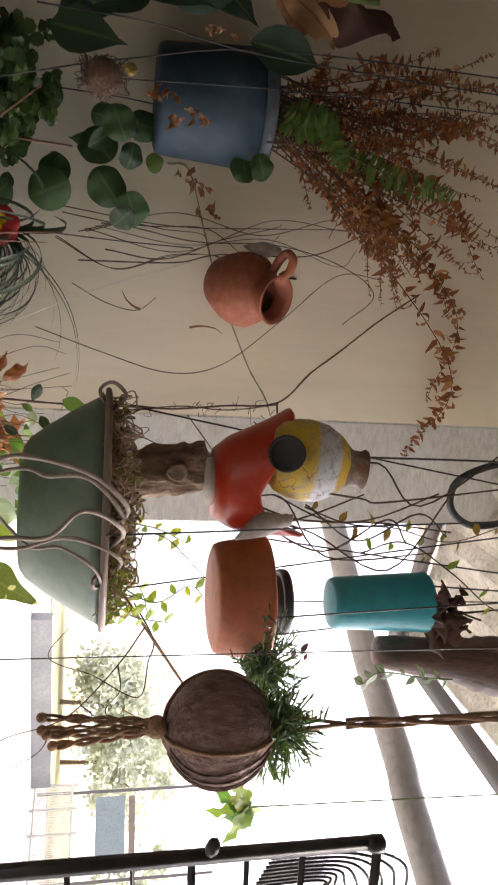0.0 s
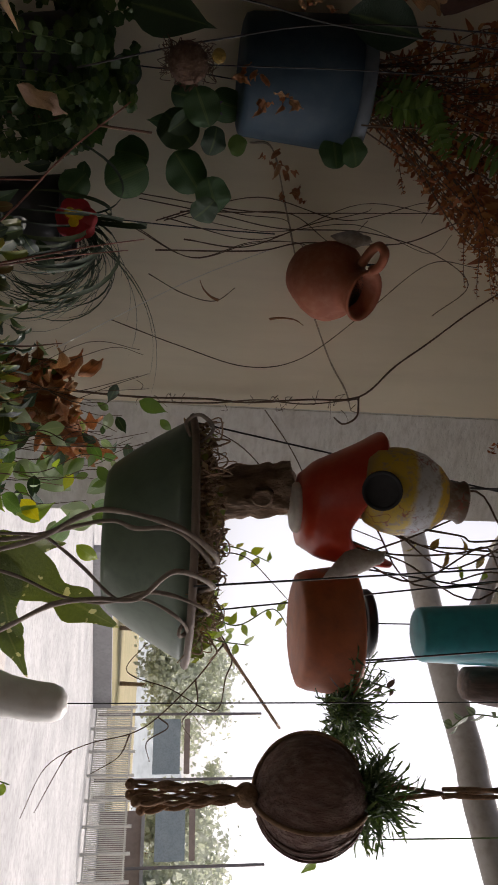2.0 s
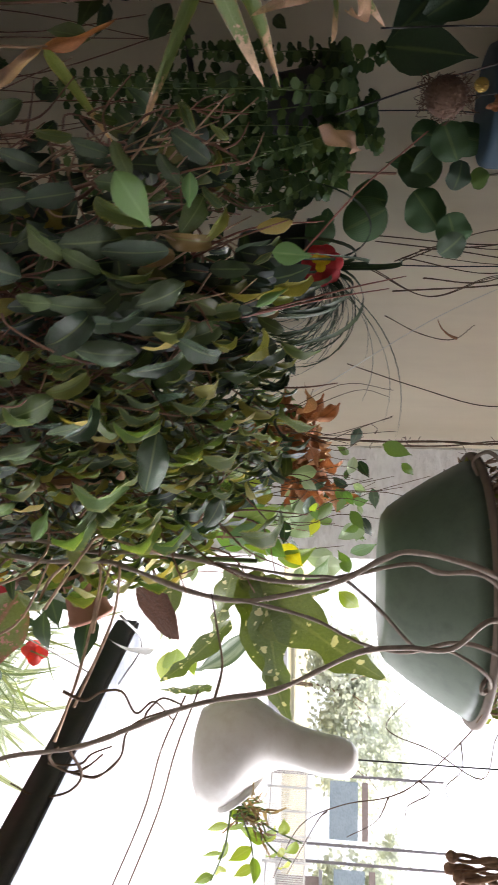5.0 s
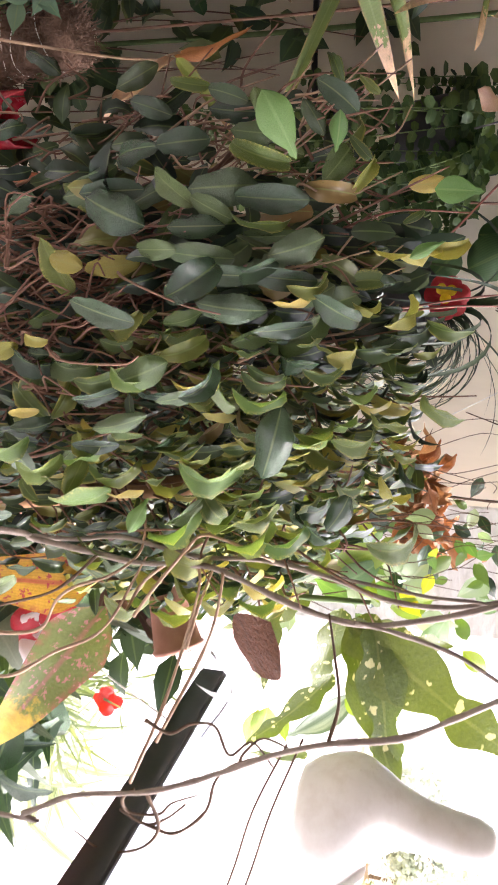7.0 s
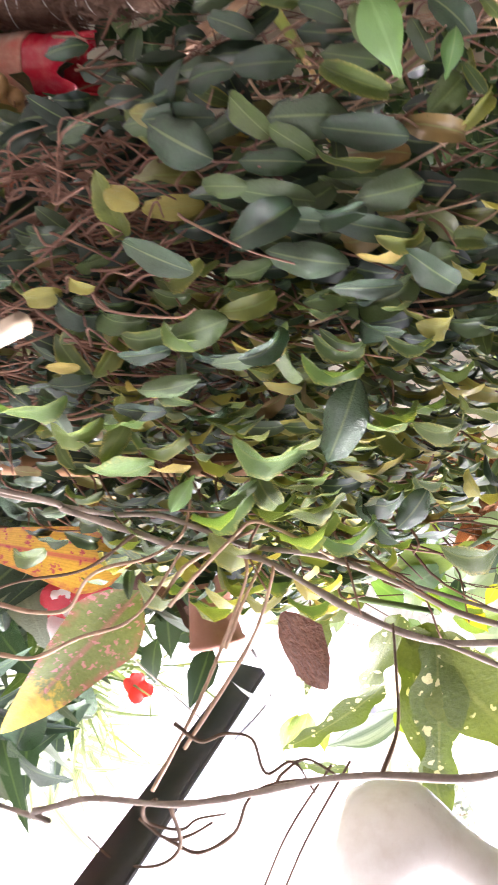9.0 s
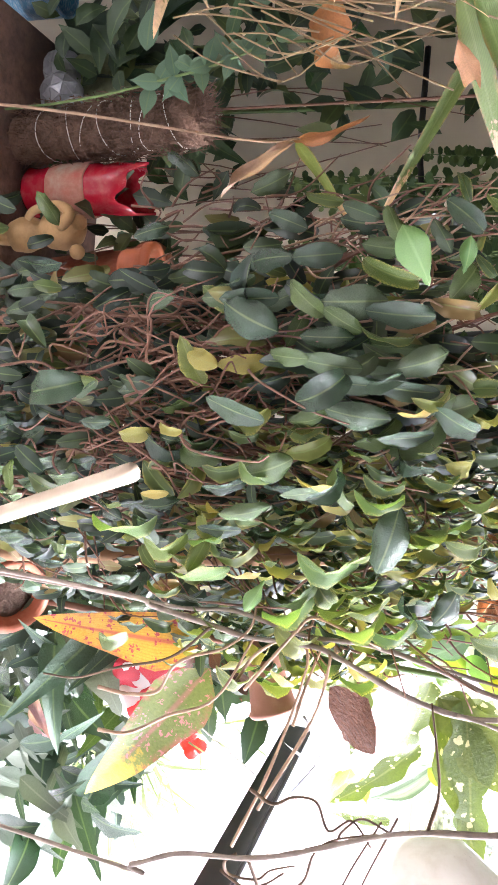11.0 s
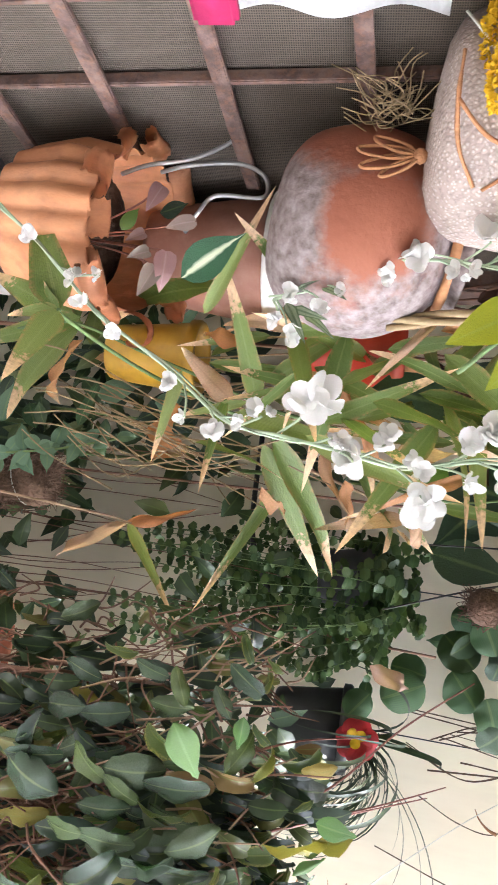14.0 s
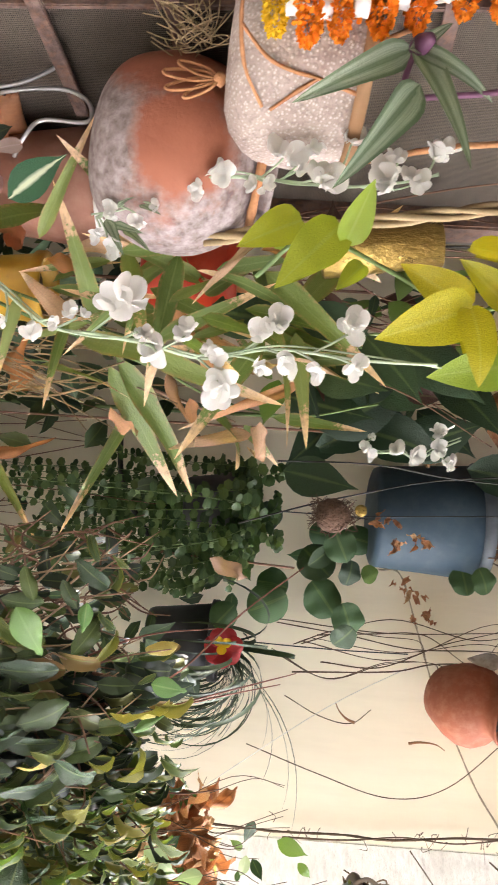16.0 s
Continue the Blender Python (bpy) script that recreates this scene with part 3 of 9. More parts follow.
    return [(r0 - e, 0), (r0 - e * 0.3, e * 0.25), (r0, e), (r0 + (r1 - r0) * 0.5, h * 0.5), (r1, h - rim_h), (r1 + lip, h - rim_h + 0.002), (r1 + lip, h - 0.003), (r1 + lip - 0.002, h), (r1 - wall + 0.002, h), (r1 - wall, h - 0.003), (r1 - wall - (r1 - r0) * soil / h, h - soil)]


def spline(pts, n=8):
    """Points along a smooth line through pts."""
    p = [Vector(q) for q in pts]
    p = [2 * p[0] - p[1]] + p + [2 * p[-1] - p[-2]]
    out = []
    for i in range(1, len(p) - 2):
        for k in range(n):
            t = k / n
            a, b, c, d = p[i - 1:i + 3]
            out.append(0.5 * (2 * b + (c - a) * t + (2 * a - 5 * b + 4 * c - d) * t * t + (3 * b - a - 3 * c + d) * t ** 3))
    return out + [p[-2]]


def tube(pts, r, seg=6, n=8, bm=None, wob=0.0, r2=None):
    """A round stem along a smooth line, from radius r to r2."""
    bm = bm or bmesh.new()
    line = spline(pts, n)
    r2 = r if r2 is None else r2
    side = None
    prev = None
    for i, q in enumerate(line):
        d = (line[min(i + 1, len(line) - 1)] - line[max(i - 1, 0)]).normalized()
        side = d.orthogonal() if side is None else side - d * side.dot(d)
        side.normalize()
        up = d.cross(side)
        rr = r + (r2 - r) * i / (len(line) - 1)
        rr *= 1 + wob * noise.noise(q * 60)
        ring = [bm.verts.new(q + rr * (math.cos(2 * math.pi * k / seg) * side + math.sin(2 * math.pi * k / seg) * up)) for k in range(seg)]
        if prev:
            for k in range(seg):
                bm.faces.new((prev[k], prev[(k + 1) % seg], ring[(k + 1) % seg], ring[k]))
        else:
            bm.faces.new(ring[::-1])
        prev = ring
    bm.faces.new(prev)
    return bm


def box(lo, hi, bevel=0.0, bm=None, m=None):
    bm = bm or bmesh.new()
    c = [(a + b) / 2 for a, b in zip(lo, hi)]
    s = [b - a for a, b in zip(lo, hi)]
    r = bmesh.ops.create_cube(bm, size=1.0, matrix=(m or Matrix()) @ Matrix.LocRotScale(c, None, s))
    if bevel:
        bmesh.ops.bevel(bm, geom=list({e for v in r["verts"] for e in v.link_edges}), offset=bevel, segments=2, affect="EDGES")
    return bm


def bar(a, b, w, h, up=(0, 0, 1), bm=None, bevel=0.0):
    """A square bar from a to b."""
    a, b = Vector(a), Vector(b)
    d = (b - a).normalized()
    s = d.cross(Vector(up)).normalized()
    u = s.cross(d)
    m = Matrix((s, d, u)).transposed().to_4x4()
    m.translation = (a + b) / 2
    L = (b - a).length
    return box((-w / 2, -L / 2, -h / 2), (w / 2, L / 2, h / 2), bevel, bm, m)


WIDTHS = {
    "ovate": lambda s: (math.sin(math.pi * min(1, s * 1.08) ** 0.78) if s < 0.9 else 0.28 * (1 - s) / 0.1 * 1.05),
    "elliptic": lambda s: math.sin(math.pi * s ** 0.85) ** 0.62 if s < 0.84 else 0.73 * (1 - s) / 0.16,
    "lance": lambda s: min(1, (s * 5) ** 0.6) * (1 - s) ** 0.75 * 1.12,
    "heart": lambda s: math.sin(math.pi * min(1, s + 0.02) ** 0.58) ** 0.8 if s < 1 else 0,
    "round": lambda s: math.sqrt(max(0, 1 - (2 * s - 1) ** 2)),
    "strap": lambda s: min(1, 0.6 + s) * (1 - s ** 3),
    "lobed": lambda s: min(1, (s * 5) ** 0.6) * (1 - s) ** 0.6 * (0.88 + 0.24 * math.cos(s * 17) + 0.09 * math.sin(s * 29)) * 1.1,
    "blob": lambda s: math.sin(math.pi * s ** 0.7) ** 0.6,
}


def leaf_grid(L, W, shape="ovate", fold=0.2, droop=0.3, curl=0.0, twist=0.0, wave=0.0, n=8, mm=2, seed=0):
    """Vertices, faces and uvs of a leaf that runs along +y with its face up."""
    rnd = random.Random(seed)
    ph = rnd.uniform(0, 6)
    vs, uv = [], []
    y = z = 0.0
    even = shape not in ("round", "elliptic")
    last = 0.0
    for i in range(n + 1):
        s = i / n if even else 0.5 - 0.5 * math.cos(math.pi * i / n)
        w = max(0.0006, W * 0.5 * max(0, WIDTHS[shape](s)))
        ang = -droop * s * 1.6
        y += L * (s - last) * math.cos(ang)
        z += L * (s - last) * math.sin(ang)
        last = s
        for k in range(-mm, mm + 1):
            q = k / mm
            x = q * w
            lift = abs(q) * w * fold - curl * w * q * q + wave * w * math.sin(s * 11 + ph + (1.3 if q > 0 else 0)) * abs(q)
            tw = twist * s
            cx, cz = x * math.cos(tw) - lift * math.sin(tw), x * math.sin(tw) + lift * math.cos(tw)
            vs.append(Vector((cx, y - cz * math.sin(ang), z + cz * math.cos(ang))))
            uv.append((0.5 + q * 0.5, s))
    c = 2 * mm + 1
    fs = [(i * c + k, i * c + k + 1, (i + 1) * c + k + 1, (i + 1) * c + k) for i in range(n) for k in range(c - 1)]
    return vs, fs, uv


def leaf_mesh(name, *a, **k):
    vs, fs, uv = leaf_grid(*a, **k)
    me = bpy.data.meshes.new(name)
    me.from_pydata(vs, [], fs)
    lay = me.uv_layers.new(name="UVMap")
    for lp in me.loops:
        lay.data[lp.index].uv = uv[lp.vertex_index]
    me.shade_smooth()
    return me


def aim(at, along, face=(0, -1, 0), size=1.0):
    """The pose of a leaf with its root at a place, pointing along a way, its face turned to another."""
    d = Vector(along).normalized()
    f = Vector(face)
    x = d.cross(f)
    if x.length < 1e-4:
        x = d.orthogonal()
    x.normalize()
    z = x.cross(d)
    m = Matrix((x, d, z)).transposed().to_4x4()
    m.translation = at
    return m @ Matrix.Diagonal((size, size, size, 1))


def leaves_joined(name, poses, mat, parent, grids, kind="stuff", label=""):
    """Many small leaves in one mesh."""
    V, F, U = [], [], []
    for i, m in enumerate(poses):
        vs, fs, uv = grids[i % len(grids)]
        o = len(V)
        V += [m @ v for v in vs]
        F += [tuple(o + q for q in f) for f in fs]
        U += uv
    me = bpy.data.meshes.new(name)
    me.from_pydata(V, [], F)
    lay = me.uv_layers.new(name="UVMap")
    flat = np.array([U[lp.vertex_index] for lp in me.loops], dtype=np.float32).ravel()
    lay.data.foreach_set("uv", flat)
    me.shade_smooth()
    return hung(name, me, mat, parent, Matrix(), label, kind)


R = random.Random(7)


def rv(s=1.0):
    return Vector((R.uniform(-s, s), R.uniform(-s, s), R.uniform(-s, s)))

# ---- the veranda and the yard ----
def structure(name, bm, mat, label="", smooth=False):
    ob = part(name, bm, mat, None, label, smooth)
    ob["kind"] = "structure"
    return ob


ground = structure("ground", box((-60, -40, -0.3), (90, 160, 0.0)), M["yard"], "pale worn paving of the sunlit yard")
structure("floor", box((-2.2, -0.80, 0.004), (0.95, 1.415, 0.05)), M["floor"], "dark cement veranda floor")
WALL_Y = 1.415
wall = structure("wall_north", box((-2.2, WALL_Y, 0), (0.254, WALL_Y + 0.23, 2.36)), M["wall"], "cream painted plaster wall with faint stains")
structure("pilaster", box((0.254, WALL_Y + 0.003, 0), (0.474, WALL_Y + 0.23, 2.36), 0.004), M["plaster"], "rough whitewashed end of the wall")
bm = tube([(-0.205, WALL_Y, 1.60), (-0.198, WALL_Y, 1.64), (-0.10, WALL_Y, 1.673), (0.0, WALL_Y, 1.705), (0.084, WALL_Y, 1.743), (0.16, WALL_Y, 1.78), (0.213, WALL_Y, 1.815), (0.25, WALL_Y, 1.83)], 0.0016, 5, wob=0.6)
part("crack", bm, M["crack"], wall, "thin dark crack across the plaster")
# added closing wall, dark so that little light bounces back
structure("wall_west", box((-2.4, -0.95, 0), (-2.2, WALL_Y + 0.23, 2.36)), M["fill_cut"], "added side wall coloured dark to cut bounced light")


# unseen wall, added to block sky light from behind the camera
structure("wall_south", box((-2.2, -0.95, 0), (2.6, -0.80, 2.8)), M["fill_cut"], "unseen wall added behind the camera to block light")


def roof_sheet():
    """A ridged fibre sheet, with its underside towards the veranda."""
    bm = bmesh.new()
    rows = []
    xs = [-2.3 + 0.02 * i for i in range(167)]
    for y in (-0.95, 0.2, 1.2, 1.75):
        rows.append([bm.verts.new((x, y, 2.345 + 0.012 * math.sin(x * 62))) for x in xs if x <= 0.93])
    for a, b in zip(rows, rows[1:]):
        for k in range(len(a) - 1):
            bm.faces.new((a[k], b[k], b[k + 1], a[k + 1]))
    ext = bmesh.ops.extrude_face_region(bm, geom=list(bm.faces))
    for v in ext["geom"]:
        if isinstance(v, bmesh.types.BMVert):
            v.co.z += 0.008
    return bm


structure("ceiling", roof_sheet(), M["roof"], "ridged fibre roof sheet seen from below")
eave = thing("roof_frame", "grey weathered steel beams under the roof sheet", "roof frame", (0.6, 1.6, 2.3), kind="structure")
part("beam", bar((0.20, 1.47, 2.305), (0.90, 1.72, 2.305), 0.035, 0.035, bevel=0.003), M["steel"], eave)
part("beam", bar((0.90, 1.76, 2.31), (1.10, -1.4, 2.31), 0.03, 0.035, bevel=0.003), M["steel"], eave)
part("gutter_pipe", tube([(0.50, 2.3, 2.2), (0.90, 1.70, 2.2), (1.04, 1.414, 2.2), (1.18, 1.169, 2.2), (1.9, -0.4, 2.2)], 0.036, 14, 4), M["pipe"], eave, "thick grey pipe")
part("post", bar((0.50, 2.3, 0), (0.50, 2.3, 2.24), 0.05, 0.05, (0, 1, 0)), M["steel"], eave)

# railing of the veranda
rail = thing("railing", "black painted steel handrail with sky sheen painted on top", "railing", (0.58, 1.0, 0.0))
def rail_x(y):
    """The rail's middle line in plan."""
    return 0.442 - 0.047 * (y - 0.8)


part("handrail", bar((rail_x(-0.79), -0.79, 1.0835), (rail_x(1.02), 1.02, 1.0835), 0.034, 0.033, bevel=0.003), M["black_iron"], rail)
# thin pale strip laid on black paint, in place of reflected sky
part("top_face", bar((rail_x(-0.78), -0.78, 1.1005), (rail_x(1.01), 1.01, 1.1005), 0.030, 0.002), M["sky_sheen"], rail, "pale strip painted for sky reflected on top", smooth=False)
for y in (-0.1, -0.7):
    part("baluster", box((rail_x(y) - 0.013, y - 0.013, 0.05), (rail_x(y) + 0.013, y + 0.013, 1.067), 0.003), M["black_iron"], rail)

# ---- the yard beyond ----
def yard_pavers():
    me = bpy.data.meshes.new("paver")
    bm = box((-0.098, -0.048, 0), (0.098, 0.048, 0.004), 0.0015)
    bm.to_mesh(me)
    bm.free()
    d1, d2 = Vector((0.75, 0.66, 0)), Vector((-0.66, 0.75, 0))
    for i in range(20):
        for j in range(15):
            o = Vector((4.6, 5.6, 0.0)) + d1 * 0.101 * (j - 7) + d2 * 0.201 * (i - 10) + d2 * 0.1 * (j % 2)
            hung("paver", me, M["paver"], ground, Matrix.Translation(o) @ pose(0, 0, 0, 0, 0, 131 + R.uniform(-1, 1)))


field = structure("field", box((4, 24.6, 0.0), (70, 120, 0.03)), M["dry_grass"], "dry yellow grass field beyond the fence")


def far(t_az, dist):
    """A place on the yard: degrees to the right of the y axis, metres away."""
    return Vector((math.sin(radians(t_az)) * dist, math.cos(radians(t_az)) * dist, 0))


def fence():
    f = thing("metal_fence", "pale painted metal fence of upright slats in the yard", "fence", far(44, 21.5))
    a, b = far(36.5, 22.5), far(47.5, 21.0)
    n = 7
    me = bpy.data.meshes.new("slat")
    bm = box((-0.012, -0.008, 0.08), (0.012, 0.008, 1.12))
    bm.to_mesh(me)
    bm.free()
    d = (b - a)
    for i in range(n + 1):
        p = a + d * i / n
        part("post", bar(p, p + Vector((0, 0, 1.24)), 0.06, 0.06, (1, 0, 0)), M["fence"], f, smooth=False)
    for h in (0.1, 1.08):
        part("rail", bar(a + Vector((0, 0, h)), b + Vector((0, 0, h)), 0.04, 0.04), M["fence"], f, smooth=False)
    for i in range(n * 13):
        hung("slat", me, M["fence"], f, Matrix.Translation(a + d * (i + 0.5) / (n * 13)))


M["fence"] = surface("pale_fence_paint", (0.66, 0.63, 0.56), (0.56, 0.52, 0.45), None, 2, 20, 0.7)
M["board"] = surface("blue_board", (0.23, 0.28, 0.29), (0.29, 0.33, 0.34), None, 2, 20, 0.6)
M["parapet"] = surface("grey_cement", (0.36, 0.35, 0.34), (0.28, 0.27, 0.26), None, 1, 12, 0.9)
# grey blue of the hills carries the distance haze
M["hill"] = surface("hill_haze_tone", (0.46, 0.50, 0.50), (0.52, 0.56, 0.56), None, 0.05, 0.5, 1.0)
M["house"] = surface("brown_house_wall", (0.30, 0.24, 0.20), (0.25, 0.19, 0.16), None, 0.5, 6, 0.9)
fence()
low = thing("parapet", "low grey cement parapet wall beside the yard", "low wall", far(32, 21), kind="structure")
part("coping", bar(far(25, 19) + Vector((0, 0, 0.25)), far(36.3, 22.5) + Vector((0, 0, 0.25)), 0.3, 0.5), M["parapet"], low, smooth=False)


def sign_board(az, h0, h1, w):
    s = thing("notice_board", "blue grey board between two tall thin poles", "notice board", far(az, 25))
    side = Vector((math.cos(radians(az)), -math.sin(radians(az)), 0))
    for k in (-0.5, 0.5):
        p = far(az, 25) + side * w * k
        part("pole", tube([p, p + Vector((0, 0, 2)), p + Vector((0, 0, 5.2))], 0.045, 8, 3), M["steel"], s)
    c = far(az, 24.9)
    m = pose(c.x, c.y, 0, 0, 0, -az)
    part("panel", box((-w * 0.42, -0.03, h0), (w * 0.42, 0.03, h1), 0.01, m=m), M["board"], s, smooth=False)
    part("panel", box((-w * 0.42, -0.03, h1 + 0.12), (w * 0.42, 0.03, h1 + 0.3), 0.01, m=m), M["house"], s, smooth=False)


sign_board(39.2, 1.75, 2.6, 1.9)
sign_board(44.6, 1.9, 2.8, 1.9)


def far_tree(az, dist, h, spread, count, seed):
    rr = random.Random(seed)
    c = far(az, dist)
    t = thing("tree", "green broadleaf tree beyond the yard with haze painted into its leaves", "tree", c, "trees beyond the yard")
    bm = tube([c, c + Vector((0.1, 0, h * 0.35)), c + Vector((0, 0.1, h * 0.7))], 0.12, 8, 4, r2=0.05)
    for k in range(5):
        a = rr.uniform(0, 6.28)
        q = c + Vector((0, 0, h * rr.uniform(0.3, 0.55)))
        tube([q, q + Vector((math.cos(a), math.sin(a), 0.6)) * spread * 0.4, q + Vector((math.cos(a), math.sin(a), 0.7)) * spread * 0.8], 0.06, 5, 3, bm, r2=0.02)
    part("trunk", bm, M["bark"], t)
    g = [leaf_grid(0.26, 0.20, "ovate", n=2, mm=1, droop=0.3)]
    cl = [(c + Vector((rr.gauss(0, spread * 0.45), rr.gauss(0, spread * 0.45), h * rr.uniform(0.35, 0.95))), rr.uniform(0.3, 0.8)) for _ in range(26)]
    ps = []
    for _ in range(count):
        q, s = rr.choice(cl)
        o = Vector((rr.gauss(0, s), rr.gauss(0, s), rr.gauss(0, s * 0.7)))
        ps.append(aim(q + o, (rr.uniform(-1, 1), rr.uniform(-1, 1), rr.uniform(-1, 0.3)), (rr.uniform(-1, 1), -1, 1), rr.uniform(0.7, 1.4)))
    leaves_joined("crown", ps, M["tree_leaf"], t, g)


for az, d, h, sp, n, sd in ((50, 34, 4.2, 2.2, 6000, 1), (46, 40, 5.5, 2.6, 6500, 2), (53, 27, 2.8, 1.5, 4000, 3), (35, 42, 6.0, 3.0, 6500, 4), (31, 38, 4.5, 2.4, 5500, 5)):
    far_tree(az, d, h, sp, n, sd)


def hill():
    bm = bmesh.new()
    lo, hi = [], []
    for i in range(61):
        a = -20 + 2.2 * i
        h = 7 + 5 * noise.noise((a * 0.05, 1, 2)) + 2 * noise.noise((a * 0.2, 5, 2))
        lo.append(bm.verts.new(far(a, 118)))
        hi.append(bm.verts.new(far(a, 135) + Vector((0, 0, h))))
    for k in range(60):
        bm.faces.new((lo[k], lo[k + 1], hi[k + 1], hi[k]))
    return bm


structure("backdrop", hill(), M["hill"], "distant hills with haze painted into their colour")
shed = thing("low_building", "long low brown building beyond the fence", "building", far(50, 30))
m_s = pose(*far(50, 30), 0, 0, -50)
part("wall", box((-3.5, 0, 0), (4.5, 3, 1.5), m=m_s), M["house"], shed, smooth=False)
part("roof", box((-3.7, -0.2, 1.5), (4.7, 3.2, 1.62), m=m_s), M["parapet"], shed, smooth=False)


# ---- hanging pots by the open side ----
def hanger(owner, top, spread_r, rim_z, centre, n=3, mat="wire_black", r=0.0012, knot=0.1):
    """Thin wires from the rim up to one knot and on to the roof frame."""
    c = Vector(centre)
    k = Vector((c.x, c.y, top))
    for i in range(n):
        a = 2 * math.pi * (i + 0.2) / n
        q = Vector((c.x + math.cos(a) * spread_r, c.y + math.sin(a) * spread_r, rim_z))
        part("wire", tube([q, q.lerp(k, 0.5) + Vector((0, 0, -0.01)), k], r, 5, 4), M[mat], owner)


def pot(name, label, at, r0, r1, h, mat, turn=None, rim=None, lip=0.006, rim_h=0.014, soil=True, group="", seg=44, wall=0.005, category="flower pot"):
    t = thing(name, label, category, at, group)
    pr = pot_profile(r0, r1, h, lip, wall, rim_h)
    if rim:
        body = part("body", lathe(pr[:5], at, turn, seg), mat, t)
        part("rim", lathe(pr[4:], at, turn, seg), rim, body)
    else:
        body = part("body", lathe(pr, at, turn, seg), mat, t)
    if soil:
        r = pr[-1][0]
        part("soil", lathe([(r, h - 0.021), (r * 0.7, h - 0.016), (r * 0.3, h - 0.012), (0.001, h - 0.011)], at, turn, 24, 0.1), M["soil"], body, "dark potting soil")
    return t


blue = pot("flower_pot", "blue plastic pot with a grey rim hung on the wall", (-0.291, 1.325, 1.569), 0.087, 0.098, 0.19, M["blue_pot"], rim=M["grey_rim"], lip=0.005, rim_h=0.02)
part("bracket", bar((-0.29, 1.40, 1.71), (-0.29, 1.417, 1.71), 0.02, 0.004), M["wire_black"], blue)
bowl = thing("planter_bowl", "large sage green plastic bowl full of moss and dry roots", "planter", (0.298, 0.89, 1.408))
BW = (0.288, 0.89, 1.411)
part("body", lathe([(0.066, 0), (0.076, 0.001), (0.085, 0.007), (0.101, 0.028), (0.118, 0.054), (0.132, 0.078), (0.1405, 0.0935)], BW, None, 64), M["green_pot"], bowl)
part("rim", lathe([(0.1405, 0.0925), (0.1465, 0.093), (0.1485, 0.0955), (0.148, 0.099), (0.142, 0.101), (0.138, 0.099), (0.131, 0.086)], BW, None, 64), M["dull_rim"], bowl, "dull brownish rim")
part("soil", lathe([(0.132, 0.087), (0.09, 0.093), (0.04, 0.097), (0.001, 0.098)], BW, None, 32, 0.05), M["soil"], bowl, "dark potting soil")
hanger(bowl, 2.29, 0.148, 1.508, (0.288, 0.89, 1.5))

drift = thing("driftwood", "brown furrowed driftwood stump standing in the bowl", "driftwood", (0.272, 0.985, 1.52))
bm = tube([(0.272, 0.985, 1.500), (0.269, 0.985, 1.54), (0.263, 0.985, 1.58), (0.257, 0.98, 1.62), (0.246, 0.975, 1.648)], 0.035, 30, 10, wob=0.12, r2=0.030)
for v in bm.verts:
    a = math.atan2(v.co.y - 0.98, v.co.x - 0.263)
    v.co += Vector((math.cos(a), math.sin(a), 0)) * (0.0035 * math.sin(a * 7 + 3 * noise.noise(v.co * 25)) + 0.005 * noise.noise(v.co * 45))
part("trunk", bm, M["bark"], drift)
part("knot", lathe([(0.013, -0.004), (0.014, 0.004), (0.011, 0.006), (0.007, 0.002), (0.001, 0.0)], (0.252, 0.943, 1.60), pose(0, 0, 0, 95, 0, 15), 18, 0.3), M["bark"], drift, "hollow branch stub")

# the red scoop-lipped pot on the driftwood
def scoop():
    """A pot whose far rim sweeps up to a lip."""
    t = thing("flower_pot", "glossy red plastic pot with one side swept up", "flower pot", (0.262, 0.93, 1.645))
    bm = bmesh.new()
    seg, rows = 44, 12
    rings = []
    for inner in (0, 1):
        order = range(rows + 1) if not inner else range(rows, -1, -1)
        for i in order:
            s = i / rows
            ring = []
            for k in range(seg):
                a = 2 * math.pi * k / seg
                rise = 0.050 + 0.048 * max(0, math.cos(a - radians(178))) ** 1.2 + 0.075 * max(0, math.cos(a - radians(-8))) ** 3
                bulge = 0.056 + 0.010 * math.sin(min(1, s * 1.4) * math.pi * 0.5) + 0.030 * s * s * max(0, -math.cos(a)) + 0.006 * s
                bulge *= 0.82 + 0.18 * min(1, s * 5)
                r = bulge - 0.004 * inner
                ring.append(bm.verts.new((0.262 + r * math.cos(a), 0.93 + r * 0.9 * math.sin(a), 1.645 + 0.003 * inner + rise * s)))
            rings.append(ring)
    for a, b in zip(rings, rings[1:]):
        for k in range(seg):
            bm.faces.new((a[k], a[(k + 1) % seg], b[(k + 1) % seg], b[k]))
    bm.faces.new(rings[0][::-1])
    bm.faces.new(rings[-1])
    part("body", bm, M["red_pot"], t)
    part("collar", lathe([(0.028, 0), (0.031, 0.002), (0.032, 0.007), (0.030, 0.010)], (0.262, 0.935, 1.637)), M["enamel"], t, "pale collar under the pot")


scoop()


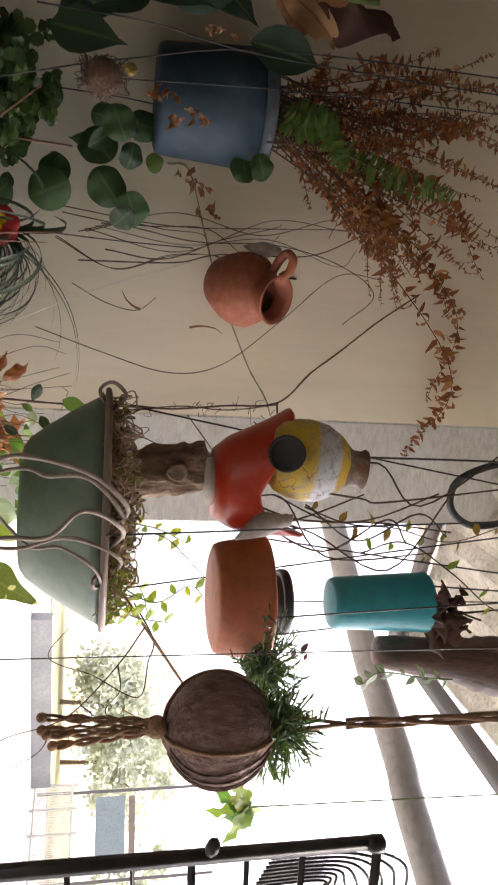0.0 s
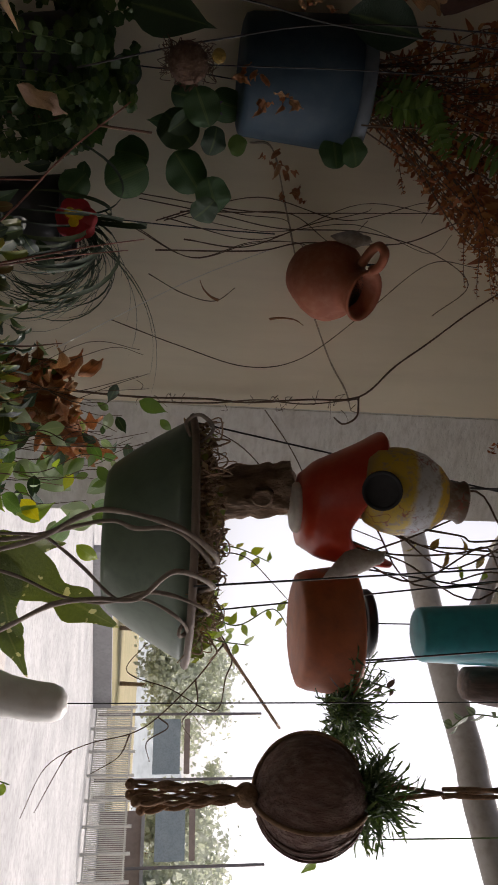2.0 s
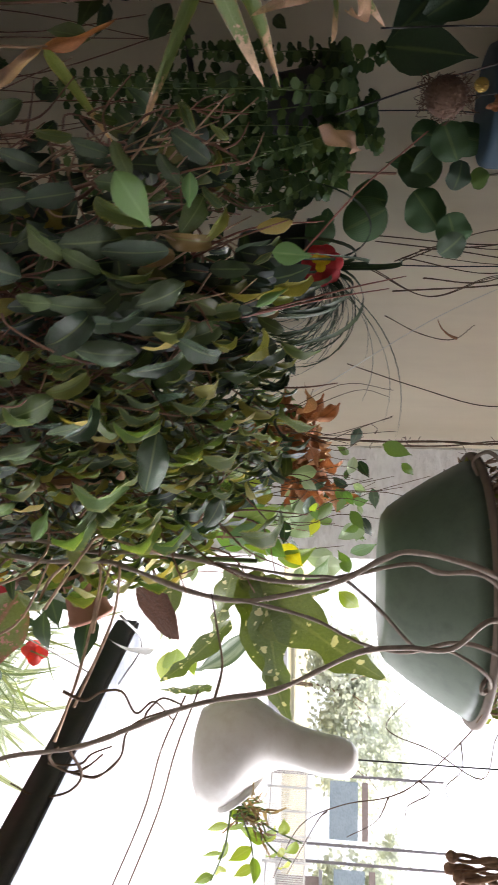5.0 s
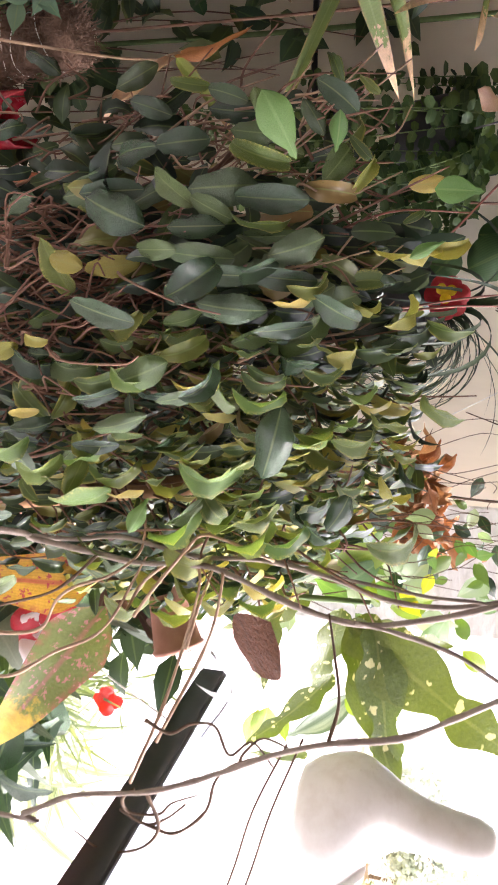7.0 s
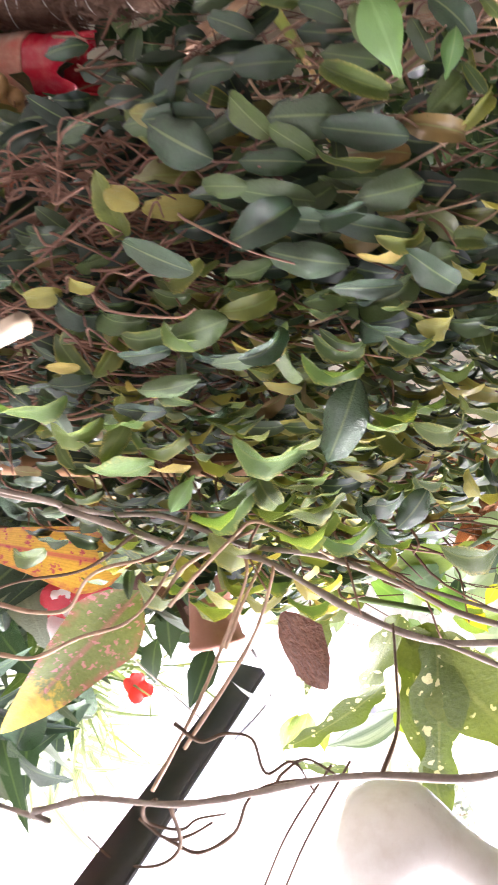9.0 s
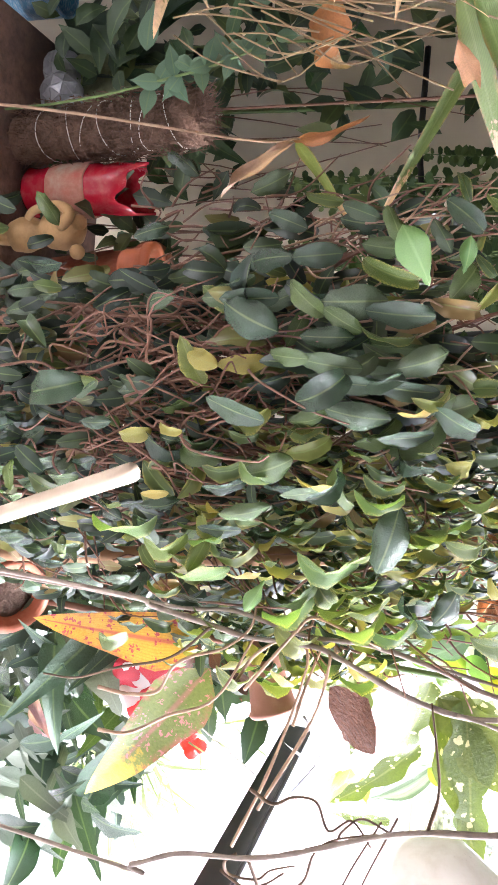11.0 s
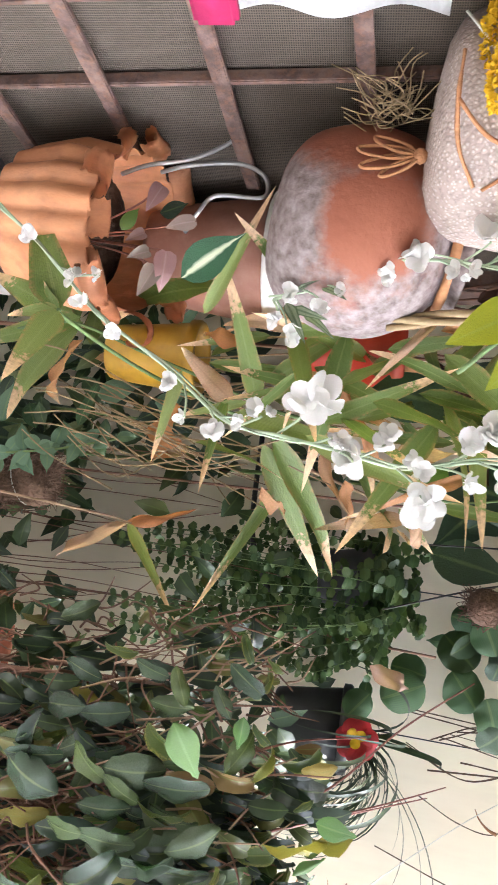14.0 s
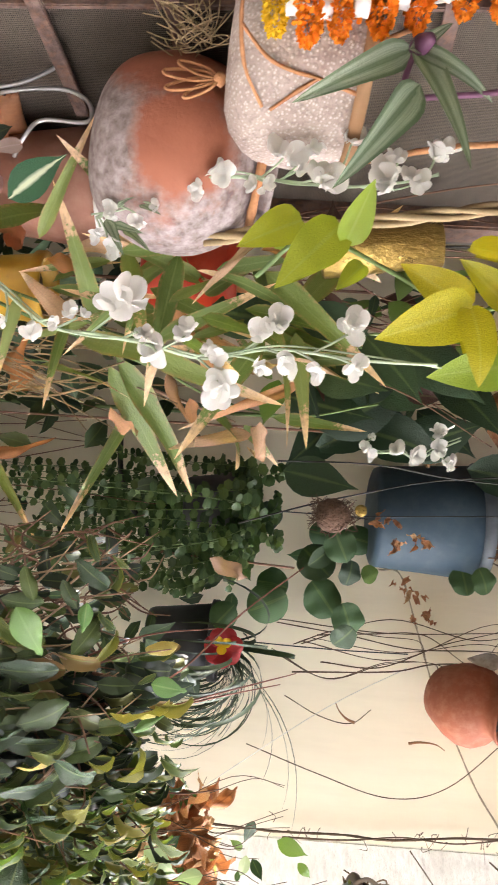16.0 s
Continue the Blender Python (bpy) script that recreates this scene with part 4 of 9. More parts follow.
def painted_jar():
    m, nt, p, link = nodes_of("painted_jar")
    sep = nt.nodes.new("ShaderNodeSeparateXYZ")
    tc = nt.nodes.new("ShaderNodeTexCoord")
    link(tc.outputs["Object"], sep.inputs[0])
    ad = nt.nodes.new("ShaderNodeMath")
    ad.operation = "MULTIPLY_ADD"
    ad.inputs[1].default_value, ad.inputs[2].default_value = 0.02, -0.01
    link(noise_tex(nt, tc.outputs["Object"], 30, 5, 0.7), ad.inputs[0])
    s = nt.nodes.new("ShaderNodeMath")
    link(ad.outputs[0], s.inputs[0])
    link(sep.outputs[2], s.inputs[1])
    mr = nt.nodes.new("ShaderNodeMapRange")
    mr.inputs[2].default_value = 0.13
    link(s.outputs[0], mr.inputs[0])
    col = ramp(nt, mr.outputs[0], [(0.0, (0.30, 0.20, 0.05)), (0.10, (0.50, 0.34, 0.03)), (0.46, (0.55, 0.38, 0.04)), (0.52, (0.48, 0.49, 0.50)), (0.74, (0.52, 0.53, 0.55)), (0.78, (0.64, 0.42, 0.03)), (0.88, (0.62, 0.38, 0.03)), (0.9, (0.16, 0.10, 0.06))])
    worn = noise_tex(nt, tc.outputs["Object"], 75, 5, 0.7)
    col = mixc(nt, ramp(nt, worn, [(0.50, (0, 0, 0)), (0.62, (0.7, 0.7, 0.7))]), col, (0.26, 0.22, 0.18))
    line = noise_tex(nt, tc.outputs["Object"], 42, 2, 0.5)
    patch = noise_tex(nt, tc.outputs["Object"], 14, 2, 0.5)
    scrawl = mixc(nt, 1.0, ramp(nt, line, [(0.475, (0, 0, 0)), (0.50, (1, 1, 1)), (0.525, (0, 0, 0))]), ramp(nt, patch, [(0.45, (0, 0, 0)), (0.52, (0.9, 0.9, 0.9))]), "MULTIPLY")
    col = mixc(nt, scrawl, col, (0.26, 0.05, 0.03))
    link(col, p.inputs["Base Color"])
    p.inputs["Roughness"].default_value = 0.45
    bumped(nt, p, worn, 0.2)
    t = thing("painted_jar", "tilted round clay jar painted yellow and grey, worn", "jar", (0.22, 0.88, 1.70))
    # base lower left, neck up; leaning a little away
    turn = pose(0, 0, 0, 8, 6, 0) @ Matrix.Scale(0.86, 4)
    at = Vector((0.216, 0.90, 1.712))
    pr = [(0.032, 0.0), (0.040, 0.002), (0.052, 0.014), (0.060, 0.035), (0.062, 0.055), (0.058, 0.08), (0.045, 0.104), (0.031, 0.118), (0.027, 0.124), (0.027, 0.136), (0.031, 0.142), (0.029, 0.146), (0.023, 0.144), (0.021, 0.125)]
    me = bpy.data.meshes.new("body")
    bm = lathe(pr)
    bm.to_mesh(me)
    bm.free()
    me.shade_smooth()
    hung("body", me, m, t, Matrix.Translation(at) @ turn)
    # the opening: a dark disc with a rolled edge, shade in its colour
    hm = Matrix.Translation(at) @ turn @ Matrix.Translation((-0.012, -0.046, 0.022)) @ pose(0, 0, 0, 105, 0, -15)
    hole = lathe([(0.0235, 0.018), (0.0265, 0.021), (0.0262, 0.026), (0.022, 0.024), (0.0205, 0.012), (0.001, 0.010)])
    bmesh.ops.transform(hole, matrix=hm, verts=hole.verts)
    part("opening", hole, M["inside_shade"], t, "dark disc painted for the shaded opening")
    part("cord", tube([at + Vector((0.0, 0, 0.124)), at + Vector((0.0, 0, 0.3)), (0.22, 0.9, 2.29)], 0.0015, 5, 4), M["wire_black"], t)


painted_jar()
terra = pot("terracotta_bowl", "shallow rust red terracotta bowl with a bushy plant", (0.402, 0.88, 1.646), 0.072, 0.079, 0.068, M["terracotta_orange"], lip=0.003, rim_h=0.008)
hanger(terra, 2.29, 0.08, 1.713, (0.402, 0.88, 1.7))
dish = pot("plastic_cup", "dark grey plastic cup hanging behind the terracotta bowl", (0.458, 0.99, 1.755), 0.038, 0.042, 0.022, M["black_plastic"], soil=False)
part("wire", tube([(0.458, 0.99, 1.775), (0.46, 0.99, 2.0), (0.47, 1.0, 2.29)], 0.001, 5, 4), M["wire_black"], dish)
teal = pot("hanging_cup", "bright teal plastic cup with withered leaves", (0.420, 0.90, 1.812), 0.035, 0.041, 0.14, M["teal_pot"], lip=0.001, rim_h=0.006)
hanger(teal, 2.29, 0.041, 1.95, (0.42, 0.90, 1.9), 2)
bamboo = thing("bamboo_log", "dark weathered bamboo log hung as a planter", "bamboo planter", (0.50, 0.9, 1.88))
bm = lathe([(0.008, 0), (0.021, 0.004), (0.025, 0.03), (0.030, 0.12), (0.036, 0.155), (0.040, 0.16), (0.039, 0.168), (0.041, 0.175), (0.043, 0.185), (0.045, 0.26), (0.043, 0.30), (0.04, 0.30), (0.038, 0.28)], (0.492, 0.90, 1.885), pose(0, 0, 0, 0, 9, 0), 28, 0.05)
part("culm", bm, M["bamboo_dark"], bamboo)
part("wire", tube([(0.535, 0.9, 2.17), (0.54, 0.9, 2.25), (0.54, 0.9, 2.29)], 0.001, 5, 4), M["wire_black"], bamboo)

# the coconut shell on its rope
coco = thing("coconut_planter", "round brown coconut shell planter slung in coir rope", "hanging planter", (0.434, 0.64, 1.565))
C = Vector((0.434, 0.64, 1.622))
bm = bmesh.new()
bmesh.ops.create_uvsphere(bm, u_segments=48, v_segments=32, radius=0.0535)
for v in bm.verts:
    q = v.co.copy()
    a = math.atan2(q.y, q.x)
    v.co *= 1 + 0.012 * math.cos(3 * a) + 0.02 * noise.noise(q * 40) + 0.008 * noise.noise(q * 180)
    v.co.z *= 0.98
    v.co += C
part("shell", bm, M["coconut"], coco)
for a0 in (-1.75, 0.35, 2.45):
    ring = [C + Vector((math.cos(a0) * 0.0555 * math.sin(t), math.sin(a0) * 0.0555 * math.sin(t), -0.0545 * math.cos(t))) for t in np.linspace(0.0, 2.9, 11)]
    part("sling", tube([tuple(q) for q in ring] + [tuple(C + Vector((0, 0, 0.13)))], 0.0021, 6, 4, wob=0.4), M["rope"], coco)
for a0 in (-1.35, -1.12, -0.92, -0.70, -0.45):
    ring = [C + Vector((math.cos(a0 + 0.12 * math.sin(t * 2)) * 0.0538 * math.sin(t), math.sin(a0 + 0.12 * math.sin(t * 2)) * 0.0538 * math.sin(t), -0.0528 * math.cos(t))) for t in np.linspace(0.35, 2.75, 10)]
    part("fibre_ridge", tube(ring, 0.0011, 5, 4, wob=0.5), M["coconut"], coco)
for k in range(3):
    pts = [C + Vector((0.004 * math.cos(i * 0.9 + k * 2.1), 0.004 * math.sin(i * 0.9 + k * 2.1), 0.13 + i * 0.03)) for i in range(19)]
    part("rope", tube(pts, 0.0024, 6, 2, wob=0.4), M["rope"], coco)
bm = bmesh.new()
bmesh.ops.create_uvsphere(bm, u_segments=16, v_segments=12, radius=0.011, matrix=Matrix.Translation(C + Vector((-0.012, -0.010, -0.062))))
part("knot", bm, M["rope"], coco)
for k, (dx, dy, ln) in enumerate(((-0.006, 0, 0.1), (0.0, -0.005, 0.095), (0.007, 0.003, 0.09), (0.001, 0.006, 0.1))):
    base = C + Vector((-0.012, -0.010, -0.066))
    for s in (0, math.pi):
        pts = [base + Vector((dx * (1 + i * 0.12) + 0.0022 * math.cos(i * 1.1 + s), dy + 0.0022 * math.sin(i * 1.1 + s), -ln * i / 12)) for i in range(13)]
        strand = part("tassel_strand", tube(pts, 0.0020, 6, 3, wob=0.5), M["rope"], coco)
    bm = bmesh.new()
    bmesh.ops.create_uvsphere(bm, u_segments=10, v_segments=8, radius=0.005, matrix=Matrix.Translation(base + Vector((dx * 2.4, dy, -ln))))
    part("tassel_knot", bm, M["rope"], strand)


# white long-necked pot hanging below
def swan_pot():
    t = thing("hanging_pot", "white glazed gourd shaped hanging pot with a long neck", "hanging pot", (0.41, 0.75, 1.215))
    bm = bmesh.new()
    # spine from the rounded body up to the neck tip: height, centre x, half width x, half width y
    rows = [(1.212, 0.418, 0.010, 0.010), (1.2135, 0.418, 0.034, 0.034), (1.218, 0.417, 0.048, 0.044), (1.232, 0.415, 0.056, 0.052), (1.250, 0.412, 0.059, 0.054), (1.262, 0.407, 0.056, 0.052), (1.275, 0.400, 0.046, 0.046), (1.290, 0.397, 0.034, 0.036), (1.305, 0.399, 0.026, 0.028), (1.325, 0.404, 0.022, 0.024), (1.350, 0.410, 0.022, 0.023), (1.370, 0.412, 0.021, 0.022), (1.380, 0.413, 0.017, 0.018), (1.386, 0.413, 0.009, 0.010)]
    prev = None
    for h, cx, wx, wy in rows:
        h, wx, wy = 1.386 - (1.386 - h) * 0.92, wx * 0.9, wy * 0.9
        ring = [bm.verts.new((cx + wx * math.cos(2 * math.pi * k / 36), 0.75 + wy * math.sin(2 * math.pi * k / 36), h)) for k in range(36)]
        if prev:
            for k in range(36):
                bm.faces.new((prev[k], prev[(k + 1) % 36], ring[(k + 1) % 36], ring[k]))
        else:
            bm.faces.new(ring[::-1])
        prev = ring
    bm.faces.new(prev)
    body = part("body", bm, M["white_glaze"], t)
    part("mouth", lathe([(0.022, -0.012), (0.029, 0.0), (0.031, 0.003), (0.029, 0.005), (0.024, 0.003), (0.020, -0.006), (0.001, -0.006)], (0.444, 0.738, 1.272), pose(0, 0, 0, 12, 50, 0)), M["white_glaze"], t)
    part("soil", lathe([(0.023, 0.0), (0.012, 0.005), (0.001, 0.006)], (0.444, 0.738, 1.272), pose(0, 0, 0, 12, 50, 0), 18, 0.2), M["soil"], t)
    part("wire", tube([(0.413, 0.75, 1.384), (0.413, 0.75, 1.8), (0.414, 0.75, 2.31)], 0.0008, 5, 3), M["wire_black"], t)
    return t


swan_pot()

# the little terracotta pitcher on the wall
pitch = thing("wall_pitcher", "small terracotta pitcher hung sideways against the wall", "pitcher", (-0.01, 1.36, 1.70))
T = Matrix.Translation((-0.004, 1.372, 1.705)) @ pose(0, 0, 0, 50, 18, 0)
pr = [(0.042, 0.0), (0.045, 0.002), (0.054, 0.02), (0.063, 0.042), (0.067, 0.062), (0.065, 0.078), (0.055, 0.094), (0.040, 0.104), (0.0355, 0.112), (0.036, 0.122), (0.042, 0.134), (0.0435, 0.138), (0.041, 0.140), (0.033, 0.132), (0.030, 0.11)]
me = bpy.data.meshes.new("body")
bm = lathe(pr)
bm.to_mesh(me)
bm.free()
me.shade_smooth()
hung("body", me, M["terracotta"], pitch, T)
# dark plug in the neck, coloured as the shade inside
part("inside", lathe([(0.030, 0.11), (0.02, 0.105), (0.001, 0.104)], T.translation, T.to_3x3().to_4x4()), M["inside_shade"], pitch)
bm = tube([T @ Vector(q) for q in ((-0.044, -0.01, 0.115), (-0.066, -0.02, 0.128), (-0.078, -0.024, 0.142), (-0.07, -0.022, 0.156), (-0.05, -0.015, 0.152), (-0.04, -0.01, 0.137))], 0.0075, 10, 5)
part("handle", bm, M["terracotta"], pitch)
part("hook", tube([(-0.02, 1.40, 1.82), (-0.02, 1.41, 1.84), (-0.02, 1.416, 1.86)], 0.002, 6, 3), M["wire_black"], pitch)

# ---- plants by the open side ----
def leaf_set(name, sizes, **k):
    """A few meshes of one kind of leaf that differ in bend and wave."""
    return [leaf_mesh(name, *s, seed=i, **{q: (v[i % len(v)] if isinstance(v, (list, tuple)) else v) for q, v in k.items()}) for i, s in enumerate(sizes)]


def put_leaf(me, mat, parent, root, tip, face=(0, -1, 0.3), name="leaf", label=""):
    """A leaf one unit long, set from its root to its tip."""
    a, b = Vector(root), Vector(tip)
    return hung(name, me, mat, parent, aim(a, b - a, face, (b - a).length), label)


def grids_of(L, W, n=3, mm=1, count=4, **k):
    return [leaf_grid(L, W, n=n, mm=mm, seed=i, **{q: (v[i % len(v)] if isinstance(v, (list, tuple)) else v) for q, v in k.items()}) for i in range(count)]


# moss and dry roots in the bowl
moss = thing("moss", "green moss and dry brown rootlets filling the green bowl", "moss", (0.298, 0.89, 1.5), kind="stuff")
ps_g, ps_d = [], []
for _ in range(2600):
    a, r = R.uniform(0, 6.283), 0.137 * math.sqrt(R.random())
    q = Vector((0.288 + r * math.cos(a), 0.89 + r * math.sin(a), 1.503 + R.uniform(0, 0.045) * (1.15 - r / 0.2)))
    right = q.x > 0.345
    (ps_g if R.random() < (0.85 if right else 0.07) else ps_d).append(aim(q, rv() + Vector((0, 0, 0.3)), rv(), R.uniform(0.5, 1.15)))
G = grids_of(0.014, 0.009, n=2, mm=1, shape="ovate", droop=[0.3, 0.8])
leaves_joined("moss_tuft", ps_g, M["moss"], moss, G)
leaves_joined("dry_tuft", ps_d, M["moss_dry"], moss, grids_of(0.011, 0.006, n=2, mm=1, shape="ovate", droop=[0.6, 1.1, 1.6]))
bm = bmesh.new()
for k in range(330):
    a, r = R.uniform(0, 6.283), 0.132 * math.sqrt(R.random())
    q = Vector((0.288 + r * math.cos(a), 0.89 + r * math.sin(a), 1.508))
    up = R.uniform(0.006, 0.026)
    tube([q, q + rv(0.014) + Vector((0, 0, up)), q + rv(0.018) + Vector((0, 0, up * 1.1)), q + rv(0.02) + Vector((0, 0, up * 0.4))], R.choice((0.0007, 0.0011)), 4, 4, bm)
part("rootlet", bm, M["root_tan"], moss, kind="stuff")

# the grey aerial roots that fall over the bowl
roots = thing("aerial_roots", "grey tan woody aerial roots looping over the green bowl", "roots", (0.25, 0.8, 1.5))
for pts, r in (
        ([(0.30, 0.82, 1.515), (0.255, 0.755, 1.525), (0.21, 0.735, 1.489), (0.209, 0.735, 1.45), (0.202, 0.735, 1.421), (0.222, 0.735, 1.342), (0.222, 0.735, 1.291), (0.21, 0.735, 1.25), (0.201, 0.735, 1.197), (0.203, 0.735, 1.14), (0.196, 0.735, 1.098), (0.193, 0.735, 1.071), (0.199, 0.735, 1.026), (0.198, 0.735, 0.968), (0.20, 0.74, 0.93), (0.21, 0.76, 0.5), (0.21, 0.77, 0.04)], 0.0023),
        ([(0.29, 0.82, 1.51), (0.245, 0.745, 1.53), (0.203, 0.725, 1.491), (0.187, 0.725, 1.429), (0.194, 0.725, 1.40), (0.217, 0.725, 1.362), (0.233, 0.725, 1.312), (0.24, 0.725, 1.271), (0.232, 0.725, 1.225), (0.214, 0.725, 1.175), (0.207, 0.725, 1.146), (0.21, 0.725, 1.095), (0.206, 0.725, 1.06), (0.199, 0.725, 1.003), (0.193, 0.725, 0.944), (0.20, 0.75, 0.5), (0.20, 0.76, 0.04)], 0.0027),
        ([(0.35, 0.82, 1.51), (0.30, 0.74, 1.525), (0.273, 0.722, 1.491), (0.269, 0.722, 1.462), (0.28, 0.722, 1.423), (0.274, 0.722, 1.383), (0.254, 0.722, 1.343), (0.243, 0.722, 1.302), (0.238, 0.723, 1.268)], 0.0021),
        ([(0.31, 0.80, 1.51), (0.26, 0.72, 1.525), (0.23, 0.69, 1.487), (0.255, 0.685, 1.455), (0.256, 0.685, 1.418), (0.262, 0.685, 1.381), (0.283, 0.685, 1.344), (0.304, 0.685, 1.306), (0.316, 0.685, 1.256), (0.331, 0.685, 1.216), (0.357, 0.685, 1.165), (0.375, 0.685, 1.121), (0.388, 0.685, 1.062), (0.41, 0.685, 1.019), (0.418, 0.69, 0.985), (0.43, 0.72, 0.5), (0.43, 0.72, 0.04)], 0.0025),
        ([(0.38, 0.80, 1.51), (0.31, 0.735, 1.50), (0.282, 0.73, 1.464), (0.281, 0.73, 1.434), (0.249, 0.73, 1.403), (0.229, 0.73, 1.382), (0.216, 0.73, 1.362), (0.215, 0.73, 1.322), (0.212, 0.735, 1.281), (0.208, 0.735, 1.25)], 0.0017)):
    part("root", tube(pts, r, 8, 7, wob=0.35, r2=r * 0.8), M["root"], roots)
for pts in ([(0.255, 0.80, 1.51), (0.2748, 0.86, 1.5185), (0.2888, 0.90, 1.5397), (0.3186, 0.90, 1.545), (0.3495, 0.88, 1.5228), (0.36, 0.86, 1.50)], [(0.180, 0.87, 1.50), (0.1639, 0.86, 1.5075), (0.1386, 0.86, 1.4969), (0.1284, 0.86, 1.5117), (0.1436, 0.86, 1.5267), (0.165, 0.87, 1.512)], [(0.305, 0.80, 1.508), (0.313, 0.77, 1.5128), (0.3232, 0.748, 1.4974), (0.3333, 0.75, 1.499), (0.3297, 0.77, 1.5138), (0.325, 0.79, 1.508)]):
    part("loop", tube(pts, 0.0021, 8, 6, wob=0.35), M["root"], roots)
for pts in (
        [(0.245, 0.70, 1.101), (0.221, 0.70, 1.117), (0.194, 0.715, 1.136), (0.182, 0.72, 1.147), (0.182, 0.71, 1.17), (0.198, 0.725, 1.204)],
        [(0.271, 0.70, 0.968), (0.271, 0.70, 0.997), (0.263, 0.70, 1.024), (0.24, 0.70, 1.036), (0.227, 0.70, 1.052), (0.218, 0.71, 1.077), (0.203, 0.73, 1.093), (0.178, 0.74, 1.094)],
        [(0.309, 0.70, 0.971), (0.305, 0.70, 1.0), (0.282, 0.70, 1.035), (0.257, 0.70, 1.077), (0.205, 0.727, 1.10)],
        [(0.266, 0.70, 1.144), (0.237, 0.71, 1.149), (0.205, 0.727, 1.157)],
        [(0.379, 0.70, 1.102), (0.308, 0.71, 1.127), (0.228, 0.72, 1.146), (0.205, 0.727, 1.142)],
        [(0.348, 0.71, 1.119), (0.265, 0.715, 1.156), (0.218, 0.72, 1.165), (0.209, 0.727, 1.161)],
        [(0.248, 0.72, 1.087), (0.222, 0.72, 1.102), (0.204, 0.727, 1.125), (0.188, 0.72, 1.148)]):
    part("twig", tube(pts, 0.0017, 6, 7, wob=0.35, r2=0.0011), M["root_tan"], roots)
for pts in (
        [(0.376, 0.688, 1.110), (0.387, 0.69, 1.10), (0.40, 0.695, 1.104), (0.401, 0.70, 1.126), (0.39, 0.70, 1.137), (0.38, 0.70, 1.157)],
        [(0.356, 0.687, 1.166), (0.352, 0.70, 1.186), (0.341, 0.70, 1.192), (0.327, 0.70, 1.206), (0.325, 0.688, 1.228)],
        [(0.316, 0.685, 1.256), (0.291, 0.70, 1.261), (0.259, 0.71, 1.255), (0.234, 0.725, 1.248)],
        [(0.375, 0.685, 1.121), (0.405, 0.69, 1.13), (0.425, 0.69, 1.115), (0.432, 0.69, 1.085), (0.42, 0.69, 1.06)],
        [(0.206, 0.725, 1.06), (0.235, 0.71, 1.03), (0.25, 0.70, 0.985), (0.272, 0.71, 0.94), (0.28, 0.72, 0.90)]):
    part("tendril", tube(pts, 0.0016, 6, 7, wob=0.3, r2=0.0008), M["vine_brown"], roots)

# bushy plant in the terracotta bowl and on the coconut
def grassy(name, label, base, count, reach, mat, L, W, up=0.4, seed=3, cat="plant"):
    rr = random.Random(seed)
    t = thing(name, label, cat, base)
    bm = bmesh.new()
    ps = []
    b = Vector(base)
    for _ in range(count):
        d = Vector((rr.gauss(0, 0.6), rr.gauss(0, 0.6), rr.uniform(-0.1, 1) * up * 2)).normalized()
        e = b + Vector((d.x * reach[0], d.y * reach[1], d.z * reach[2])) * rr.uniform(0.4, 1)
        tube([b + Vector((d.x, d.y, 0)) * 0.02, b.lerp(e, 0.5) + Vector((0, 0, 0.008)), e], 0.0009, 4, 3, bm)
        for s in np.linspace(0.3, 1.0, 9):
            q = b.lerp(e, s)
            ps.append(aim(q, d + Vector((rr.uniform(-1, 1), rr.uniform(-1, 1), rr.uniform(-0.8, 1))), (rr.uniform(-1, 1), -1, rr.uniform(-1, 1)), rr.uniform(0.6, 1.2)))
    part("stem_tangle", bm, M["stem_green"], t, kind="stuff")
    leaves_joined("foliage", ps, mat, t, grids_of(L, W, n=3, mm=1, shape="lance", droop=[0.1, 0.5, 0.9]))
    return t


grassy("bushy_plant", "fine dark green bushy plant spilling from the terracotta bowl", (0.475, 0.82, 1.69), 230, (0.10, 0.06, 0.075), M["fine_leaf"], 0.0125, 0.0034, 0.4, 3)
grassy("bushy_plant", "fine green feathery plant growing out of the coconut shell", (0.437, 0.64, 1.665), 130, (0.052, 0.05, 0.065), M["creeper"], 0.0125, 0.0032, 0.5, 4)
grassy("trailing_plant", "limp green trailing plant in the white pot", (0.456, 0.73, 1.268), 14, (0.05, 0.04, 0.04), M["moss_dry"], 0.014, 0.003, 0.5, 5)


def sprig(name, label, pts, leaves, me, mat, size, cat="plant", r=0.0012, stem="stem_green", seed=1, face=(0, -1, 0.4), droop=-0.3):
    """A thin stem with leaves set along it on both sides."""
    rr = random.Random(seed)
    t = thing(name, label, cat, pts[0])
    part("stem", tube(pts, r, 6, 6, r2=r * 0.6), M[stem], t)
    line = spline(pts, 12)
    for i in range(leaves):
        s = (i + 0.7) / leaves
        k = min(len(line) - 2, int(s * (len(line) - 1)))
        d = (line[k + 1] - line[k]).normalized()
        side = d.cross(Vector((0, -1, 0))).normalized() * (1 if i % 2 else -1)
        out = d * 0.45 + side * rr.uniform(0.6, 1.1) + Vector((0, rr.uniform(-0.5, 0.2), droop))
        hung("leaf", rr.choice(me), mat, t, aim(line[k], out, Vector(face) + Vector((rr.uniform(-.5, .5), 0, rr.uniform(-.5, .5))), size * rr.uniform(0.7, 1.15)))
    return t


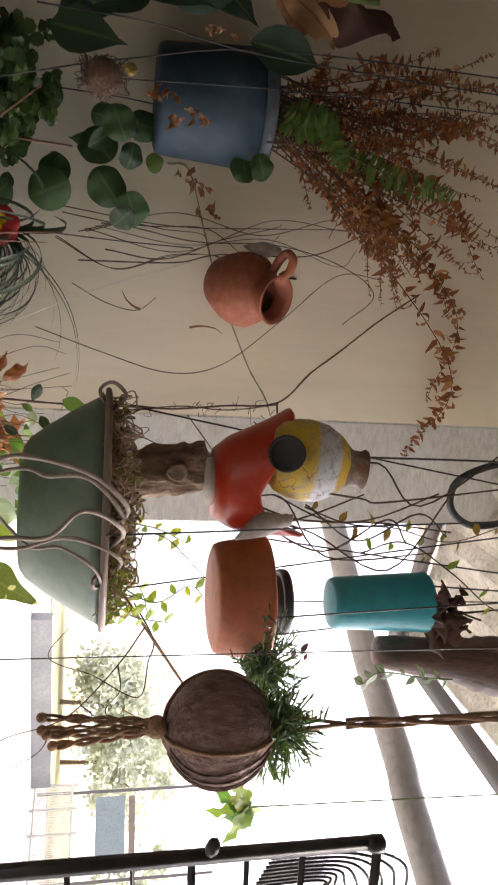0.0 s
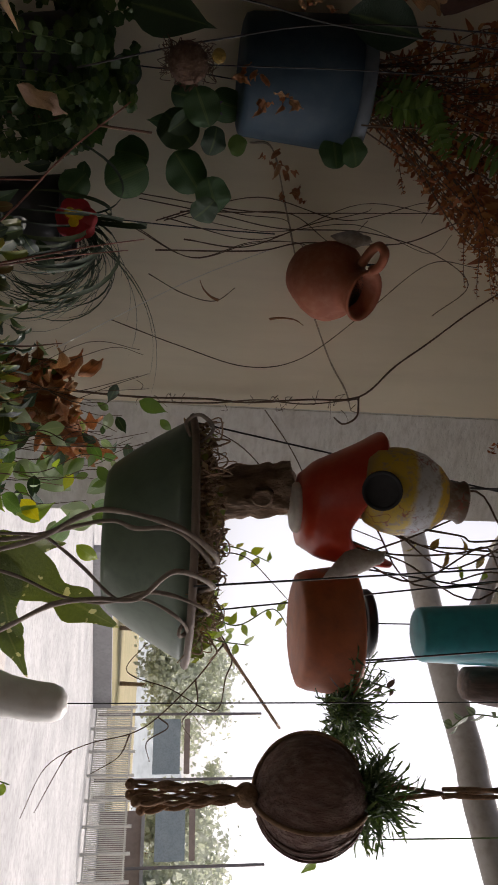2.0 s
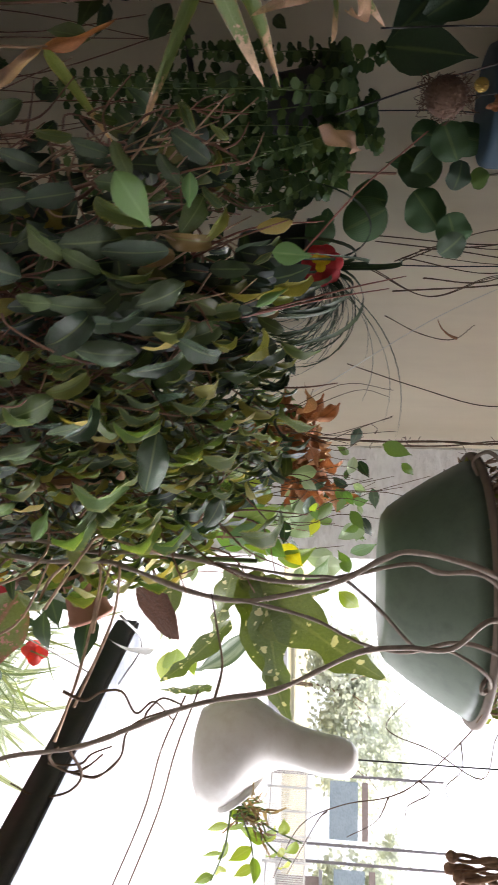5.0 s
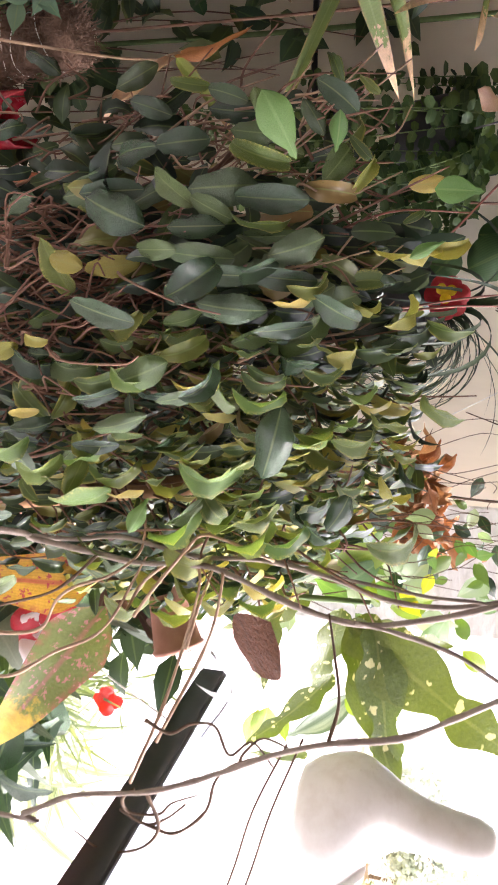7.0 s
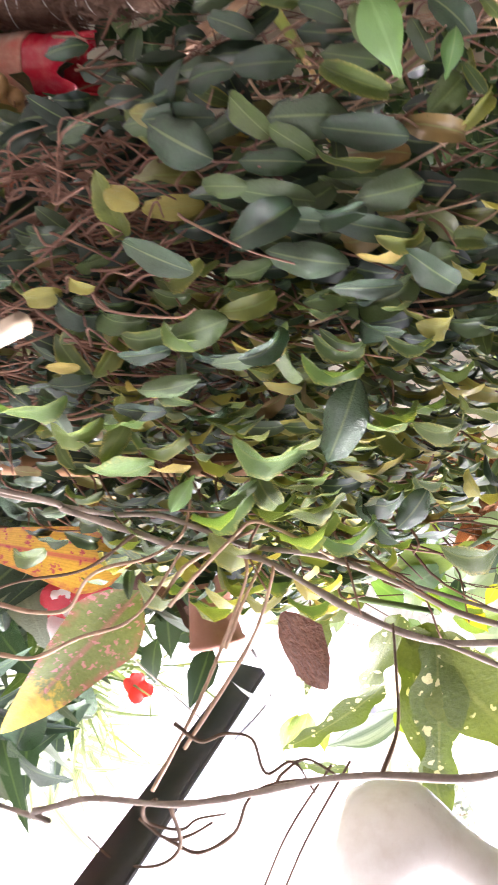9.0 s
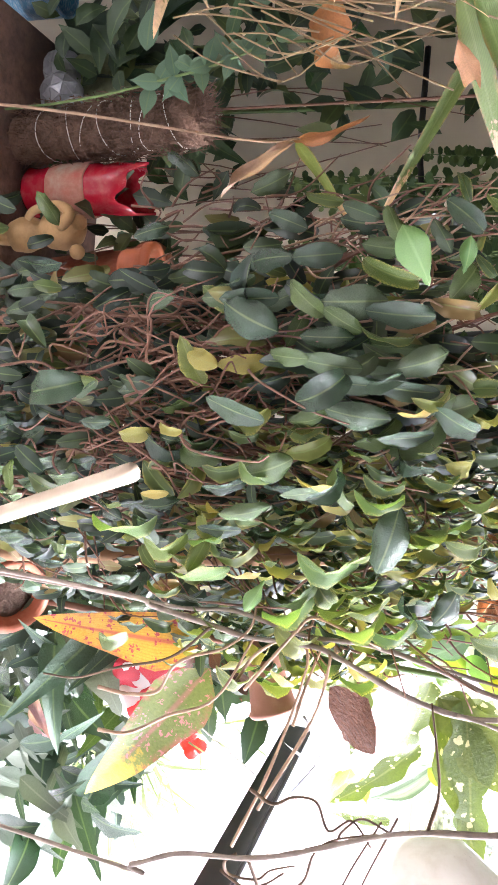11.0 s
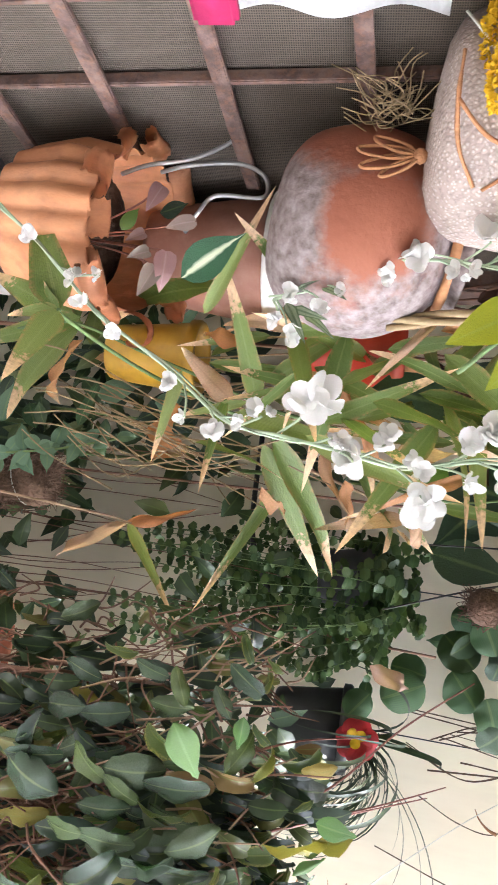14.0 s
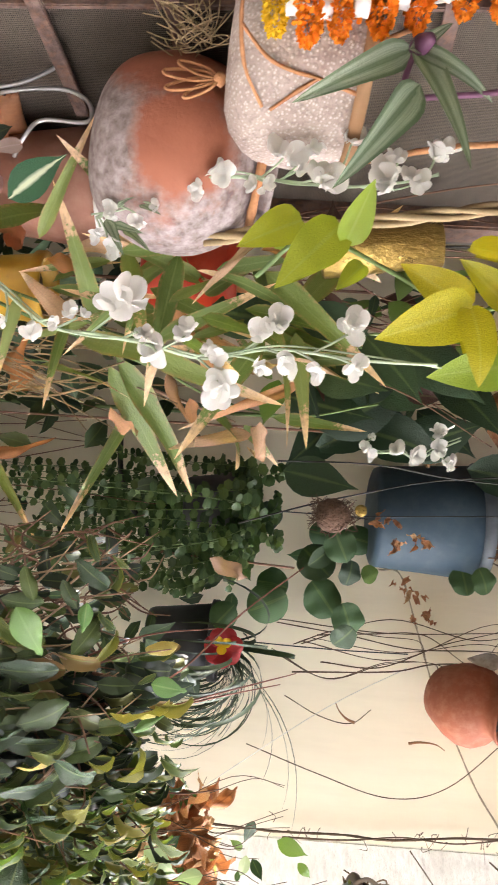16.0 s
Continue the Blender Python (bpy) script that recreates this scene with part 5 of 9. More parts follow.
OV = leaf_set("round_leaf", [(1.0, 0.5)] * 4, shape="ovate", fold=[0.1, 0.25, 0.0, 0.3], droop=[0.15, 0.4, -0.15, 0.6], curl=[0.0, 0.3, 0.1, 0.0], wave=[0.05, 0.1, 0.0, 0.12], n=8, mm=2)
for i, pts in enumerate(([(0.455, 0.735, 1.27), (0.47, 0.72, 1.30), (0.478, 0.71, 1.335)], [(0.456, 0.73, 1.27), (0.485, 0.715, 1.285), (0.505, 0.70, 1.29)], [(0.455, 0.73, 1.265), (0.48, 0.70, 1.262), (0.51, 0.69, 1.25)], [(0.456, 0.73, 1.268), (0.495, 0.72, 1.305), (0.50, 0.71, 1.325)])):
    sprig("trailing_vine", "thin vine with small lime green leaves from the white pot", pts, 6, OV, M["pothos"], 0.024, seed=i, droop=-0.6)
for i, pts in enumerate(([(0.40, 0.93, 1.52), (0.44, 0.95, 1.58), (0.42, 0.96, 1.63), (0.46, 0.97, 1.66)], [(0.33, 0.97, 1.52), (0.35, 1.0, 1.58), (0.38, 1.02, 1.63)], [(0.38, 0.95, 1.52), (0.43, 0.98, 1.56), (0.48, 1.0, 1.575)], [(0.42, 0.92, 1.52), (0.455, 0.94, 1.55), (0.47, 0.95, 1.60)])):
    sprig("twining_vine", "thin twining vine with small fresh green leaves by the bowl", pts, 9, OV, M["pothos"], 0.022, seed=20 + i)
LEAFP = thing("palmate_sprig", "drooping sprig of pale green lobed leaves", "plant", (0.65, 0.8, 1.70))
part("stem", tube([(0.66, 0.80, 2.30), (0.655, 0.80, 2.0), (0.65, 0.80, 1.70)], 0.001, 5, 5), M["stem_green"], LEAFP)
LAN = leaf_set("lance_leaf", [(1.0, 0.26)] * 4, shape="lance", fold=[0.15, 0.3, 0.1, 0.2], droop=[0.2, 0.5, 0.05, 0.35], wave=[0.05, 0.1, 0.0, 0.1], twist=[0, 0.4, -0.3, 0.2], n=10, mm=2)
PALM = leaf_set("lobed_leaf", [(1.0, 0.55)] * 3, shape="lobed", fold=[0.15, 0.3, 0.1], droop=[0.2, 0.45, 0.3], wave=[0.15, 0.25, 0.2], n=22, mm=2)
for k, (a, ln) in enumerate(((-165, 0.052), (-120, 0.042), (-70, 0.05), (-25, 0.05), (15, 0.046), (60, 0.035), (-145, 0.03), (-45, 0.034))):
    put_leaf(PALM[k % 3], M["young"] if k % 3 == 1 else M["pothos"], LEAFP, (0.65, 0.80, 1.695 + 0.006 * (k % 2)), (0.65 + ln * math.cos(radians(a)), 0.785 + 0.01 * (k % 3), 1.69 + ln * math.sin(radians(a))))

STRP = leaf_mesh("striped_leaf", 1.0, 0.34, shape="ovate", fold=0.3, droop=0.4, wave=0.1, n=12, mm=2, seed=4)
RND_P = leaf_set("broad_leaf", [(1.0, 0.72)] * 2, shape="heart", fold=[0.15, 0.25], droop=[0.3, 0.5], wave=[0.1, 0.15], n=10, mm=3)
OV_P = leaf_set("oval_leaf", [(1.0, 0.5)] * 2, shape="ovate", fold=[0.15, 0.25], droop=[0.3, 0.5], wave=[0.1, 0.15], n=8, mm=2)
# spotted leaves
SPL = leaf_set("spotted_leaf", [(1.0, 0.33)] * 4, shape="lobed", fold=[0.1, 0.25, 0.15, 0.2], droop=[0.15, 0.45, 0.3, 0.2], wave=[0.1, 0.2, 0.1, 0.15], twist=[0, 0.5, -0.4, 0.2], n=26, mm=2)
spot = thing("spotted_plant", "broad glossy green leaves with pale yellow spots", "plant", (0.29, 0.98, 0.0))
part("stem", tube([(0.29, 1.0, 0.0), (0.29, 0.99, 0.6), (0.295, 0.96, 1.10), (0.285, 0.93, 1.27)], 0.005, 8, 6, r2=0.003), M["stem_green"], spot)
for k, (a, b, w) in enumerate((((0.304, 0.92, 1.248), (0.431, 0.9, 1.428), 1.2), ((0.304, 0.92, 1.248), (0.34, 0.92, 1.367), 0.9), ((0.30, 0.92, 1.275), (0.48, 0.89, 1.311), 0.95), ((0.30, 0.95, 1.24), (0.405, 0.95, 1.215), 1.2), ((0.31, 0.93, 1.27), (0.395, 0.92, 1.345), 1.1), ((0.29, 0.97, 1.20), (0.37, 0.95, 1.10), 1.1), ((0.284, 0.90, 1.171), (0.388, 0.89, 1.172), 0.9), ((0.464, 0.945, 1.212), (0.478, 0.938, 1.143), 0.9))):
    ob = put_leaf(SPL[k % 4], M["spot_leaf"], spot, a, b, (0.2, -1, 0.3))
    ob.matrix_basis = ob.matrix_basis @ Matrix.Diagonal((w, 1, 1, 1))
for k, (a, b) in enumerate([((0.264, 1.0, 1.241), (0.3, 0.98, 1.278)), ((0.24, 1.0, 1.286), (0.272, 0.98, 1.253)), ((0.289, 1.0, 1.295), (0.312, 0.98, 1.325)), ((0.342, 0.98, 1.368), (0.366, 0.97, 1.4)), ((0.449, 1.0, 1.144), (0.503, 1.0, 1.133)), ((0.444, 1.0, 1.156), (0.512, 1.0, 1.142)), ((0.451, 1.0, 1.171), (0.484, 1.0, 1.178)), ((0.422, 1.0, 1.244), (0.434, 0.98, 1.272))]):
    put_leaf(OV[k % 4], M["pothos_yellow"] if k == 2 else M["pothos"], spot, a, b, (0.1, -1, 0.4), label="yellowing plain leaf" if k == 2 else "")
for k, (a, b, w) in enumerate([((0.319, 0.93, 1.25), (0.5, 0.9, 1.319), 0.75), ((0.294, 0.93, 1.172), (0.402, 0.9, 1.16), 0.7), ((0.373, 0.95, 1.235), (0.471, 0.92, 1.151), 0.75)]):
    ob = put_leaf(SPL[k], M["spot_leaf"], spot, a, b, (0.2, -1, 0.3))
    ob.matrix_basis = ob.matrix_basis @ Matrix.Diagonal((w, 1, 1, 1))
for k, (a, b) in enumerate([((0.264, 0.99, 1.228), (0.233, 0.96, 1.295)), ((0.288, 0.99, 1.229), (0.256, 0.96, 1.283)), ((0.283, 1.0, 1.271), (0.296, 0.97, 1.307)), ((0.31, 1.0, 1.289), (0.299, 0.97, 1.336)), ((0.317, 1.05, 1.384), (0.299, 1.03, 1.418)), ((0.365, 1.02, 1.326), (0.318, 1.0, 1.361))]):
    put_leaf(OV[k % 4], M["young"] if k % 3 else M["pothos"], spot, a, b, (0.1, -1, 0.4))
ob = put_leaf(OV_P[0], M["rust_leaf"], spot, (0.272, 0.80, 1.190), (0.352, 0.84, 1.148), (-0.35, -1, -0.2), label="rust brown withered leaf")
ob.matrix_basis = ob.matrix_basis @ Matrix.Diagonal((1.45, 1, 1, 1))
put_leaf(LAN[1], M["petal"], spot, (0.391, 0.90, 1.150), (0.396, 0.885, 1.090), (0.4, -1, 0.3), label="bleached white withered leaf")
put_leaf(STRP, M["striped"], spot, (0.417, 1.005, 1.253), (0.481, 0.97, 1.187), (0, -1, 0.4), label="grey green striped leaf")

pale = thing("broadleaf_plant", "green broad leaves coloured pale for backlight under the bowl", "plant", (0.27, 1.15, 1.1))
part("stem", tube([(0.28, 1.2, 0.0), (0.28, 1.2, 0.6), (0.27, 1.17, 1.2)], 0.004, 6, 5, r2=0.002), M["stem_green"], pale)
for k, (a, b) in enumerate([((0.31, 1.2, 1.282), (0.359, 1.2, 1.336)), ((0.294, 1.2, 1.334), (0.352, 1.18, 1.301)), ((0.294, 1.15, 1.26), (0.319, 1.15, 1.302)), ((0.381, 1.2, 1.363), (0.397, 1.2, 1.31)), ((0.293, 1.1, 1.399), (0.324, 1.1, 1.369)), ((0.376, 1.15, 1.337), (0.387, 1.15, 1.388))]):
    put_leaf(RND_P[k % 2], M["pale_leaf"], pale, a, b, (0.1, -1, 0.3))
rr = random.Random(14)
for k in range(130):
    q = Vector((rr.uniform(0.12, 0.34), rr.uniform(1.04, 1.30), rr.uniform(0.98, 1.30)))
    hung("leaf", OV_P[k % 2], (M["dark_leaf"], M["fern"], M["dark_leaf"], M["pale_leaf"], M["young"])[k % 5], pale, aim(q, (rr.uniform(-0.5, 1), rr.uniform(-0.5, 0.1), rr.uniform(-0.8, 0.8)), (rr.uniform(-0.5, 0.5), -1, rr.uniform(-0.2, 0.6)), rr.uniform(0.028, 0.055)))
bm = bmesh.new()
for k in range(26):
    q = Vector((rr.uniform(0.16, 0.34), rr.uniform(1.06, 1.28), rr.uniform(0.9, 1.05)))
    e = q + Vector((rr.uniform(-0.05, 0.10), rr.uniform(-0.05, 0.03), rr.uniform(0.15, 0.34)))
    tube([q, q.lerp(e, 0.5) + rv(0.03), e], 0.0011, 4, 5, bm, r2=0.0006)
part("stem_tangle", bm, M["twig"], pale, kind="stuff")
ps = []
for k in range(520):
    q = Vector((rr.uniform(0.10, 0.31), rr.uniform(1.04, 1.28), rr.uniform(0.86, 1.24)))
    if q.z > 1.16 and q.x < 0.22:
        continue
    ps.append(aim(q, (rr.uniform(-0.6, 1), rr.uniform(-0.5, 0.1), rr.uniform(-0.9, 0.8)), (rr.uniform(-0.5, 0.5), -1, rr.uniform(-0.2, 0.6)), rr.uniform(0.7, 1.25)))
for k in range(230):
    q = Vector((rr.uniform(0.24, 0.37), rr.uniform(1.0, 1.2), rr.uniform(0.78, 1.05)))
    ps.append(aim(q, (rr.uniform(-0.6, 1), rr.uniform(-0.5, 0.1), rr.uniform(-0.9, 0.8)), (rr.uniform(-0.5, 0.5), -1, rr.uniform(-0.2, 0.6)), rr.uniform(0.7, 1.25)))
# filler leaves in the darkened inner colour, closing bright gaps
leaves_joined("inner_leaves", ps, M["ficus_inner_shade"], pale, grids_of(0.048, 0.024, n=5, mm=1, shape="ovate", droop=[0.4, 0.9, 1.4, 0.2], fold=[0.2, 0.5], wave=0.15))
rr = random.Random(12)
for k in range(26):
    q = Vector((rr.uniform(0.22, 0.40), rr.uniform(1.05, 1.28), rr.uniform(1.12, 1.40)))
    hung("leaf", OV_P[k % 2], M["pale_leaf"] if k % 3 else M["fern"], pale, aim(q, (rr.uniform(-0.5, 1), rr.uniform(-0.5, 0), rr.uniform(-0.6, 0.8)), (rr.uniform(-0.4, 0.4), -1, rr.uniform(-0.2, 0.5)), rr.uniform(0.022, 0.042)))

for k in range(52):
    q = Vector((rr.uniform(0.235, 0.34), rr.uniform(1.05, 1.30), rr.uniform(1.22, 1.40)))
    hung("leaf", OV[k % 4], (M["fern"], M["round_green"], M["pothos"], M["pale_leaf"], M["young"], M["dark_leaf"])[k % 6], pale, aim(q, (rr.uniform(-0.6, 1), rr.uniform(-0.5, 0.1), rr.uniform(-0.7, 0.8)), (rr.uniform(-0.5, 0.5), -1, rr.uniform(-0.2, 0.6)), rr.uniform(0.018, 0.036)))
bm = bmesh.new()
for k in range(30):
    q = Vector((rr.uniform(0.14, 0.32), rr.uniform(1.05, 1.30), rr.uniform(1.16, 1.26)))
    e = q + Vector((rr.uniform(-0.06, 0.06), rr.uniform(-0.05, 0.05), rr.uniform(0.12, 0.26)))
    tube([q, q.lerp(e, 0.35) + rv(0.02), q.lerp(e, 0.7) + rv(0.025), e], 0.0009, 4, 5, bm, r2=0.0005)
part("stem_tangle", bm, M["vine_brown"], pale, kind="stuff")

# dry leaf cluster on the wall side
dry = thing("dry_leaf_cluster", "clump of crumpled orange brown dead leaves", "dead leaves", (0.24, 1.3, 1.3))
DRY = leaf_set("dry_leaf", [(1.0, 0.5), (1.0, 0.3), (1.0, 0.6), (1.0, 0.4), (1.0, 0.55)], shape="ovate", fold=[0.5, 0.9, 0.3, 0.7, 0.4], droop=[0.6, 1.0, 0.3, 0.9, -0.4], curl=[0.8, 0.3, 1.6, 1.0, 0.6], wave=[0.9, 1.2, 0.8, 1.0, 1.3], twist=[0.6, -0.8, 0.3, 1.0, -0.5], n=14, mm=3)
for i in range(50):
    q = Vector((R.uniform(0.15, 0.28), R.uniform(1.16, 1.32), R.uniform(1.24, 1.35)))
    hung("leaf", DRY[i % 5], M["dry_leaf"], dry, aim(q, (R.uniform(-0.6, 0.6), R.uniform(-1, 0.1), R.uniform(-0.4, 0.9)), rv() + Vector((0, -1, 0)), R.uniform(0.045, 0.085)))
part("stem", tube([(0.22, 1.40, 0.4), (0.22, 1.36, 0.9), (0.225, 1.30, 1.30)], 0.003, 6, 5), M["vine_brown"], dry)

NAR = leaf_set("oval_leaf", [(1.0, 0.42)] * 2, shape="ovate", fold=[0.3, 0.15], droop=[0.3, 0.5], wave=[0.05, 0.1], n=10, mm=2)
# thin vines along the wall
wv = thing("wall_vine", "thin brown vine creeping up the wall with a few leaves", "vine", (0.23, 1.4, 1.4))
for pts, r in (
        ([(0.235, 1.395, 1.30), (0.242, 1.40, 1.43), (0.240, 1.402, 1.551), (0.243, 1.402, 1.627), (0.232, 1.402, 1.737), (0.221, 1.40, 1.839), (0.16, 1.40, 1.90), (0.113, 1.40, 1.957), (0.05, 1.40, 2.03), (-0.009, 1.40, 2.11)], 0.0022),
        ([(0.25, 1.40, 1.45), (0.247, 1.40, 1.56), (0.236, 1.398, 1.65), (0.24, 1.40, 1.74), (0.225, 1.40, 1.84)], 0.0016),
        ([(0.221, 1.40, 1.838), (0.255, 1.385, 1.835), (0.27, 1.38, 1.81), (0.258, 1.38, 1.79)], 0.0022),
        ([(-0.02, 1.36, 1.45), (-0.03, 1.38, 1.62), (-0.05, 1.36, 1.70), (-0.06, 1.35, 1.86), (-0.10, 1.34, 1.95), (-0.13, 1.33, 2.02)], 0.0014),
        ([(-0.10, 1.38, 1.42), (-0.085, 1.39, 1.55), (-0.07, 1.38, 1.66), (-0.075, 1.36, 1.80), (-0.05, 1.35, 1.92), (0.0, 1.36, 2.0), (0.06, 1.38, 1.95)], 0.0011),
        ([(0.10, 1.36, 1.38), (0.14, 1.37, 1.50), (0.17, 1.37, 1.62), (0.15, 1.38, 1.72), (0.06, 1.385, 1.83), (-0.03, 1.38, 1.93), (-0.03, 1.38, 2.02)], 0.0010),
        ([(0.02, 1.37, 1.44), (0.05, 1.38, 1.50), (0.06, 1.385, 1.555), (0.035, 1.385, 1.59)], 0.0010),
        ([(0.28, 1.36, 1.55), (0.31, 1.33, 1.62), (0.36, 1.2, 1.70), (0.38, 1.1, 1.82)], 0.0012),
        ([(0.25, 1.38, 1.66), (0.30, 1.36, 1.70), (0.33, 1.34, 1.72), (0.35, 1.3, 1.73)], 0.0012)):
    part("stem", tube(pts, r, 5, 7, wob=0.3, r2=r * 0.7), M["vine_brown"], wv)
rr = random.Random(41)
for k in range(9):
    a = Vector((rr.uniform(-0.16, -0.02), 1.34, rr.uniform(1.40, 1.50)))
    e = Vector((rr.uniform(-0.14, 0.0), 1.385, rr.uniform(1.66, 1.98)))
    m1, m2 = a.lerp(e, 0.35) + Vector((rr.uniform(-0.03, 0.05), 0.03, 0)), a.lerp(e, 0.7) + Vector((rr.uniform(-0.04, 0.03), 0.02, 0))
    part("stem", tube([a, m1, m2, e, e + Vector((rr.uniform(-0.05, 0.05), 0, rr.uniform(-0.02, 0.06)))], rr.uniform(0.0007, 0.0013), 5, 8, wob=0.4, r2=0.0005), M["vine_brown"], wv)
for k in range(24):
    q = Vector((0.236 + rr.uniform(-0.012, 0.012), 1.398, rr.uniform(1.42, 1.86)))
    part("rootlet", tube([q, q + Vector((rr.uniform(-0.016, 0.016), -0.004, rr.uniform(-0.01, 0.01))), q + Vector((rr.uniform(-0.022, 0.022), -0.008, rr.uniform(-0.016, 0.016)))], 0.0008, 4, 4, r2=0.0004), M["vine_brown"], wv)
for i, (q, d, s) in enumerate((((0.21, 1.24, 1.435), (0.3, -0.2, 0.9), 0.05), ((0.185, 1.24, 1.40), (0.8, -0.2, -0.3), 0.036), ((0.24, 1.25, 1.40), (0.6, -0.3, 0.4), 0.034), ((0.25, 1.28, 1.47), (0.5, -0.4, 0.6), 0.03), ((0.27, 1.2, 1.42), (1, -0.2, 0.2), 0.034), ((0.30, 1.15, 1.40), (0.7, -0.3, 0.5), 0.036), ((0.28, 1.15, 1.36), (0.5, -0.3, -0.6), 0.04), ((0.26, 1.12, 1.33), (0.9, -0.2, -0.2), 0.038), ((0.33, 1.12, 1.45), (0.4, -0.5, 0.8), 0.03))):
    hung("leaf", OV[i % 4], M["dark_leaf"] if i % 3 else M["fern"], wv, aim(q, d, (0, -1, 0.2), s))
DL = thing("dead_leaf", "curled brown leaf caught on a thread by the wall", "dead leaf", (0.04, 1.38, 1.57))
part("leaf", tube([(0.058, 1.385, 1.562), (0.052, 1.38, 1.548), (0.040, 1.38, 1.535), (0.026, 1.38, 1.528)], 0.0028, 6, 5, r2=0.0006), M["leaf_scrap"], DL)
part("leaf", tube([(0.085, 1.385, 1.655), (0.081, 1.38, 1.675), (0.083, 1.38, 1.70), (0.092, 1.38, 1.716)], 0.0024, 6, 5, r2=0.0006), M["leaf_scrap"], DL)
string = thing("string", "taut white string across the wall", "string", (-0.05, 1.15, 1.4))
part("thread", tube([(0.10, 1.05, 1.33), (0.02, 1.25, 1.50), (-0.035, 1.415, 1.655)], 0.0007, 5, 4), M["string_white"], string)


# dry and green ferns above the blue pot
def frond(bm, poses, root, mid, tip, size, seed, curl=False):
    rr = random.Random(seed)
    tube([root, mid, tip], 0.0013, 5, 8, bm, r2=0.0005)
    line = spline([root, mid, tip], 22)
    for i, q in enumerate(line[4:]):
        k = min(len(line) - 2, i + 4)
        d = (line[k + 1] - line[k - 1]).normalized()
        s = i / len(line)
        ln = size * math.sin(math.pi * (0.15 + 0.8 * s)) * rr.uniform(0.7, 1.1)
        nrm = Vector((rr.uniform(-0.4, 0.4), -1, rr.uniform(-0.4, 0.4)))
        side = d.cross(nrm).normalized()
        for sg in (1, -1):
            if rr.random() < (0.3 if curl else 0.1):
                continue
            poses.append(aim(q, side * sg + d * rr.uniform(0.1, 0.5) + (rv(0.5) if curl else rv(0.1)), nrm + (rv(0.8) if curl else rv(0.15)), ln))


FG = grids_of(1.0, 0.36, n=5, mm=1, shape="lance", droop=[0.3, 1.2, 1.8, -1.2], twist=[0.4, 1.4, -1.0, 0.8], fold=0.3)
FGG = grids_of(1.0, 0.32, n=4, mm=1, shape="strap", droop=[0.1, 0.3], fold=0.1)
fern = thing("dry_fern", "withered russet brown fern bushing out of the blue pot", "fern", (-0.28, 1.28, 1.745))
bm, ps = bmesh.new(), []
C0 = Vector((-0.282, 1.285, 1.745))
for i in range(64):
    e = Vector((R.uniform(-0.40, 0.04), R.uniform(1.18, 1.37), R.uniform(1.84, 2.26)))
    if e.x > -0.12 and e.z < 1.92:
        e.z += 0.12
    md = C0.lerp(e, 0.55) + Vector((R.uniform(-0.04, 0.04), R.uniform(-0.03, 0.02), R.uniform(0.0, 0.07)))
    frond(bm, ps, C0 + Vector((R.uniform(-0.06, 0.06), R.uniform(-0.05, 0.04), 0)), md, e, R.uniform(0.015, 0.027), i, True)
for i, (md, e) in enumerate((((-0.09, 1.34, 2.07), (0.03, 1.37, 2.165)), ((0.0, 1.36, 2.16), (0.20, 1.385, 2.145)), ((0.12, 1.37, 2.175), (0.315, 1.385, 2.11)), ((-0.20, 1.30, 2.06), (-0.05, 1.33, 2.20)), ((-0.16, 1.31, 1.96), (-0.03, 1.33, 2.03)))):
    frond(bm, ps, C0, Vector(md), Vector(e), 0.04, 90 + i, True)
part("stalk_tangle", bm, M["vine_brown"], fern, kind="stuff")
leaves_joined("frond_mass", ps, M["dry_fern"], fern, FG)
gf = thing("green_fern", "few fresh green fern fronds among the withered ones", "fern", (-0.26, 1.26, 1.745))
bm, ps = bmesh.new(), []
for i, (md, e) in enumerate((((-0.27, 1.22, 1.82), (-0.19, 1.20, 1.87)), ((-0.25, 1.22, 1.80), (-0.26, 1.20, 1.85)), ((-0.20, 1.24, 1.95), (-0.17, 1.22, 2.07)))):
    frond(bm, ps, C0, Vector(md), Vector(e), 0.03, 60 + i)
part("stalk_tangle", bm, M["stem_green"], gf, kind="stuff")
leaves_joined("frond_mass", ps, M["fern"], gf, FGG)
for i, (q, s) in enumerate((((-0.245, 1.185, 1.61), 0.03), ((-0.265, 1.19, 1.565), 0.026), ((-0.37, 1.2, 1.65), 0.022), ((-0.17, 1.36, 1.64), 0.03), ((-0.13, 1.38, 1.67), 0.026))):
    scrap = thing("fern_scrap", "brown shred of dead fern clinging beside the blue pot", "dead leaf", q, "fern scraps")
    for k in range(7):
        hung("leaf", DRY[1], M["dry_leaf"], scrap, aim(Vector(q) + rv(0.008) + Vector((0.0, 0, k * 0.006 - 0.02)), rv() + Vector((0.3, 0, 0.8)), rv() + Vector((0, -1, 0)), s))

# round leaved plants between the blue pot and the ficus
viol = thing("violet_plant", "round quilted green leaves with a dark purple flower", "plant", (-0.2, 1.2, 1.45))
RND = leaf_set("round_leaf", [(1.0, 0.95)] * 4, shape="round", fold=[0.05, 0.15, 0.1, 0.2], droop=[0.2, 0.4, 0.1, 0.5], curl=[0.3, 0.1, 0.4, 0.2], wave=[0.14, 0.20, 0.12, 0.16], n=12, mm=4)
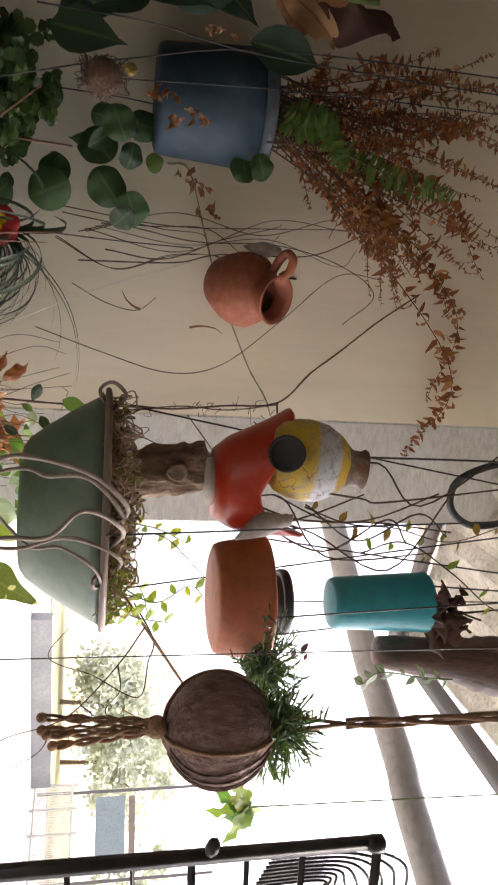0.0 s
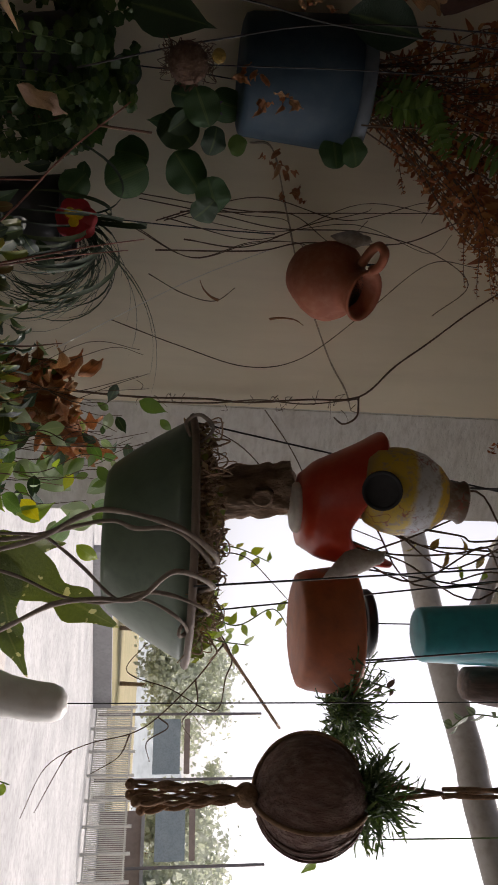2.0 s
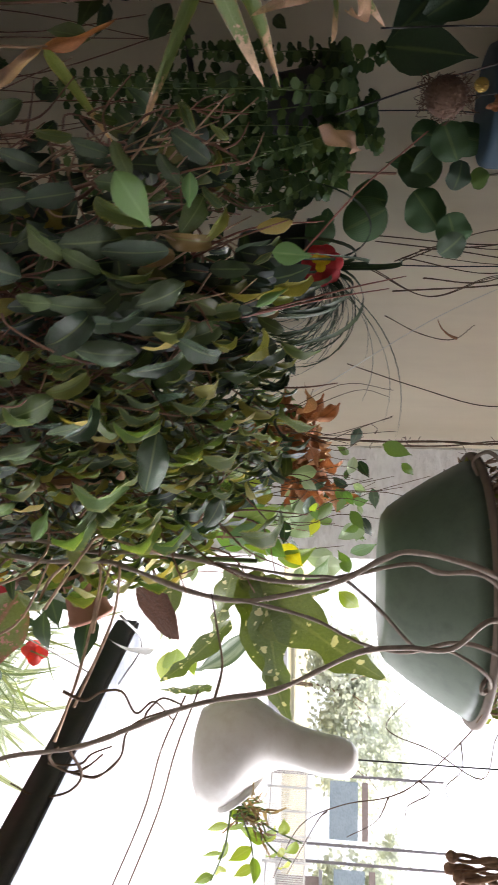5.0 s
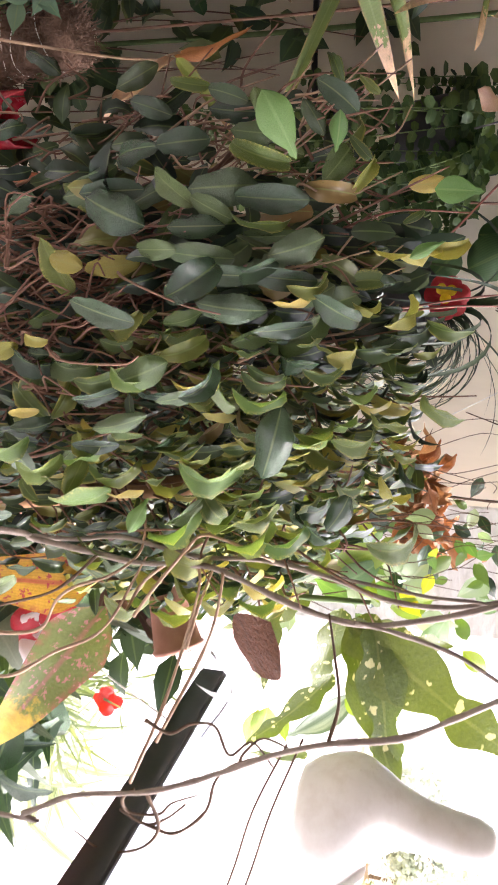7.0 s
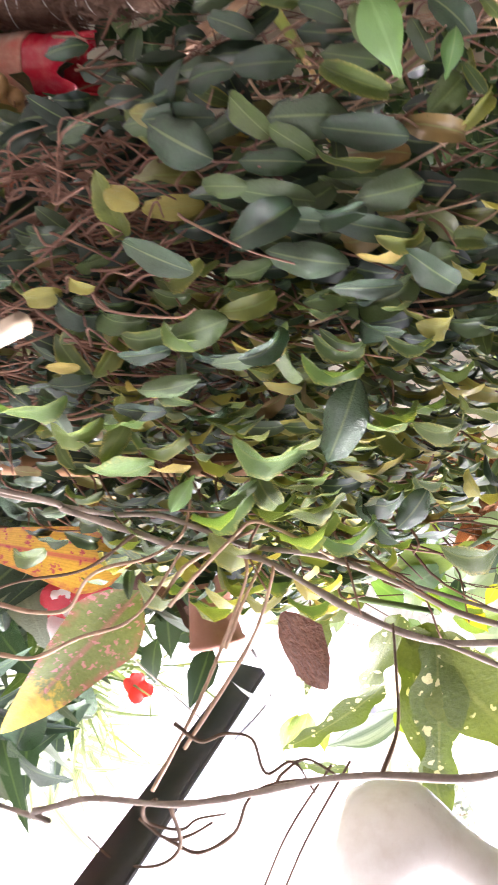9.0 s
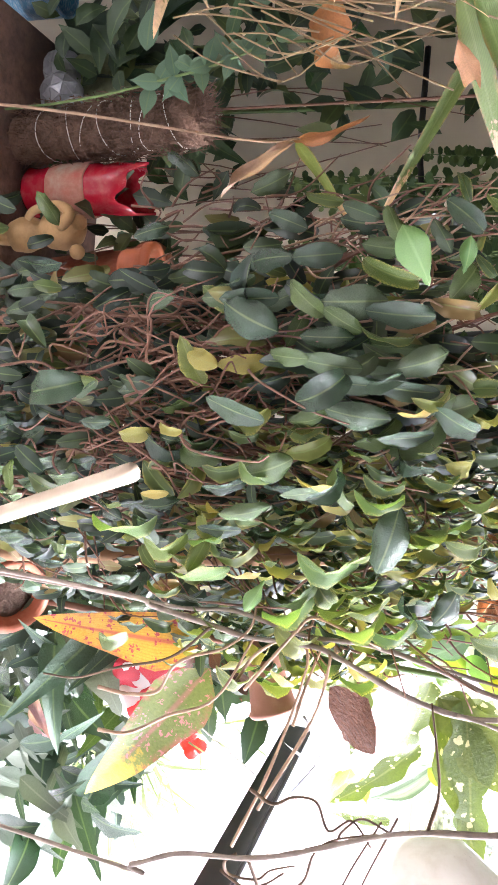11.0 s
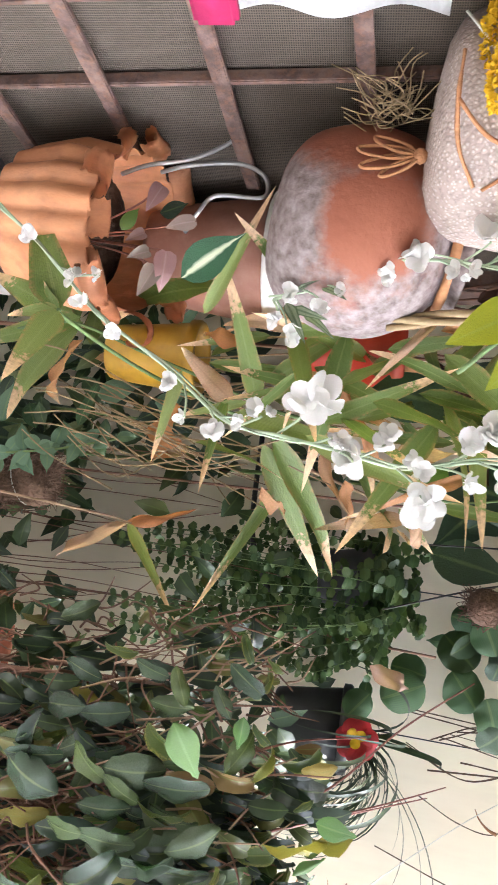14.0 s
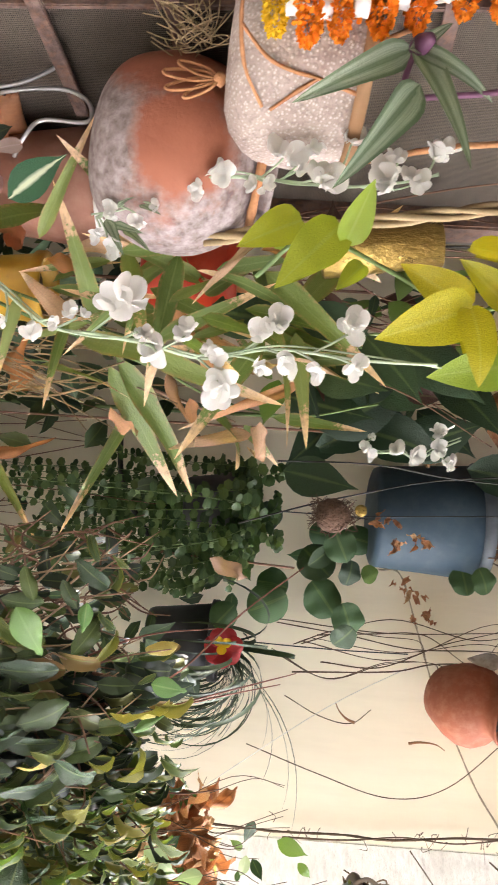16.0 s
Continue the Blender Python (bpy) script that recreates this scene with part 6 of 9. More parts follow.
for i, (q, d, w) in enumerate((((-0.146, 1.34, 1.497), (0.6, 0, 0.5), 0.072), ((-0.111, 1.34, 1.541), (0.7, 0, 0.3), 0.063), ((-0.250, 1.34, 1.553), (0.2, 0, 1), 0.056), ((-0.192, 1.34, 1.575), (0.6, -0.1, 0.5), 0.034), ((-0.130, 1.33, 1.400), (0.4, 0, -0.8), 0.074), ((-0.165, 1.34, 1.405), (-0.2, 0, -1), 0.06), ((-0.19, 1.28, 1.72), (1, -0.3, 0.2), 0.05), ((-0.19, 1.25, 1.745), (1, -0.3, 0.5), 0.045), ((-0.255, 1.33, 1.49), (0.1, 0, 0.9), 0.05))):
    hung("leaf", RND[i % 4], M["fern"] if i == 3 else M["round_green"], viol, aim(Vector(q) - Vector(d).normalized() * w * 0.5, d, (0, -1, 0.25), w))
rr = random.Random(77)
for k in range(14):
    q = Vector((rr.uniform(-0.32, -0.10), rr.uniform(1.22, 1.38), rr.uniform(1.28, 1.54)))
    hung("leaf", (RND if k % 3 else OV)[k % 4], M["dark_leaf"] if k % 2 else M["round_green"], viol, aim(q, (rr.uniform(-0.6, 1), rr.uniform(-0.4, 0), rr.uniform(-0.8, 0.8)), (rr.uniform(-0.4, 0.4), -1, rr.uniform(0, 0.6)), rr.uniform(0.04, 0.075)))
part("stem", tube([(-0.2, 1.28, 0.06), (-0.215, 1.30, 0.9), (-0.19, 1.26, 1.44)], 0.002, 6, 5), M["twig"], viol)
for k in range(6):
    hung("petal", OV[k % 4], M["purple"], viol, aim((-0.241, 1.313, 1.528), (math.cos(k), -0.5, math.sin(k)), (0, -1, 0), 0.021), "dark purple petal")
clip = thing("paper_butterfly", "small white paper bow clipped among the leaves", "ornament", (-0.266, 1.358, 1.5))
for sg in (-1, 1):
    put_leaf(OV[1], M["petal"], clip, (-0.266, 1.358, 1.506), (-0.262, 1.35, 1.506 + sg * 0.036), (0.3, -1, 0), "wing")
for i, (a, b) in enumerate((((-0.33, 1.15, 1.41), (-0.30, 1.08, 1.51)), ((-0.36, 1.0, 1.45), (-0.40, 0.92, 1.56)), ((-0.40, 0.98, 1.40), (-0.36, 0.95, 1.52)), ((-0.37, 1.02, 1.50), (-0.335, 0.95, 1.61)), ((-0.42, 0.98, 1.50), (-0.41, 0.92, 1.63)), ((-0.35, 1.05, 1.56), (-0.385, 1.0, 1.68)))):
    if i == 0:
        drk = thing("broadleaf_plant", "broad dark green oval leaves before the wall", "plant", (-0.38, 1.05, 1.3))
        part("stem", tube([(-0.37, 1.1, 0.06), (-0.385, 1.12, 0.9), (-0.37, 1.05, 1.58)], 0.002, 6, 5), M["twig"], drk)
    put_leaf(OV[i % 4], M["dark_leaf"], drk, a, b, (0.1, -1, 0.2))
nest = thing("coir_ball", "shaggy brown coir ball hanging on a wire", "coir ball", (-0.265, 1.12, 1.49))
bm = bmesh.new()
for k in range(220):
    d = rv().normalized()
    q = Vector((-0.262, 1.12, 1.485)) + Vector((d.x * 0.026, d.y * 0.026, d.z * 0.035)) * R.uniform(0.5, 1)
    tube([q, q + rv(0.012), q + rv(0.014)], 0.0006, 3, 3, bm)
bmesh.ops.create_icosphere(bm, subdivisions=2, radius=0.026, matrix=Matrix.Translation((-0.262, 1.12, 1.485)))
part("fibre", bm, M["coir"], nest)
part("wire", tube([(-0.262, 1.12, 1.51), (-0.28, 1.13, 1.8), (-0.29, 1.14, 2.33)], 0.0009, 5, 4), M["wire_black"], nest)
part("button", lathe([(0.009, 0), (0.0085, 0.003), (0.003, 0.0035)], (-0.268, 1.092, 1.522), pose(0, 0, 0, 90, 0, 0), 16), M["bamboo_gold"], nest)
cable = thing("cable", "thin black cables strung past the blue pot", "cable", (-0.3, 1.18, 1.6))
for pts in ([(-0.24, 1.10, 1.35), (-0.30, 1.16, 1.52), (-0.345, 1.18, 1.75), (-0.36, 1.2, 2.3)], [(-0.33, 1.08, 1.40), (-0.345, 1.14, 1.55), (-0.335, 1.18, 1.74), (-0.33, 1.2, 2.3)], [(-0.55, 1.33, 1.12), (-0.36, 1.30, 1.13), (-0.28, 1.28, 1.16), (-0.22, 1.3, 1.2)]):
    part("wire", tube(pts, 0.0013 if pts[0][2] > 1.2 else 0.005, 6, 6), M["wire_black"], cable)

# small leaved creeper in its black pot
PLACE = push_along_view(1.17)
cr_pot = pot("nursery_pot", "small black plastic pot buried in a creeper", (-0.255, 1.10, 1.27), 0.035, 0.045, 0.075, M["black_plastic"], group="black pots")
part("hanger", tube([(-0.255, 1.145, 1.345), (-0.255, 1.16, 1.5), (-0.255, 1.22, 1.62)], 0.001, 5, 4), M["wire_black"], cr_pot)
creeper = thing("creeper", "dense hanging creeper of tiny round green leaves", "creeper", (-0.255, 1.06, 1.3))
bm, ps = bmesh.new(), []
for k in range(54):
    a = R.uniform(0, 6.283)
    q = Vector((-0.255 + 0.04 * math.cos(a), 1.09 + 0.04 * math.sin(a), 1.345))
    e = Vector((R.uniform(-0.315, -0.135), R.uniform(1.0, 1.2), 1.43 - 0.44 * R.random() ** 0.8))
    if e.z > 1.33:
        md = [q.lerp(e, 0.5) + Vector((0, -0.02, 0.02))]
    else:
        md = [Vector((q.x * 0.4 + e.x * 0.6, e.y, 1.36)), Vector((e.x + R.uniform(-0.015, 0.015), e.y, e.z * 0.5 + 0.66))]
    tube([q] + md + [e], 0.0007, 4, 5, bm)
    line = spline([q] + md + [e], 9)
    for i, q2 in enumerate(line):
        for sg in (-1, 1):
            ps.append(aim(q2, Vector((sg, R.uniform(-0.8, 0.3), R.uniform(-0.6, 0.6))), rv(0.6) + Vector((0, -1, 0.5)), R.uniform(0.7, 1.3) * (1.15 - 0.5 * i / len(line))))
part("stem_tangle", bm, M["stem_green"], creeper, kind="stuff")
leaves_joined("foliage", ps, M["creeper"], creeper, grids_of(0.0148, 0.0130, n=3, mm=1, shape="round", droop=[0.1, 0.5, 0.3], fold=[0.1, 0.3]))

# black pot with strap leaves and a red flower
PLACE = push_along_view(1.14)
bp = pot("nursery_pot", "black plastic pot with long strap leaves", (-0.065, 1.16, 1.225), 0.042, 0.052, 0.105, M["black_plastic"], group="black pots", rim=M["black_plastic"])
part("hanger", tube([(-0.065, 1.21, 1.33), (-0.06, 1.23, 1.5), (-0.06, 1.25, 1.62)], 0.001, 5, 4), M["wire_black"], bp)
spider = thing("spider_plant", "long thin dark strap leaves arching from a black pot", "plant", (-0.06, 1.16, 1.32))
ps = []
V0 = Vector((-0.06, 1.16, 1.325))
SG = [leaf_grid(1.0, 0.03, "strap", 0.2, dr, twist=tw, n=14, mm=1, seed=i) for i, (dr, tw) in enumerate(((2.0, 0.3), (2.3, -0.5), (1.8, 0.6), (2.5, 0.2), (0.9, 0.1)))]
for k in range(70):
    d = Vector((abs(R.gauss(0.35, 0.3)), R.gauss(-0.1, 0.35), R.uniform(0.7, 1.5)))
    ps.append(aim(V0 + rv(0.015), d, (d.x * -1 + R.uniform(-.3, .3), -d.y, 1.2), R.uniform(0.17, 0.28)))
leaves_joined("foliage", ps[:40], M["strap"], spider, SG)
SPI = [leaf_mesh("strap_leaf", 1.0, 0.02, shape="strap", fold=0.2, droop=dr, twist=tw, n=14, mm=1, seed=i) for i, (dr, tw) in enumerate(((2.0, 0.3), (2.3, -0.5), (1.8, 0.6), (2.5, 0.2)))]
for i, m in enumerate(ps[40:]):
    hung("leaf", SPI[i % 4], M["strap_leaf"], spider, m)
redf = thing("paper_flower", "red paper flower with a yellow heart on the pot", "ornament", (-0.05, 1.10, 1.34))
for k in range(7):
    hung("petal", RND[k % 4], M["red_petal"], redf, aim((-0.06, 1.095, 1.34), (math.cos(k * 0.9), -0.3, math.sin(k * 0.9)), (0, -1, 0.2), 0.028))
for k in range(3):
    hung("petal", RND[k], M["marigold_yellow"], redf, aim((-0.064, 1.085, 1.338), (math.cos(k * 2), -0.6, math.sin(k * 2)), (0, -1, 0), 0.014), "yellow heart petal")

# ---- the ficus ----
PLACE = Matrix()
ficus = thing("ficus", "dense weeping ficus with curled glossy dark green leaves", "shrub", (0.0, 0.85, 0.0))
BROAD = leaf_set("leaf", [(1.0, 0.40)] * 4, shape="ovate", fold=[0.3, 0.15, 0.45, 0.25], droop=[0.35, 0.6, 0.25, 0.5], curl=[0.5, 0.8, 0.4, 1.0], wave=[0.10, 0.16, 0.08, 0.14], twist=[0.2, -0.2, 0.1, -0.35], n=12, mm=3)


def ficus_front(x, z):
    """How far forward the shrub's face stands."""
    return 0.69 + 0.6 * max(0, z - 1.2) ** 1.1 + 1.6 * (x - 0.02) ** 2 + 0.2 * max(0, 1.0 - z)


for k in range(15):
    x0 = R.uniform(-0.12, 0.10)
    x, z = x0 + R.uniform(-0.06, 0.10), R.uniform(1.05, 1.28)
    pts = [(x0 * 0.5 - 0.03, 0.95, 0.05), (x0 * 0.8 - 0.02, 0.97, 0.55), (x0, 0.95, 0.9), (x0 * 0.5 + x * 0.5, 0.90, 1.06), (x, ficus_front(x, z) + 0.05, z)]
    part("branch", tube(pts, 0.007, 8, 6, wob=0.2, r2=0.0015), M["twig"], ficus)
bm = bmesh.new()
for k in range(620):
    x, z = R.uniform(-0.20, 0.24), R.uniform(0.66, 1.24)
    if x < -0.035 and z < 0.90 and k % 8:
        continue
    q = Vector((x, ficus_front(x, z) + R.uniform(0.03, 0.2), z))
    d = Vector((R.uniform(-0.3, 0.6), R.uniform(-0.7, 0.1), R.uniform(0.1, 1.0))) * R.uniform(0.05, 0.14)
    tube([q, q + d * 0.5 + rv(0.018), q + d], 0.0014, 5, 4, bm, r2=0.0006)
for k in range(330):
    x, z = R.uniform(-0.10, 0.13), R.uniform(0.66, 1.0)
    if x < -0.035 and z < 0.92 and k % 6:
        continue
    q = Vector((x, ficus_front(x, z) + R.uniform(0.02, 0.26), z))
    d = Vector((R.uniform(-0.2, 0.3), R.uniform(-0.5, 0.1), R.uniform(0.5, 1.0))) * R.uniform(0.08, 0.20)
    tube([q, q + d * 0.35 + rv(0.016), q + d * 0.7 + rv(0.02), q + d], 0.0017, 5, 4, bm, r2=0.0008)
part("twig_tangle", bm, M["twig"], ficus, kind="stuff")


# holes in the leafage: x from, x to, z from, z to, the share of leaves missing there, and whether it goes right through
HOLES = ((0.143, 0.185, 0.90, 1.13, 0.85, 0), (-0.075, -0.002, 0.88, 1.06, 0.92, 0), (-0.06, 0.03, 1.04, 1.125, 0.7, 0), (0.03, 0.10, 0.90, 1.02, 0.6, 0), (-0.20, -0.105, 0.72, 1.15, 0.9, 1), (-0.20, -0.065, 1.12, 1.34, 0.86, 1), (-0.07, 0.0, 1.24, 1.34, 0.5, 1), (0.19, 0.27, 0.72, 1.02, 0.8, 1))


def ficus_pose(depth):
    while True:
        x, z = R.uniform(-0.20, 0.27), R.uniform(0.72, 1.31)
        top = 1.31 - 1.2 * max(0, x - 0.14) ** 1.1 - 0.9 * max(0, -0.08 - x)
        if z > top or (x < 0.03 and z < 1.02 and R.random() < 0.6):
            continue
        if any(a < x < b and c < z < d and (through_all or depth < 0.12) and R.random() < share for a, b, c, d, share, through_all in HOLES):
            continue
        break
    q = Vector((x, ficus_front(x, z) + depth + R.gauss(0, 0.012), z))
    # nearness to the open side and the top, which picks the lighter leaf copy
    lit = min(1.0, max(0.0, (x + 0.03) / 0.09)) * min(1.0, max(0.0, (z - 0.96) / 0.14))
    side = R.random()
    if side < 0.80:
        d = Vector((R.gauss(0.05, 0.26), R.gauss(-0.12, 0.25), -1))
    elif side < 0.90:
        d = Vector((R.gauss(0.2, 0.4), R.gauss(-0.2, 0.3), 0.9))
    else:
        d = Vector((R.choice((-0.6, 1)), R.gauss(-0.3, 0.3), R.gauss(-0.4, 0.5)))
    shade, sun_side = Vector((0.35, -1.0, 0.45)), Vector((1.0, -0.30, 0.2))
    f = shade.lerp(sun_side, 0.95 * lit) + Vector((R.gauss(0, 0.32), R.gauss(0, 0.22), R.gauss(0, 0.3)))
    return aim(q, d, f, R.uniform(0.75, 1.2) if x < 0.02 else R.uniform(0.6, 0.95)), lit


def arched(W, bend, fold, curl, wave, twist, seed, n=10, mm=3):
    """A leaf bent like a bow, one unit from root to tip."""
    vs, fs, uv = leaf_grid(1.0, W, "elliptic", fold, bend, curl, twist, wave, n, mm, seed)
    end = vs[-mm - 1]
    a = math.atan2(end.z, end.y)
    k = 1 / math.hypot(end.y, end.z)
    turn = Matrix.Rotation(-a, 3, "X") * k
    return [turn @ v for v in vs], fs, uv


def arched_mesh(*a, **k):
    vs, fs, uv = arched(*a, **k)
    me = bpy.data.meshes.new("leaf")
    me.from_pydata(vs, [], fs)
    lay = me.uv_layers.new(name="UVMap")
    for lp in me.loops:
        lay.data[lp.index].uv = uv[lp.vertex_index]
    me.shade_smooth()
    return me


CRESCENT = [arched_mesh(w, b, f, c, wv, tw, i) for i, (w, b, f, c, wv, tw) in enumerate(((0.42, 1.0, 0.5, 0.2, 0.25, 0.3), (0.36, 1.4, 0.9, 0.1, 0.35, -0.4), (0.48, 0.8, 0.3, 0.6, 0.2, 0.5), (0.34, 1.2, 1.1, 0.0, 0.45, 0.2), (0.44, 1.6, 0.6, 0.3, 0.3, -0.6), (0.40, 0.6, 0.8, 0.4, 0.4, 0.7)))]
CUPPED = [arched_mesh(w, b, f, c, wv, tw, i + 9, 12, 3) for i, (w, b, f, c, wv, tw) in enumerate(((0.38, 0.55, 0.4, 0.4, 0.22, 0.25), (0.42, 0.8, 0.25, 0.7, 0.28, -0.3), (0.34, 0.4, 0.6, 0.3, 0.2, 0.2), (0.40, 0.7, 0.35, 0.8, 0.32, -0.4), (0.36, 0.9, 0.7, 0.3, 0.3, 0.5)))]
for i in range(270):
    m, lit = ficus_pose(R.uniform(-0.015, 0.05))
    hung("leaf", (CRESCENT[i % 6] if R.random() < 0.25 + 0.6 * lit else CUPPED[i % 5]), M["ficus_lit_yellow"] if R.random() < 0.10 + 0.66 * lit else M["ficus"], ficus, m @ Matrix.Scale(R.uniform(0.032, 0.046), 4))
BOW = [arched(w, b, f, 0.3, 0.25, tw, i, 7, 2) for i, (w, b, f, tw) in enumerate(((0.38, 0.6, 0.4, 0.2), (0.36, 1.1, 0.8, -0.5), (0.42, 0.9, 0.3, 0.3), (0.34, 1.4, 1.0, 0.6), (0.40, 0.7, 0.6, -0.3)))]
inner = {"ficus_inner_shade": [], "ficus_inner_lit_yellow": []}
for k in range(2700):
    m, lit = ficus_pose(R.uniform(0.02, 0.11) if k < 1400 else R.uniform(0.13, 0.32))
    inner["ficus_inner_lit_yellow" if R.random() < 0.08 + 0.60 * lit else "ficus_inner_shade"].append(m @ Matrix.Scale(R.uniform(0.032, 0.046), 4))
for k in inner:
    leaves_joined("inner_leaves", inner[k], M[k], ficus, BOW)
# the leaves of the outer face that stand apart: root x and z, tip x and z, breadth
BLUE_GREEN = ((-0.065, 1.222, -0.065, 1.170, 1.1), (-0.040, 1.234, -0.023, 1.198, 1.2), (-0.009, 1.231, -0.012, 1.178, 0.9), (0.013, 1.200, 0.009, 1.150, 1.1), (0.017, 1.260, 0.001, 1.228, 1.3), (-0.022, 1.175, -0.026, 1.126, 1.1), (-0.045, 1.107, -0.066, 1.061, 1.5), (0.024, 1.104, 0.009, 1.056, 1.2), (0.050, 1.129, 0.066, 1.092, 1.5), (-0.060, 1.141, -0.085, 1.111, 1.2), (-0.049, 1.171, -0.065, 1.140, 1.3), (-0.110, 1.246, -0.077, 1.230, 1.1), (0.021, 1.230, 0.028, 1.191, 0.9), (0.077, 1.211, 0.131, 1.198, 1.3), (0.072, 1.092, 0.080, 1.057, 0.9), (0.070, 1.155, 0.079, 1.121, 0.9), (0.089, 1.113, 0.101, 1.071, 0.8), (0.113, 1.089, 0.114, 1.053, 1.1), (0.143, 1.258, 0.172, 1.242, 1.5), (0.151, 1.151, 0.174, 1.120, 0.8))
OLIVE = ((-0.051, 1.211, -0.053, 1.170, 0.6), (-0.015, 1.234, -0.004, 1.212, 0.9), (0.004, 1.228, 0.008, 1.203, 0.9), (0.002, 1.272, 0.004, 1.255, 0.8), (0.032, 1.257, 0.042, 1.240, 1.4), (0.040, 1.197, 0.037, 1.170, 0.8), (0.063, 1.168, 0.062, 1.133, 0.9), (0.057, 1.212, 0.054, 1.184, 0.9), (0.030, 1.236, 0.036, 1.220, 1.0), (-0.003, 1.292, 0.019, 1.277, 1.3), (0.166, 1.306, 0.183, 1.271, 1.2), (0.151, 1.209, 0.170, 1.152, 1.1), (0.113, 1.193, 0.124, 1.167, 0.7), (0.129, 1.266, 0.137, 1.252, 1.3), (0.148, 1.105, 0.152, 1.076, 1.0), (0.087, 1.244, 0.094, 1.219, 1.2), (0.090, 1.272, 0.100, 1.245, 0.8), (-0.043, 1.313, -0.033, 1.266, 0.7), (0.143, 1.192, 0.146, 1.162, 0.8), (0.043, 1.249, 0.051, 1.224, 0.7))
FRESH = ((0.137, 1.199, 0.140, 1.168, 0.9), (0.164, 1.226, 0.179, 1.191, 0.9), (0.168, 1.305, 0.183, 1.270, 0.9), (0.164, 1.202, 0.185, 1.168, 0.8), (0.119, 1.182, 0.122, 1.137, 0.8), (0.082, 1.262, 0.092, 1.230, 0.8), (0.096, 1.244, 0.101, 1.215, 0.9), (0.067, 1.212, 0.066, 1.178, 0.6), (0.148, 1.078, 0.160, 1.026, 1.4), (0.158, 1.145, 0.181, 1.106, 0.9), (0.123, 1.040, 0.130, 1.004, 0.8), (0.113, 1.078, 0.127, 1.044, 0.9), (0.111, 1.015, 0.118, 0.952, 0.9), (0.064, 1.113, 0.055, 1.089, 1.2))
CROWN = ((-0.110, 1.147, -0.104, 1.108, 1.4), (-0.074, 1.187, -0.070, 1.137, 1.3), (-0.072, 1.103, -0.068, 1.056, 1.2), (-0.115, 1.227, -0.140, 1.211, 1.2), (-0.136, 1.248, -0.158, 1.218, 1.3), (-0.130, 1.115, -0.142, 1.081, 1.2), (-0.045, 1.166, -0.043, 1.125, 1.0), (-0.010, 1.193, -0.011, 1.147, 1.0), (-0.12, 1.19, -0.15, 1.175, 1.1), (-0.14, 1.17, -0.15, 1.14, 1.2))
PALE = ((-0.155, 1.139, -0.160, 1.108, 0.8), (-0.091, 1.206, -0.105, 1.165, 0.8), (-0.084, 1.287, -0.090, 1.316, 0.9), (-0.038, 1.302, -0.046, 1.332, 1.0), (-0.160, 1.235, -0.183, 1.225, 0.7), (-0.155, 1.262, -0.167, 1.247, 1.0), (-0.10, 1.26, -0.115, 1.245, 0.9), (-0.075, 1.25, -0.10, 1.262, 0.8), (-0.055, 1.285, -0.065, 1.30, 0.7))
for rows, kinds, mat, face, label in ((CROWN, CUPPED, "ficus", (0.2, -1, 0.3), "broad blue green leaf"), (PALE, CRESCENT, "ficus_lit_yellow", (0.5, -1, 0.2), "curled olive and yellow leaf"), (BLUE_GREEN, CUPPED, "ficus", (0.35, -1, 0.2), "broad blue green leaf"), (OLIVE, CRESCENT, "ficus_lit_yellow", (0.9, -0.7, 0.1), "curled olive and yellow leaf"), (FRESH, CRESCENT, "ficus_green", (0.9, -0.6, 0.2), "")):
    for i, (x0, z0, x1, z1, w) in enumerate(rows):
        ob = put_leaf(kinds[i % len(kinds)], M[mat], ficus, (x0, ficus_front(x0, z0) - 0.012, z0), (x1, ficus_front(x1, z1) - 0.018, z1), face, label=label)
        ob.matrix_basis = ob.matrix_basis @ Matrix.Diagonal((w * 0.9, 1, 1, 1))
for i, (a, b, c, w) in enumerate((((-0.116, 0.635, 1.199), (-0.077, 0.640, 1.223), "young", 1.3), ((-0.122, 0.69, 1.241), (-0.094, 0.685, 1.242), "young", 1.15), ((-0.063, 0.665, 1.305), (-0.059, 0.655, 1.333), "young", 1.4), ((-0.023, 0.68, 1.292), (-0.034, 0.68, 1.319), "young", 0.8), ((-0.013, 0.745, 1.119), (-0.015, 0.735, 1.16), "young", 1.1), ((0.181, 0.7, 1.095), (0.156, 0.69, 1.113), "young", 1.1), ((-0.172, 0.8, 1.334), (-0.148, 0.795, 1.387), "bamboo_pink", 0.8))):
    ob = put_leaf(BROAD[i % 4] if c == "young" else DRY[3], M[c], ficus, a, b, (0.2, -1, 0.3), label="bright young leaf" if c == "young" else "pale dry leaf")
    ob.matrix_basis = ob.matrix_basis @ Matrix.Diagonal((w, 1, 1, 1))
for pts in ([(-0.02, 0.85, 1.22), (-0.05, 0.84, 1.30), (-0.12, 0.83, 1.37), (-0.17, 0.82, 1.43)], [(-0.06, 0.84, 1.20), (-0.09, 0.85, 1.27), (-0.10, 0.90, 1.34)], [(0.0, 0.86, 1.24), (-0.02, 0.95, 1.34), (-0.03, 1.05, 1.42)], [(0.0, 0.86, 1.24), (-0.03, 0.95, 1.36), (-0.045, 1.05, 1.44)]):
    part("shoot", tube(pts, 0.0014, 5, 6, r2=0.0007), M["stem_red"], ficus)

bm = bmesh.new()
rr = random.Random(19)
for k in range(56):
    x, z = rr.uniform(-0.16, 0.06), rr.uniform(1.08, 1.26)
